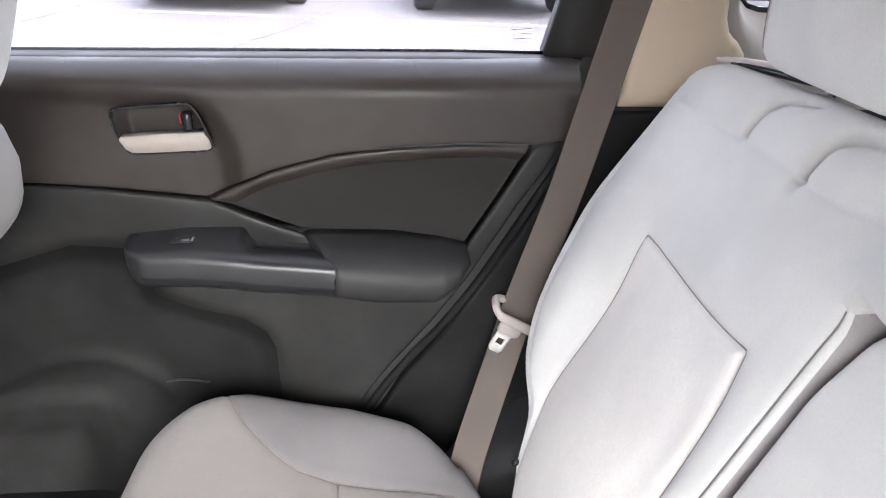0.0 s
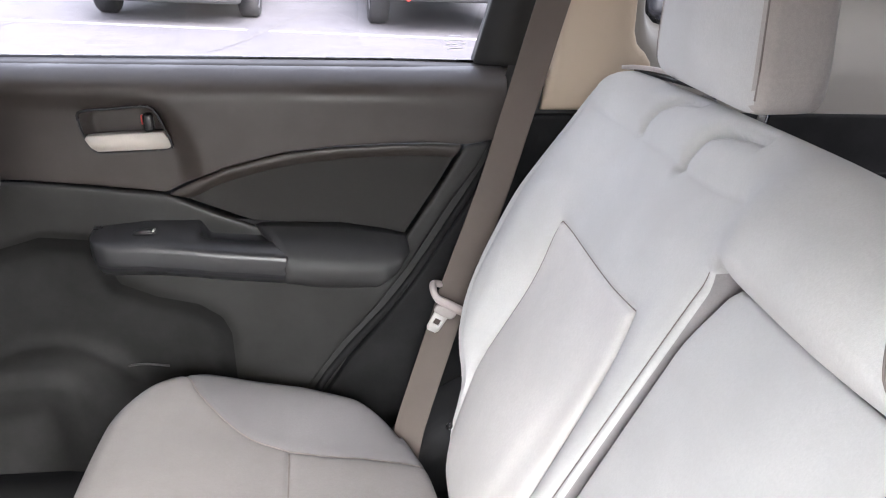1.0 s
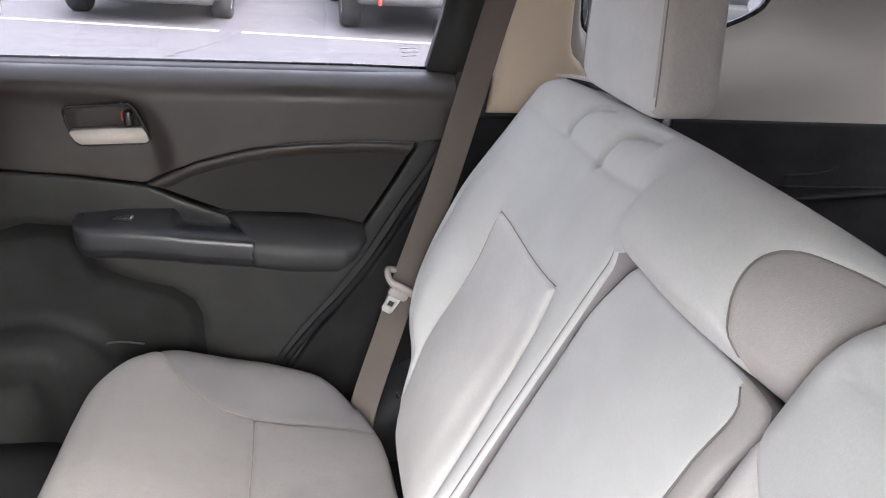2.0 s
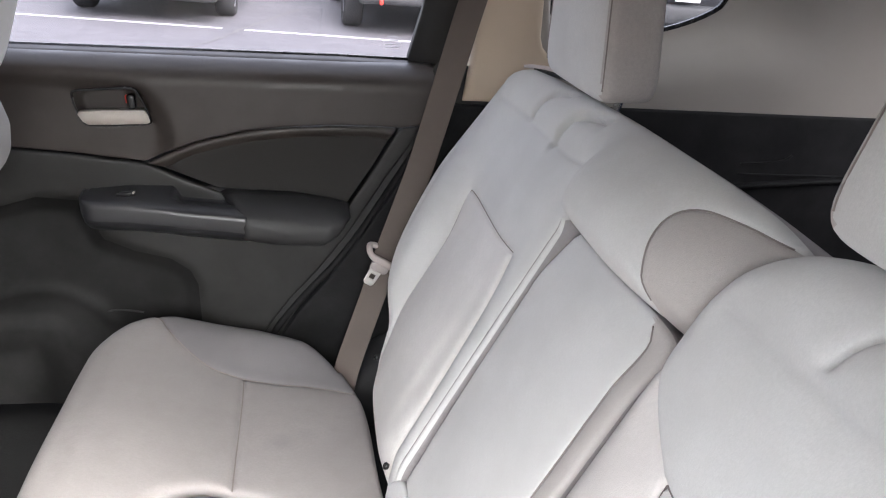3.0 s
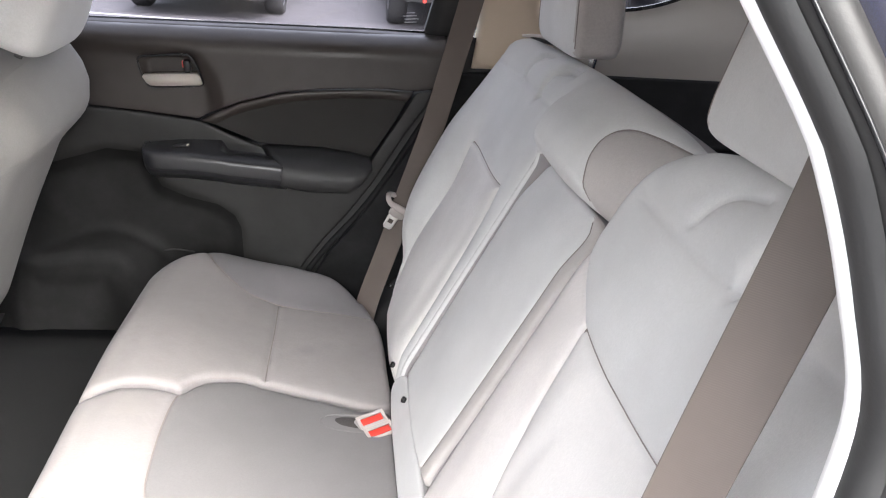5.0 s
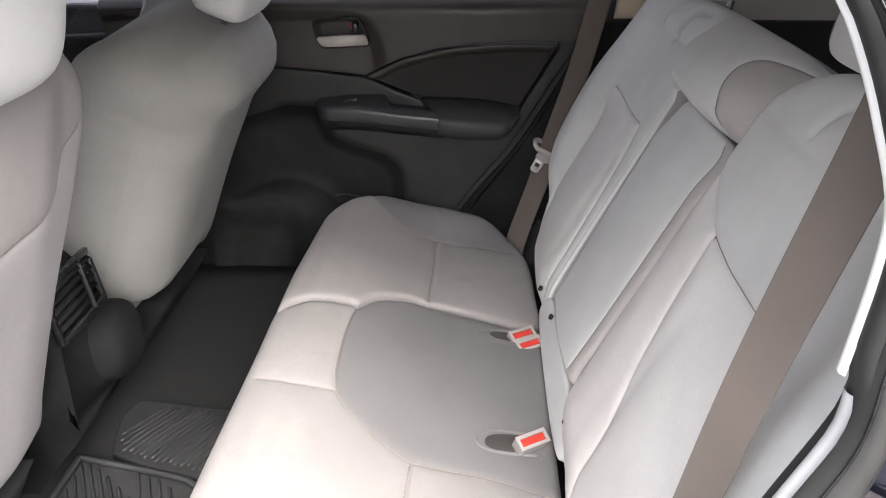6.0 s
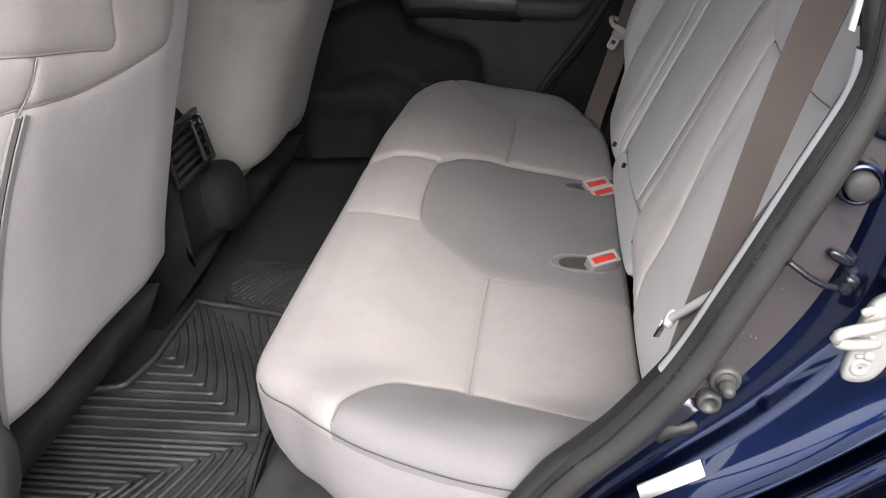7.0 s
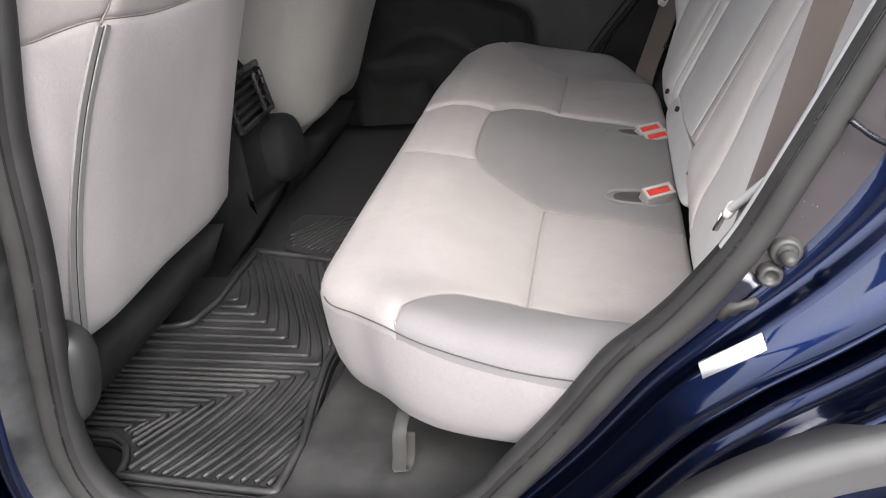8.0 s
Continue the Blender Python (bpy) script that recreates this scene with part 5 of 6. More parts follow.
for x, y, lift in ((0.024, 0.078, 0.0024), (0.024, -0.214, 0.0052)):
    def rim(dx, dy):
        return (x + dx, y + dy, float(cushion_height(np.array([x + dx]), np.array([y + dy]))[0]) + lift)
    lip = tube([rim(0.05, 0.020), rim(0.02, 0.024), rim(-0.015, 0.022), rim(-0.034, 0.008), rim(-0.034, -0.010), rim(-0.015, -0.022), rim(0.02, -0.024), rim(0.05, -0.022)], 0.0028, 8, 0.005)
    slot = thing("buckle_slot", "grey cloth pocket round the belt buckle", "buckle slot", "buckle slots", at=(x, y, 0.58))
    part("pocket_lip", lip, SEAT_CENTRE, slot)
    part("pocket_floor", pad((x + 0.008, y, rim(0, 0)[2] - 0.007), (0.078, 0.040, 0.018), 2.6, (0, 8, 0), rows=10), POCKET_SHADE, slot, "pocket floor, darkened for the shade of its depth")

# ---- backrests ----
UP = Vector((0.521, 0, 0.854))
OUT = Vector((-0.854, 0, 0.521))
FOOT = Vector((0.12, 0, 0.645))


def on_back(u, v, h):
    p = FOOT + UP * v + OUT * h
    return (p.x, u, p.z)


def back_height(sign):
    """Height of the backrest skin over its plane; sign is +1 for the far part, -1 for the near one."""
    def f(u, v):
        c = (u - MID) * sign
        h = 0.012 * np.exp(-(((v - 0.12) / 0.18) ** 2)) * step_in(c, 0.24, 0.32)
        h = h + 0.030 * step_in(c, 0.50, 0.62) * step_in(v, 0.0, 0.12) * (1 - 0.6 * step_in(v, 0.30, 0.50))
        h = h - 0.010 * rounded_mask(u, v, MID + sign * 0.41, 0.15, 0.16, 0.20, 4, 0.3)
        h = h - 0.010 * step_in(v, 0.50, 0.58)
        h = h - 0.02 * (1 - step_in(v, -0.07, 0.02))
        if sign > 0:
            head = (1 - step_in(u, 0.10, 0.20)) * step_in(v, 0.40, 0.45)
            h = h + 0.042 * head * (1 - 0.75 * step_in(v, 0.47, 0.575))
            roll = np.clip((0.02 - u) / 0.19, 0, 1)
            h = h - 0.12 * (1 - np.sqrt(np.maximum(1 - roll * roll, 0))) * step_in(v, 0.38, 0.44)
        return h
    return f


far_back = thing("folding_rear_seat", "light grey cloth rear backrest with raised centre head section", "car seat", at=(0.2, 0.3, 0.6))
FAR_BACK = [(0.158, -0.045), (0.185, -0.056), (0.30, -0.060), (0.42, -0.045), (0.470, 0.0), (0.508, 0.06), (0.556, 0.12), (0.606, 0.20), (0.639, 0.30), (0.650, 0.40), (0.648, 0.48), (0.630, 0.530), (0.595, 0.550), (0.54, 0.556), (0.46, 0.560), (0.38, 0.563), (0.28, 0.566), (0.19, 0.568), (0.10, 0.568),
            (-0.05, 0.567), (-0.125, 0.560), (-0.165, 0.535), (-0.172, 0.48), (-0.158, 0.432), (-0.10, 0.428), (0.0, 0.427), (0.09, 0.430), (0.150, 0.433), (0.160, 0.426), (0.160, 0.426), (0.160, 0.36), (0.160, 0.15)]
FAR_INSERT = [(0.497, 0.336), (0.497, 0.336), (0.42, 0.332), (0.32, 0.330), (0.238, 0.335), (0.238, 0.335), (0.222, 0.277), (0.212, 0.178), (0.205, 0.06), (0.200, -0.09), (0.200, -0.09), (0.40, -0.09), (0.40, -0.09), (0.45, 0.0), (0.480, 0.075), (0.486, 0.12), (0.486, 0.19), (0.489, 0.25)]
GUSSET = [(-0.110, 0.41), (-0.094, 0.436), (-0.080, 0.452), (-0.066, 0.478), (-0.058, 0.504), (-0.060, 0.522), (-0.074, 0.534), (-0.10, 0.541), (-0.13, 0.546), (-0.22, 0.555), (-0.24, 0.40), (-0.12, 0.38)]
p = soft_panel(FAR_BACK, back_height(1), on_back, 0.009, 0.022, ((0.03, 0.0), (0.08, 0.004), (0.10, 0.02)),
               [("insert", FAR_INSERT, 0.005, 0.003), ("gusset", GUSSET, 0.003, 0.003)],
               [([(0.625, 0.50), (0.628, 0.40), (0.612, 0.30), (0.580, 0.20), (0.534, 0.12), (0.49, 0.06)], 0.0015, 0.004), ([(0.168, 0.42), (0.1705, 0.36), (0.1705, 0.15), (0.169, 0.0), (0.168, -0.045)], 0.0025, 0.0022), ([(0.60, 0.484), (0.529, 0.484), (0.457, 0.486), (0.322, 0.484), (0.25, 0.485), (0.19, 0.492)], 0.0015, 0.004),
                ([(0.455, 0.490), (0.452, 0.514), (0.443, 0.532), (0.418, 0.546), (0.382, 0.554)], 0.012, 0.005),
                ([(0.326, 0.484), (0.323, 0.503), (0.318, 0.523), (0.304, 0.537), (0.269, 0.545), (0.232, 0.550)], 0.022, 0.0055)], 0.010, 0.04,
               edge_at=lambda u, v: np.where((u < 0.19) & (v < 0.425), 0.005, 0.022))
part("backrest", p["base"], SEAT_SMOOTH, far_back)
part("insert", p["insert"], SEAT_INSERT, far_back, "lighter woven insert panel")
part("head_gusset", p["gusset"], SEAT_BEIGE, far_back, "beige knitted end of the head section")
part("backrest_side", p["skirt"], SEAT_SIDE, far_back)
stitches(p, far_back)
armrest = thing("fold_down_armrest", "light grey cloth armrest folded up into the bench back", "armrest", at=(0.25, 0.0, 0.65))
ARM = [(0.122, 0.010), (0.134, 0.018), (0.136, 0.05), (0.143, 0.14), (0.148, 0.30), (0.149, 0.395), (0.146, 0.414), (0.136, 0.424), (0.05, 0.425), (-0.05, 0.424), (-0.118, 0.422), (-0.138, 0.410), (-0.143, 0.37), (-0.143, 0.14), (-0.140, 0.04), (-0.126, 0.010)]
p = soft_panel(ARM, lambda u, v: -0.003 + 0.006 * np.exp(-(((u + 0.005) / 0.10) ** 2)) - 0.012 * step_in(v, 0.34, 0.42), on_back, 0.012, 0.007, ((0.04, 0.0), (0.07, 0.005)),
               [("edge", [(-0.080, 0.45), (-0.095, 0.416), (-0.108, 0.402), (-0.114, 0.375), (-0.115, 0.30), (-0.114, 0.10), (-0.110, 0.0), (-0.110, -0.05), (-0.110, -0.05), (-0.25, -0.05), (-0.25, 0.45)], 0.0022, 0.002)], (), 0.003, 0.03)
part("armrest_face", p["base"], SEAT_SMOOTH, armrest)
part("armrest_edge", p["edge"], SEAT_BEIGE, armrest, "beige piped edge")
part("armrest_side", p["skirt"], SEAT_SIDE, armrest)
stitches(p, armrest)
flap = thing("hinge_cover", "grey cloth flap with black snaps at the foot of the backrest", "seat flap", at=(0.1, -0.07, 0.6))
p = soft_panel([(0.152, -0.045), (0.150, 0.0), (0.06, 0.004), (-0.09, 0.004), (-0.150, 0.004), (-0.20, 0.006), (-0.240, -0.006), (-0.255, -0.045), (-0.10, -0.054)], lambda u, v: -0.004 + 0 * u, on_back, 0.012, 0.005, ((0.02, 0.0),))
part("flap_cloth", joined(p["base"], p["skirt"]), SEAT_SMOOTH, flap)
for u, v in ((0.080, -0.004), (0.180, -0.006), (-0.214, -0.008), (0.442, 0.018)):
    c = on_back(u, v, 0.0 if u < 0.16 else 0.012)
    part("snap", lathe([(0.0045, -0.004), (0.0055, 0.0), (0.0045, 0.002), (0.001, 0.0015)], 14, Matrix.Translation(c) @ OUT.to_track_quat("Z", "Y").to_matrix().to_4x4()), GLOSS_BLACK, flap, "small black snap")

near_back = thing("folding_rear_seat", "light grey cloth rear backrest beside the open door", "car seat", at=(0.2, -0.4, 0.6))
NEAR_BACK = [(-0.160, 0.0), (-0.150, 0.10), (-0.146, 0.30), (-0.144, 0.42), (-0.146, 0.48), (-0.168, 0.528), (-0.21, 0.562), (-0.29, 0.582), (-0.42, 0.588), (-0.55, 0.580), (-0.64, 0.560), (-0.695, 0.50), (-0.732, 0.40), (-0.744, 0.28), (-0.740, 0.18), (-0.722, 0.06), (-0.68, -0.02), (-0.56, -0.06), (-0.42, -0.072), (-0.30, -0.062), (-0.21, -0.05)]
NEAR_INSERT = [(-0.252, 0.339), (-0.252, 0.339), (-0.30, 0.334), (-0.40, 0.331), (-0.47, 0.332), (-0.523, 0.336), (-0.523, 0.336), (-0.530, 0.27), (-0.545, 0.20), (-0.558, 0.14), (-0.57, 0.04), (-0.56, -0.09), (-0.56, -0.09), (-0.36, -0.09), (-0.36, -0.09), (-0.338, 0.0), (-0.322, 0.08), (-0.288, 0.17), (-0.266, 0.25)]
NEAR_STRIP = [(-0.10, 0.425), (-0.10, 0.425), (-0.150, 0.402), (-0.194, 0.370), (-0.252, 0.340), (-0.252, 0.340), (-0.266, 0.25), (-0.288, 0.17), (-0.322, 0.08), (-0.338, 0.0), (-0.36, -0.09), (-0.36, -0.09), (-0.05, -0.09), (-0.05, -0.09)]
p = soft_panel(NEAR_BACK, back_height(-1), on_back, 0.010, 0.028, ((0.02, 0.0), (0.08, 0.004), (0.10, 0.02)), [("strip", NEAR_STRIP, 0.0015, 0.0025), ("insert", NEAR_INSERT, 0.005, 0.003)],
               [([(-0.20, 0.485), (-0.25, 0.483), (-0.35, 0.481), (-0.45, 0.482), (-0.55, 0.484), (-0.66, 0.49)], 0.0015, 0.005),
                ([(-0.308, 0.500), (-0.312, 0.516), (-0.320, 0.532), (-0.338, 0.546), (-0.375, 0.556)], 0.0062, 0.004),
                ([(-0.424, 0.480), (-0.425, 0.495), (-0.429, 0.513), (-0.436, 0.532), (-0.455, 0.546), (-0.50, 0.557), (-0.55, 0.562)], 0.018, 0.005)], 0.012, 0.045)
part("backrest", p["base"], SEAT_SMOOTH, near_back)
part("inner_strip", p["strip"], SEAT_STRIP, near_back, "pinkish woven strip beside the armrest")
part("insert", p["insert"], SEAT_INSERT, near_back, "lighter woven insert panel")
part("backrest_side", p["skirt"], SEAT_SIDE, near_back)
stitches(p, near_back)


def without(bm, test):
    """A copy of the mesh, with only those faces whose normal passes the test."""
    out = bm.copy()
    out.normal_update()
    bmesh.ops.delete(out, geom=[f for f in out.faces if not test(f.normal)], context="FACES")
    return out


def headrest(x, y, z, lean_deg, size, label):
    h = thing("headrest", label, "headrest", "rear headrests", at=(0.45, y, 1.12))
    lean = pose(x, y, z, 0, lean_deg, 0)
    hx, hy, hz = (c / 2 for c in size)
    blk = pad((0, 0, 0), size, 8.0, (0, 0, 0), (0.06, 0.14), 40)
    blk.normal_update()
    part("cushion", moved(without(blk, lambda n: abs(n.y) < 0.20), lean), SEAT_SMOOTH, h)
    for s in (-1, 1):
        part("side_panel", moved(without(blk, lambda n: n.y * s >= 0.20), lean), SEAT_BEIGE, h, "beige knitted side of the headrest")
        line = []
        for q in np.linspace(-0.94, 0.9, 12):
            r = (2 + abs(q) ** 8.0) ** (1 / 8.0)
            k = (q / r + 1) / 2
            line.append((-hx / r * (1 - 0.06 * k), s * hy / r * (1 - 0.14 * k), hz * q / r))
        part("side_seam", moved(tube(line, 0.0011, 6, 0.01), lean), THREAD, h)
        foot = lean @ Vector((0.012, s * 0.061, -hz - 0.024))
        part("post", tube([tuple(foot + Vector((-0.016, 0, -0.04))), tuple(foot), tuple(foot + Vector((0.010, 0, 0.05)))], 0.0062, 12, 0.02), CHROME, h, "chromed steel post")
        part("post_sleeve", lathe([(0.012, 0.0), (0.013, 0.008), (0.009, 0.012)], 16, Matrix.Translation(foot - Vector((0.006, 0, 0.006))) @ pose(0, 0, 0, 0, 19, 0)), BUCKLE, h)
    blk.free()
    return h


headrest(0.452, 0.382, 1.240, 3, (0.082, 0.285, 0.235), "light grey cloth headrest on chrome posts, slightly raised")
headrest(0.472, -0.350, 1.243, 17, (0.062, 0.272, 0.235), "light grey cloth headrest over the near backrest")
# release bezel and wire loop on top of the far backrest
rel = thing("seat_release", "grey plastic seat release on the backrest top", "seat release", at=(0.42, 0.55, 1.11))
part("release_bezel", sweep(smooth_line([(0.402, 0.60, 1.114), (0.425, 0.60, 1.110), (0.440, 0.56, 1.114), (0.452, 0.50, 1.118), (0.455, 0.44, 1.120), (0.440, 0.44, 1.123), (0.427, 0.50, 1.124), (0.412, 0.56, 1.120)], 0.008, True), [(-0.003, -0.002), (-0.003, 0.003), (0.003, 0.003), (0.003, -0.002)], (0, 0, 1), True), RING, rel)
part("release_slot", loft_rings([[(0.414, 0.592, z), (0.430, 0.58, z - 0.002), (0.446, 0.50, z + 0.002), (0.448, 0.45, z + 0.004), (0.440, 0.45, z + 0.005), (0.428, 0.51, z + 0.004), (0.414, 0.57, z + 0.002)] for z in (1.108, 1.1145)], True), GLOSS_BLACK, rel, "dark slot of the release")
part("release_lever", moved(box((-0.006, -0.012, -0.004), (0.006, 0.012, 0.006), 0.002), pose(0.448, 0.435, 1.118, 0, 0, 20)), BUCKLE, rel)

# ---- front seats ----
def front_seat(name, y, low, lean, half, label, tip_z, panel, bulge, head, fall):
    """The back of a front seat. y: its middle; low: x of the foot of its back; lean: metres backwards for each metre up."""
    s = thing(name, label, "car seat", "front seats", at=(low, y, 0.5))
    k = 1 / math.hypot(1, lean)
    upv, outv, foot = Vector((lean * k, 0, k)), Vector((k, 0, -lean * k)), Vector((low, y, tip_z))

    def on_seat(u, v, h):
        q = foot + upv * v + outv * h
        return (q.x, y + u, q.z)

    def hgt(u, v):
        a = np.minimum(np.abs(u) / half, 1.12)
        side = step_in(a, 0.45, 1.0) * (1.0 if panel else np.where(u < 0, 0.55, 1.0))
        h = -fall * side * (0.35 + 0.65 * step_in(v, 0.25, 0.55)) + 0.010 * np.exp(-(((v - 0.40) / 0.12) ** 2))
        return h + bulge * step_in(v, 0.37, 0.47)
    w = half
    if panel:         # broad shoulders on the side of the tunnel
        loop = [(-w * 0.80, 0.005), (-w * 0.5, -0.012), (0, -0.01), (w * 0.5, -0.018), (w * 0.90, -0.020), (w * 0.945, 0.0), (w * 0.945, 0.03), (w * 0.93, 0.07), (w * 0.965, 0.18), (w * 1.0, 0.28), (w * 1.13, 0.38), (w * 1.24, 0.44), (w * 1.26, 0.49), (w * 1.18, 0.53), (w * 1.0, 0.562), (w * 0.7, 0.580), (w * 0.35, 0.584), (0, 0.582), (-w * 0.5, 0.580), (-w * 0.85, 0.568), (-w * 1.0, 0.540),
                (-w * 1.03, 0.47), (-w * 1.0, 0.36), (-w * 0.95, 0.25), (-w * 0.92, 0.10)]
    else:             # an egg-shaped shell over a wider foot
        loop = [(-w * 0.80, 0.005), (-w * 0.5, -0.012), (0, -0.01), (w * 0.30, -0.004), (w * 0.36, -0.004), (w * 0.5, -0.030), (w * 0.86, -0.022), (w * 0.915, 0.14), (w * 0.935, 0.28), (w * 0.97, 0.42), (w * 1.03, 0.49), (w * 1.0, 0.540), (w * 0.85, 0.562), (w * 0.6, 0.555), (w * 0.3, 0.541), (0.0, 0.531), (-w * 0.3, 0.524), (-w * 0.62, 0.505), (-w * 0.86, 0.466), (-w * 0.91, 0.43), (-w * 0.91, 0.40),
                (-w * 0.90, 0.372), (-w * 0.90, 0.372), (-w * 1.0, 0.35), (-w * 1.0, 0.28), (-w * 0.97, 0.10)]
    yoke = [(-w * 1.2, 0.42), (-0.17, 0.406), (-0.07, 0.392), (0.02, 0.387), (0.10, 0.387), (0.19, 0.392), (0.25, 0.425), (w * 1.2, 0.48), (w * 1.2, 0.70), (-w * 1.2, 0.70)]
    seams = [([(-0.140, 0.452), (-0.153, 0.424), (-0.171, 0.400)], 0.0022, 0.003)] if panel else [([(-w * 0.90, 0.372), (-w * 0.78, 0.378), (-w * 0.6, 0.402)], 0.0015, 0.004)]
    if panel:
        seams.append(([(-0.26, 0.470), (-0.15, 0.455), (-0.06, 0.437), (0.012, 0.424), (0.014, 0.46), (0.005, 0.506), (-0.03, 0.540), (-0.10, 0.556)], 0.0030, 0.004))
    q = soft_panel(loop, hgt, on_seat, 0.014, 0.042 if panel else 0.075, ((0.03, 0.0), (0.075, -0.012), (0.12, 0.0), (0.15, 0.03)), [("yoke", yoke, 0.003, 0.004)] if panel else [], seams, 0.004, 0.05)
    part("back_panel", q["base"], SEAT_SIDE if panel else SEAT_SIDE_SHADED, s, "plain grey cloth seat back")
    stitches(q, s)
    if "yoke" in q:
        part("shoulder_panel", q["yoke"], SEAT, s)
    part("side_wall", q["skirt"], SEAT_SMOOTH if panel else SEAT_SIDE_SHADED, s)
    c = on_seat(-0.022 if panel else 0.0, head, 0.0 - bulge * 1.6)
    part("headrest", pad(c, (0.115, 0.250 if panel else 0.285, 0.19), 4.2, (0, math.degrees(math.atan(lean)), 0), (0.1, 0.22), 26), SEAT_SMOOTH, s)
    for sg in (-1, 1):
        a, b = on_seat(sg * 0.06, 0.55, -0.04), on_seat(sg * 0.06, head, -0.03)
        part("headrest_post", tube([a, [(i + j) / 2 for i, j in zip(a, b)], b], 0.006, 10, 0.02), CHROME, s)
    cush = pad((low - 0.34, y, tip_z + 0.045), (0.54, half * 2.0, 0.16), 4.5, (0, 8, 0), (0, 0.05), 26)
    part("seat_cushion", cush, SEAT, s)
    if panel:
        part("recliner_cover", pad((low - 0.002, y - half + 0.02, tip_z + 0.01), (0.09, 0.06, 0.14), 2.8, (0, 20, 0), rows=16), SILL, s, "black plastic recliner cover")
    part("seat_frame", loft_rings([[(low - 0.50, y + e, tip_z - 0.14), (low - 0.13, y + e, tip_z - 0.15), (low - 0.07, y + e, tip_z - 0.11), (low - 0.02, y + e, tip_z - 0.03), (low - 0.50, y + e, tip_z - 0.03)] for e in (-half * 0.80, -half * 0.78, half * 0.74, half * 0.76)], True), CARGO, s)
    for sg in (-1, 1):
        part("seat_rail", box((low - 0.55, y + sg * half * 0.55 - 0.018, floor_z(low) - 0.004), (low - 0.24, y + sg * half * 0.55 + 0.018, tip_z - 0.13), 0.006), STEEL_DARK, s)
    return s, on_seat


drv, on_drv = front_seat("front_seat", -0.470, -0.630, 0.37, 0.285, "light grey cloth front seat seen from behind with a zipped cover", 0.668, True, 0.0, 0.678, 0.045)
front_seat("front_seat", 0.368, -0.632, 0.47, 0.245, "light grey cloth front passenger seat seen from behind", 0.630, False, 0.030, 0.655, 0.10)
# zip down the near side of the front seat's cover
zl = smooth_line([(-0.172, 0.401), (-0.187, 0.362), (-0.204, 0.30), (-0.215, 0.221), (-0.220, 0.153), (-0.220, 0.083), (-0.216, 0.012)], 0.02)


def drv_skin(u, v, lift):
    a = np.array(abs(u) / 0.285)
    h = -0.045 * float(step_in(a, 0.45, 1.0)) * (0.35 + 0.65 * float(step_in(np.array(v), 0.25, 0.55))) + 0.010 * math.exp(-(((v - 0.40) / 0.12) ** 2)) + 0.004
    return on_drv(u, v, h + lift)


for off in (-0.0058, 0.0058):
    part("zip_tape", sweep(np.array([drv_skin(u + off, v, 0.0004) for u, v in zl]), [(-0.0024, -0.0052), (0.0004, -0.0052), (0.0006, -0.0048), (0.0006, 0.0048), (0.0004, 0.0052), (-0.0024, 0.0052)], (0, 1, 0)), ZIP, drv, smooth=False)
part("zip_teeth", tube([drv_skin(u, v, 0.0) for u, v in zl], 0.0007, 6, 0.01), CARGO, drv)

# ---- between and under the front seats ----
console = thing("centre_console", "black centre console with rear air vents between the front seats", "console", at=(-0.75, -0.03, 0.5))
part("console_body", loft_rings([[(x, y0, z0), (x, y1, z0), (x, y1, z1 - 0.09), (x, y1 - 0.015, z1 - 0.045), (x, y1 - 0.045, z1 - 0.010), (x, y1 - 0.08, z1), (x, y0 + 0.06, z1), (x, y0 + 0.02, z1 - 0.03)] for x, y0, y1, z0, z1 in
                                  ((-0.655, -0.14, 0.02, 0.62, 0.735), (-0.645, -0.14, 0.03, 0.60, 0.78), (-0.650, -0.14, 0.035, 0.585, 0.845), (-0.66, -0.14, 0.035, 0.57, 0.868), (-0.70, -0.14, 0.04, 0.53, 0.885), (-0.77, -0.14, 0.04, 0.45, 0.885), (-1.30, -0.14, 0.05, 0.45, 0.87))], True), CONSOLE, console)
vent = part("vent_frame", joined(*[moved(b, pose(-0.640, -0.05, 0.800, 0, -6, 0)) for b in (box((-0.006, -0.080, 0.036), (0.006, 0.074, 0.048), 0.003), box((-0.006, -0.080, -0.052), (0.006, 0.074, -0.040), 0.003), box((-0.006, -0.084, -0.05), (0.006, -0.074, 0.046), 0.003), box((-0.006, 0.066, -0.05), (0.006, 0.076, 0.030), 0.003))]), GLOSS_BLACK, console)
for k in range(5):
    part("vent_slat", moved(box((-0.005, -0.074, -0.0012), (0.005, 0.066, 0.0012)), pose(-0.639, -0.050, 0.770 + 0.016 * k, 0, 30, 0)), CARGO, vent)
part("vent_divider", moved(box((-0.004, -0.002, -0.042), (0.004, 0.002, 0.038), 0.001, 1), pose(-0.634, -0.02, 0.800, 0, -6, 0)), SILL, vent)
part("cup_shell", pad((-0.655, 0.035, 0.665), (0.10, 0.13, 0.13), 3.0, rows=20), CONSOLE, console)
structure("floor_tunnel", pad((-0.62, 0.0, 0.435), (0.70, 0.22, 0.075), 3.0, rows=16), CARPET, "black carpeted hump in the middle of the floor", "carpet", True)
dash = box((-1.75, -0.72, 0.55), (-1.35, 0.66, 1.08), 0.08, 3)
structure("dashboard", dash, DOOR_DARK, "dark dashboard at the front of the cabin", "dashboard", True)
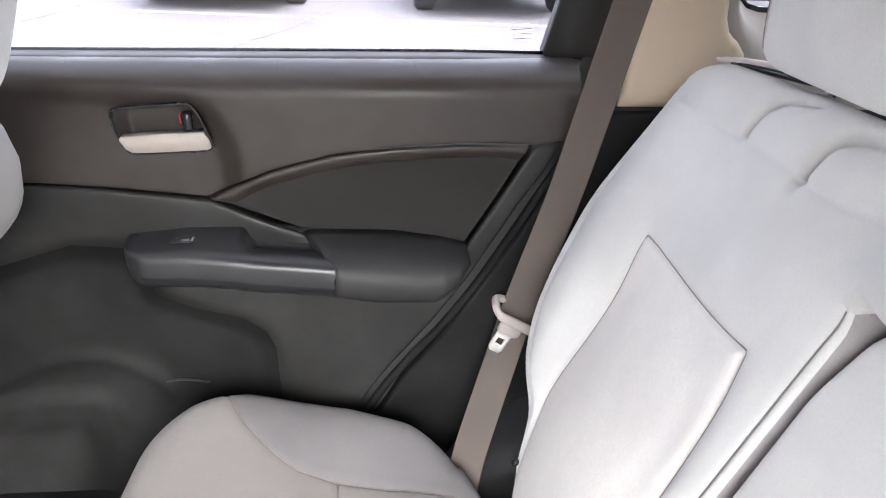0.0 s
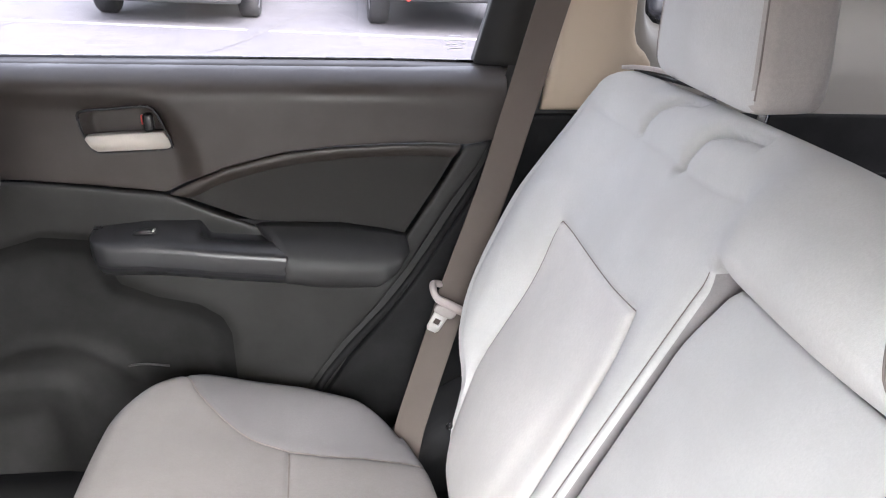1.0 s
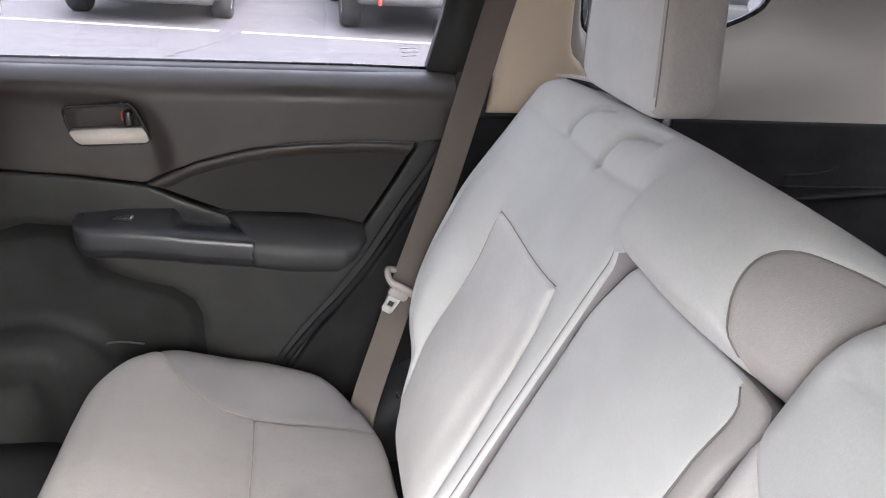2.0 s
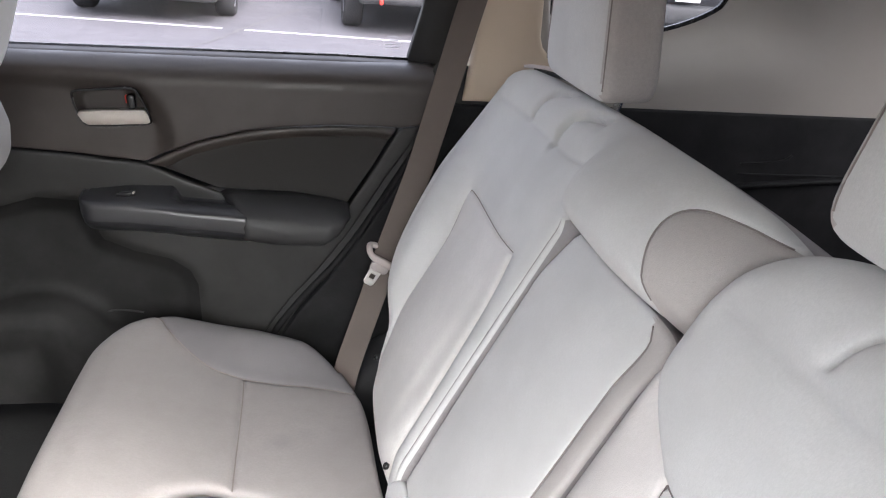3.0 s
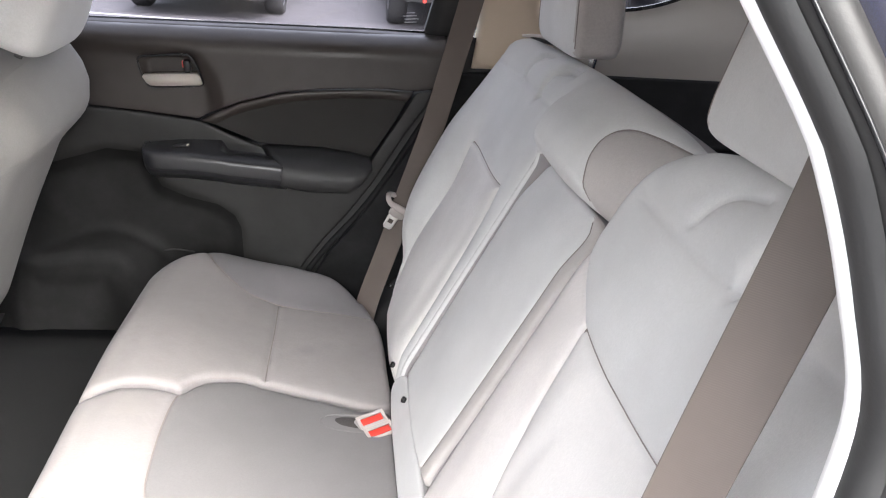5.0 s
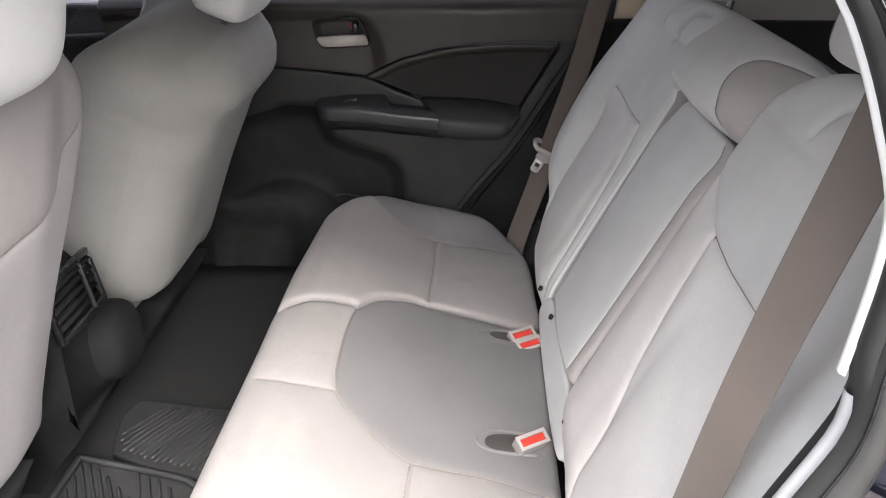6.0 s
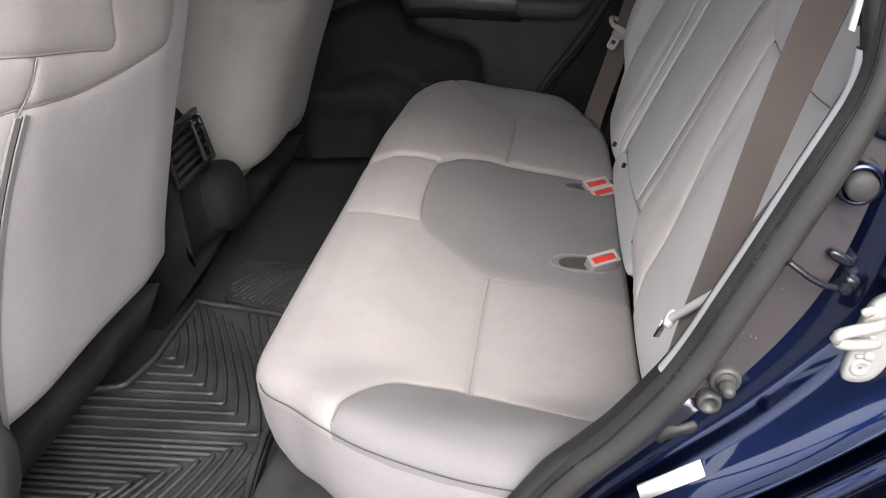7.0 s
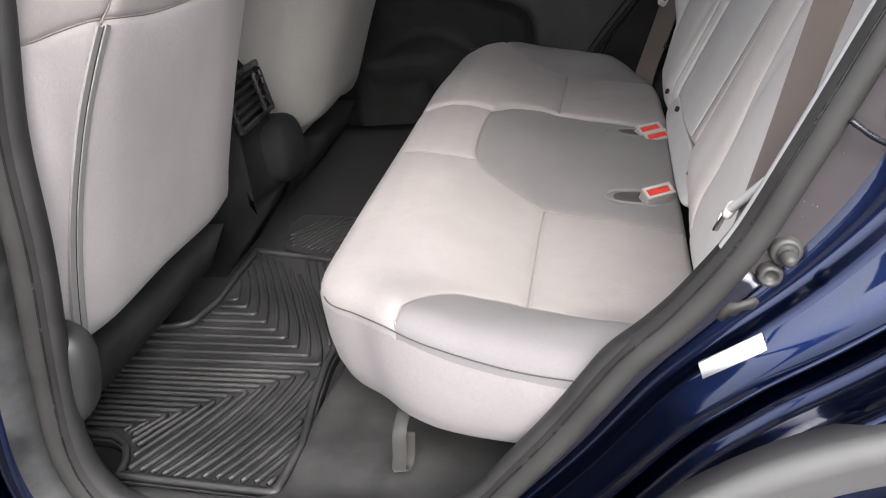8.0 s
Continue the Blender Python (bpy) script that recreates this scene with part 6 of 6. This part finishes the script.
fp = soft_panel([(-1.50, 1.16), (-0.95, 1.145), (-0.70, 1.130), (-0.685, 0.80), (-0.70, 0.50), (-1.5, 0.48)], lambda u, v: 0.03 * np.exp(-(((v - 0.86) / 0.05) ** 2)) - 0.02 * step_in(v, 1.08, 1.12), lambda u, v, h: (u, 0.752 - h, v), 0.025, 0.012, ((0.03, 0.0),), sharp=True)
fdoor = thing("front_door_trim", "dark trim of the closed front passenger door", "car door", at=(-1.1, 0.76, 0.6))
part("door_panel", joined(fp["base"], fp["skirt"]), DOOR_DARK, fdoor)
part("sill_strip", tube([(-1.5, 0.742, 1.085), (-0.95, 0.742, 1.078), (-0.70, 0.742, 1.070)], 0.006, 8, 0.03), SILL, fdoor)
bp = loft_rings([[(x0, 0.75 - t, z), (x1, 0.75 - t, z), (x1, 0.80 - t, z), (x0, 0.80 - t, z)] for z, x0, x1, t in ((0.45, -0.80, -0.66, 0), (0.80, -0.78, -0.66, 0), (1.10, -0.735, -0.685, 0), (1.30, -0.69, -0.62, 0.04), (1.48, -0.63, -0.55, 0.08))], True)
structure("trim_b_pillar", bp, PALE, "pale plastic trim of the far middle pillar", "pillar trim")

# ---- floor: mats, sill, strap ----
mat = thing("floor_mat", "black ribbed rubber floor mat with a raised rim, dusty", "floor mat", at=(-0.6, -0.4, 0.48))
MAT = [(-0.657, -0.704), (-0.54, -0.712), (-0.421, -0.720), (-0.417, -0.62), (-0.432, -0.52), (-0.440, -0.44), (-0.438, -0.30), (-0.445, -0.16), (-0.50, -0.11), (-0.567, -0.092), (-0.713, -0.060), (-0.714, -0.16), (-0.712, -0.256), (-0.728, -0.330), (-0.79, -0.345), (-0.803, -0.375), (-0.806, -0.545), (-0.800, -0.61), (-0.755, -0.625), (-0.705, -0.628), (-0.678, -0.643), (-0.662, -0.672)]
q = soft_panel(MAT, lambda u, v: floor_z(u) + 0.018 + 0 * u, lambda u, v, h: (u, v, h), 0.02, 0.003, ((0.014, 0.0),), sharp=True)
part("mat_sheet", joined(q["base"], q["skirt"]), MAT_RUBBER, mat)
rimline = even_line(MAT, 0.012, True)
rin = normals_of(rimline, True) * (1 if np.sum(rimline[:, 0] * np.roll(rimline[:, 1], -1) - np.roll(rimline[:, 0], -1) * rimline[:, 1]) > 0 else -1)
rl = rimline + rin * 0.006
part("mat_rim", sweep(np.array([(x, y, floor_z(x) + 0.018) for x, y in rl]), [(-0.005, 0), (-0.004, 0.009), (0.004, 0.009), (0.005, 0)], (0, 0, 1), True), MAT_RUBBER, mat)
MAT_IN = even_line(MAT, 0.02, True)


def rib(points):
    line = even_line(points, 0.008)
    ok = inside(line, MAT_IN) & (line_distance(line, MAT_IN, True) > 0.014)
    out, run = [], []
    for p, g in zip([*line, line[-1]], [*ok, False]):
        if g:
            run.append(p)
        if not g and run:
            if len(run) > 2:
                out.append(sweep(np.array([(x, y, floor_z(x) + 0.0175) for x, y in run]), [(-0.0036, 0), (-0.0020, 0.0065), (0.0020, 0.0065), (0.0036, 0)], (0, 0, 1)))
            run = []
    return out


ribs = []
for k in range(-1, 19):                      # ribs that bend back towards the door
    a = np.array((-0.685 + 0.0198 * k, -0.600 + 0.0126 * k))
    e = np.array((-0.654 + 0.0191 * (k - 6), -0.700))
    bow = 0.018 * min(1.0, max(0.0, (k - 5) / 6))
    arm1 = [(-0.83, a[1] + 0.004)] if k < 12 else []
    ribs += rib([*arm1, *[a + (e - a) * f + np.array((4 * bow * f * (1 - f), 0)) for f in (0, 0.2, 0.4, 0.6, 0.8, 1.0, 1.15)]])
for k in range(-1, 9):                       # ribs that bend in under the seat
    b = np.array((-0.672 + 0.0270 * k, -0.253 - 0.0235 * k))
    ribs += rib([(-0.83, b[1] + 0.006), b, b + np.array((-0.012, 0.04)), b + np.array((-0.028, 0.08)), b + np.array((-0.076, 0.179)), b + np.array((-0.13, 0.28))])
for k in range(9, 13):
    b = np.array((-0.672 + 0.0270 * k, -0.253 - 0.0235 * k))
    ribs += rib([b + np.array((-0.012, 0.04)), b + np.array((-0.028, 0.08)), b + np.array((-0.076, 0.179)), b + np.array((-0.13, 0.28)), b + np.array((-0.18, 0.40))])
for bm in ribs:
    part("rib", bm, MAT_RUBBER, mat)
far_mat = thing("floor_mat", "black ribbed rubber mat laid over the floor hump", "floor mat", at=(-0.55, 0.02, 0.48))
HUMP_MAT = [(-0.655, -0.052), (-0.672, 0.0), (-0.682, 0.06), (-0.668, 0.108), (-0.60, 0.098), (-0.52, 0.086), (-0.37, 0.07), (-0.37, -0.09), (-0.45, -0.125), (-0.525, -0.098), (-0.60, -0.075)]
q = soft_panel(HUMP_MAT, lambda u, v: floor_z(u) + 0.021 + 0 * u, lambda u, v, h: (u, v, h), 0.02, 0.003, ((0.014, 0.0),), sharp=True)
part("mat_sheet", joined(q["base"], q["skirt"]), MAT_RUBBER, far_mat)
hump_in = even_line(HUMP_MAT, 0.02, True)
for k in range(27):
    line = even_line([(-0.70 + 0.013 * k, -0.09), (-0.66 + 0.013 * k, 0.0), (-0.60 + 0.013 * k, 0.10)], 0.01)
    line = line[inside(line, hump_in) & (line_distance(line, hump_in, True) > 0.010)]
    if len(line) > 3:
        part("rib", sweep(np.array([(x, y, floor_z(x) + 0.0205) for x, y in line]), [(-0.0026, 0), (-0.0014, 0.0035), (0.0014, 0.0035), (0.0026, 0)], (0, 0, 1)), MAT_RUBBER, far_mat)
sill = soft_panel([(-0.62, -0.715), (-0.44, -0.722), (-0.43, -0.60), (-0.42, -0.45), (-0.38, -0.40), (-0.16, -0.45), (0.05, -0.50), (0.05, -0.77), (-0.15, -0.775), (-0.60, -0.77)], lambda u, v: floor_z(u) + 0.02 + 0.018 * step_in(-v, 0.70, 0.75), lambda u, v, h: (u, v, h), 0.02, 0.01, ((0.04, 0.0),))
structure("trim_sill", joined(sill["base"], sill["skirt"]), SILL_FLOOR, "dark grey plastic sill trim under the seat edge", "sill trim", True)
strap = thing("pull_strap", "grey woven loop strap hanging from the seat base", "strap", at=(-0.26, -0.66, 0.45))
part("strap_loop", ribbon([(-0.262, -0.640, 0.535), (-0.266, -0.664, 0.520), (-0.270, -0.672, 0.490), (-0.274, -0.674, 0.470), (-0.272, -0.664, 0.460), (-0.268, -0.650, 0.468), (-0.264, -0.640, 0.50)], (1, 0.15, 0), 0.017, 0.0022, 0.005), STRAP, strap)

# ---- the near doorway: seal, latch, sticker ----
def slim(x, z):
    """The seal's inner lip is slimmer where it runs down beside the backrest."""
    k = np.array([x, z])
    return 0.020 * float(step_in(k[0], 0.0, 0.07) * (1 - step_in(k[1], 1.02, 1.09)))


def bulb_scale(x, z):
    """The bulb is squeezed narrower where the doorway bends up round the quarter."""
    return 0.94 - 0.34 * float(step_in(np.array(z), 0.98, 1.10) * step_in(np.array(x), 0.0, 0.1))


def seal_rows(rows, squeeze=False):
    rings = []
    for n_row, y_row in rows:
        ring = []
        for (x, z), (nx, nz) in zip(LOOP, LOOP_OUT):
            k = bulb_scale(x, z) if squeeze else 1.0
            n_off, y = -0.0125 + (n_row + 0.0125) * k, -0.774 + (y_row + 0.774) * k + 0.008 * (0.94 - k) * squeeze
            n = n_off + slim(x, z) * (0.30 if squeeze else min(1.0, max(0.0, -n_off / 0.019)))
            ring.append((x + nx * n, y + tumble(z + nz * n), z + nz * n))
        rings.append(ring)
    return loft_rings(rings)


near_seal = thing("door_seal", "dark grey rubber seal with a stitched edge round the open doorway", "door seal", at=(-0.1, -0.77, 0.5))
part("seal_bulb", seal_rows([(-0.013, -0.768), (-0.011, -0.780), (-0.004, -0.789), (0.005, -0.793), (0.013, -0.788), (0.016, -0.778), (0.014, -0.768)], True), SEAL_PALE, near_seal)
part("seal_trim", seal_rows([(-0.0125, -0.774), (-0.0165, -0.772), (-0.0190, -0.764), (-0.0165, -0.750), (-0.006, -0.738), (0.004, -0.732)]), SEAL, near_seal, "cloth covered grip edge")
st = np.array([(x - nx * (0.0095 - 0.30 * slim(x, z)), -0.7745 - 0.0095 * bulb_scale(x, z) + tumble(z), z - nz * (0.0095 - 0.30 * slim(x, z))) for (x, z), (nx, nz) in zip(LOOP, LOOP_OUT)])
part("stitch_line", sweep(st, [(-0.0008, -0.0006), (-0.0008, 0.0008), (0.0008, 0.0008), (0.0008, -0.0006)], (0, -1, 0), True), GLOSS_BLACK, near_seal)
# pale pillar trim inside the near doorway, coloured white for the daylight on it
rings = []
for off, y in ((-0.0175, -0.7575), (-0.0198, -0.7555), (-0.0205, -0.753), (-0.0195, -0.749), (-0.011, -0.738), (0.004, -0.722), (0.06, -0.705), (0.20, -0.69)):
    ring = []
    for (x, z), (nx, nz) in zip(LOOP, LOOP_OUT):
        if x > 0.0 and 1.055 < z:
            ring.append((x + nx * off, y + tumble(z + nz * off), z + nz * off))
    rings.append(ring)
structure("trim_pillar_near", sheet(rings), PALE_DAYLIT, "pale plastic pillar trim beside the open door, whitened for the daylight on it", "pillar trim", True)
rings = []
for off, y in ((-0.012, -0.752), (0.003, -0.740), (0.020, -0.727), (0.05, -0.715), (0.10, -0.705), (0.30, -0.69)):
    ring = []
    for (x, z), (nx, nz) in zip(LOOP, LOOP_OUT):
        if x > -0.12 and z <= 1.06:
            ring.append((x + nx * (off + 0.66 * slim(x, z)), y, z + nz * (off + 0.66 * slim(x, z))))
    rings.append(ring)
cut = next(i for i, c in enumerate(rings[0]) if c[2] > 0.79)
structure("trim_wheelhouse_near", sheet([r[:cut + 1] for r in rings]), CARGO, "black plastic trim beside the near backrest", "side trim", True)
rings = [[(x + nx * (off + 0.66 * slim(x, z)), y, z + nz * (off + 0.66 * slim(x, z))) for (x, z), (nx, nz) in zip(LOOP, LOOP_OUT) if x > -0.12 and z <= 1.06] for off, y in
         ((-0.0140, -0.7600), (-0.0170, -0.7580), (-0.0180, -0.7545), (-0.0172, -0.750), (-0.012, -0.744), (0.003, -0.736), (0.020, -0.725), (0.05, -0.714), (0.10, -0.705), (0.30, -0.69))]
structure("trim_quarter_near", sheet([r[cut:] for r in rings]), SIDE_PALE, "pale grey lining beside the near backrest", "side trim", True)
rings = []
for off, y in ((-0.010, -0.744), (0.0, -0.735), (0.02, -0.720), (0.05, -0.702), (0.16, -0.69)):
    ring = []
    for (x, z), (nx, nz) in zip(LOOP, LOOP_OUT):
        if x < -0.40 and z > 0.60:
            ring.append((x + nx * off, y + tumble(z), z + nz * off))
    rings.append(ring)
structure("trim_b_pillar_near", sheet(rings), SILL, "dark grey plastic trim of the near middle pillar", "pillar trim", True)


rings = []
for off, y in ((0.020, -0.772), (0.024, -0.792), (0.036, -0.806), (0.055, -0.816), (0.10, -0.835), (0.16, -0.850)):
    ring = []
    for (x, z), (nx, nz) in zip(LOOP, LOOP_OUT):
        if x < -0.45 and 0.475 < z < 1.05:
            ring.append((x + nx * off, y, z + nz * off))
    rings.append(ring)
structure("trim_b_pillar_outer", sheet(rings), PILLAR_GREY, "scuffed dark grey panel on the near middle pillar", "pillar trim", True)


def jamb_at(x, z, lift=0.0):
    return Vector((x, -0.793 - lift, z))


sticker = thing("jamb_sticker", "white information sticker on the blue door jamb", "sticker", at=(0.11, -0.80, 0.71))
slab = loft_rings([[tuple(jamb_at(x, z, l)) for x, z in ((0.082, 0.688), (0.136, 0.716), (0.132, 0.732), (0.079, 0.704))] for l in (0.0055, 0.0095)], True)
part("sticker_sheet", slab, WHITE_PAPER, sticker)
bump = thing("door_bumper", "black rubber and metal stop on the blue door jamb", "door stop", at=(0.15, -0.79, 0.79))
for (x, z), r, hh in (((0.142, 0.776), 0.0105, -0.010), ((0.155, 0.796), 0.0135, -0.013)):
    part("stop_cup", lathe([(r * 1.1, hh - 0.022), (r, hh - 0.004), (r * 0.85, hh), (r * 0.55, hh - 0.001), (r * 0.45, hh - 0.004), (r * 0.2, hh - 0.005)], 24, Matrix.Translation(jamb_at(x, z)) @ pose(0, 0, 0, 90, 0, 0)), STOP_RUBBER, bump)
part("stop_peg", lathe([(0.0085, -0.01), (0.0085, 0.006), (0.0065, 0.007), (0.0065, 0.010), (0.0075, 0.011), (0.0065, 0.013), (0.0055, 0.018), (0.0035, 0.021), (0.001, 0.0215)], 20, Matrix.Translation(jamb_at(0.155, 0.796, -0.018)) @ pose(0, 0, 0, 90, 0, 0)), STOP_RUBBER, bump)
striker = thing("door_striker", "white greased zinc door striker loop on the blue jamb", "door striker", at=(0.24, -0.82, 0.85))
def striker_plate():
    """A cast plate, rounded at its ends, lying on the jamb."""
    loop = smooth_line([(0.236, 0.818), (0.241, 0.811), (0.256, 0.811), (0.268, 0.826), (0.274, 0.850), (0.274, 0.876), (0.266, 0.886), (0.254, 0.880), (0.246, 0.862), (0.240, 0.840)], 0.004, True)
    mid = loop.mean(0)
    return loft_rings([[(*(mid + (c - mid) * k), y) for c in loop] for k, y in ((1.0, 0.0), (1.0, 0.006), (0.94, 0.0085), (0.80, 0.0095))], True)


sp = striker_plate()
for v in sp.verts:
    v.co = (v.co.x, -0.796 - v.co.z, v.co.y)
bmesh.ops.recalc_face_normals(sp, faces=sp.faces[:])
part("striker_plate", sp, GREASED, striker)
part("striker_loop", tube([(0.262, -0.806, 0.865), (0.250, -0.816, 0.869), (0.236, -0.820, 0.8695), (0.227, -0.820, 0.867), (0.2245, -0.820, 0.863), (0.2275, -0.819, 0.859), (0.236, -0.816, 0.855), (0.248, -0.811, 0.851), (0.258, -0.804, 0.847)], 0.0046, 12, 0.003), GREASED, striker)
for x, z in ((0.248, 0.826), (0.264, 0.868)):
    part("striker_screw", lathe([(0.0085, -0.01), (0.0080, 0.0), (0.0062, 0.0016), (0.0045, 0.0004), (0.001, 0.0)], 18, Matrix.Translation((x, -0.8055, z)) @ pose(0, 0, 0, 90, 0, 0)), GREASED, striker)
rnd = random.Random(4)
for k in range(9):
    x, z = rnd.uniform(0.240, 0.268), rnd.uniform(0.832, 0.880)
    part("grease_lump", pad((x, -0.8055, z), (rnd.uniform(0.004, 0.010), 0.005, rnd.uniform(0.004, 0.009)), 2.2, (0, rnd.uniform(0, 90), 0), rows=6), GREASED, striker)
# the striker's dark reflection in the jamb paint, modelled as a solid hook
hook = thing("jamb_hook", "dark hook shaped after the striker's reflection in the jamb paint", "hook", at=(0.22, -0.80, 0.89))
part("hook_arm", tube([(0.243, -0.782, 0.887), (0.234, -0.788, 0.888), (0.224, -0.791, 0.891), (0.212, -0.792, 0.899), (0.203, -0.791, 0.907), (0.1965, -0.789, 0.913)], 0.0034, 10, 0.003, squash=0.75), HOOK_DARK, hook)
part("hook_base", joined(pad((0.242, -0.779, 0.888), (0.014, 0.018, 0.013), 3.2, (0, 30, 0), rows=10), pad((0.237, -0.776, 0.906), (0.024, 0.010, 0.009), 2.8, (0, 35, 0), rows=10)), HOOK_DARK, hook)
part("hook_nut", lathe([(0.0052, -0.006), (0.0052, 0.004), (0.0040, 0.006), (0.001, 0.0062)], 6, Matrix.Translation((0.236, -0.789, 0.889)) @ pose(0, 0, 0, 90, 0, 0)), HOOK_DARK, hook, smooth=False)
plug = thing("body_plug", "grey round plug in the blue jamb", "plug", at=(0.25, -0.79, 0.955))
part("plug_cap", lathe([(0.0110, -0.02), (0.0110, -0.004), (0.0092, -0.002), (0.001, -0.0015)], 28, Matrix.Translation(jamb_at(0.243, 0.968)) @ pose(0, 0, 0, 90, 0, 0)), SEAL_PALE, plug)
part("plug_ring", lathe([(0.0178, -0.02), (0.0165, -0.010), (0.0142, -0.007), (0.0122, -0.008), (0.0114, -0.011)], 28, Matrix.Translation(jamb_at(0.243, 0.968)) @ pose(0, 0, 0, 90, 0, 0)), BLUE, plug)

patch = thing("wax_patch", "torn grey patch of dried cavity wax on the jamb", "wax patch", at=(0.115, -0.775, 0.742))
part("wax_skin", loft_rings([[(x, y, z) for x, z in ((0.097, 0.736), (0.103, 0.745), (0.109, 0.750), (0.119, 0.750), (0.130, 0.754), (0.133, 0.749), (0.129, 0.743), (0.119, 0.742), (0.114, 0.737), (0.107, 0.737), (0.102, 0.731))] for y in (-0.771, -0.7785)], True), SEAL_PALE, patch)

# ---- the near rear door, swung open ----
open_door = thing("rear_door", "open rear car door with dark inner trim and blue outer skin", "car door", at=(-0.68, -0.86, 0.5))
dm = Matrix.Translation((-0.70, -0.85, 0)) @ pose(0, 0, 0, 0, 0, -80)
DOOR_SIDE = [(0.03, 0.36), (0.55, 0.36), (0.66, 0.50), (0.85, 0.74), (0.98, 1.0), (1.0, 1.10), (0.02, 1.10)]
q = soft_panel(DOOR_SIDE, lambda u, v: 0.02 * np.exp(-(((v - 0.86) / 0.06) ** 2)), lambda u, v, h: tuple(dm @ Vector((u, 0.03 + h, v))), 0.03, 0.02, ((0.03, 0.0),), sharp=True)
part("inner_trim", joined(q["base"], q["skirt"]), DOOR_DARK, open_door)
q = soft_panel(DOOR_SIDE, lambda u, v: 0 * u, lambda u, v, h: tuple(dm @ Vector((u, -0.06 - h, v))), 0.03, 0.02, ((0.05, 0.0),), sharp=True)
part("outer_skin", joined(q["base"], q["skirt"]), BLUE, open_door, "glossy blue outer skin")
part("window_frame", tube([tuple(dm @ Vector(c)) for c in ((0.02, 0, 1.10), (0.20, 0.03, 1.38), (0.40, 0.05, 1.46), (0.75, 0.05, 1.44), (0.92, 0.03, 1.32), (1.0, 0.0, 1.10))], 0.018, 8, 0.03), SEAL, open_door)

# sand grains lying in the jamb's channel and on the mat
rnd = random.Random(11)
grit = []
for i in range(34):
    k = rnd.choice([j for j, (x, z) in enumerate(LOOP) if x > 0.03 and 0.72 < z < 0.90])
    (x, z), (nx, nz) = LOOP[k], LOOP_OUT[k]
    n = 0.012 + 0.035 * rnd.random() ** 2
    e = rnd.uniform(0.0002, 0.00045)
    grit.append(box((x + nx * n - e, -0.7735 - e, z + nz * n - e), (x + nx * n + e, -0.7725 + e, z + nz * n + e)))
for i in range(34):
    x, y = rnd.uniform(-0.68, -0.45), rnd.uniform(-0.68, -0.18)
    e = rnd.uniform(0.0002, 0.0005)
    grit.append(box((x - e, y - e, floor_z(x) + 0.018), (x + e, y + e, floor_z(x) + 0.018 + 2 * e)))
tagged(mesh_object("sand_grains", joined(*grit), SEAT_SHADE), "pale sand grains in the door jamb and on the mat", "dirt", kind="stuff")
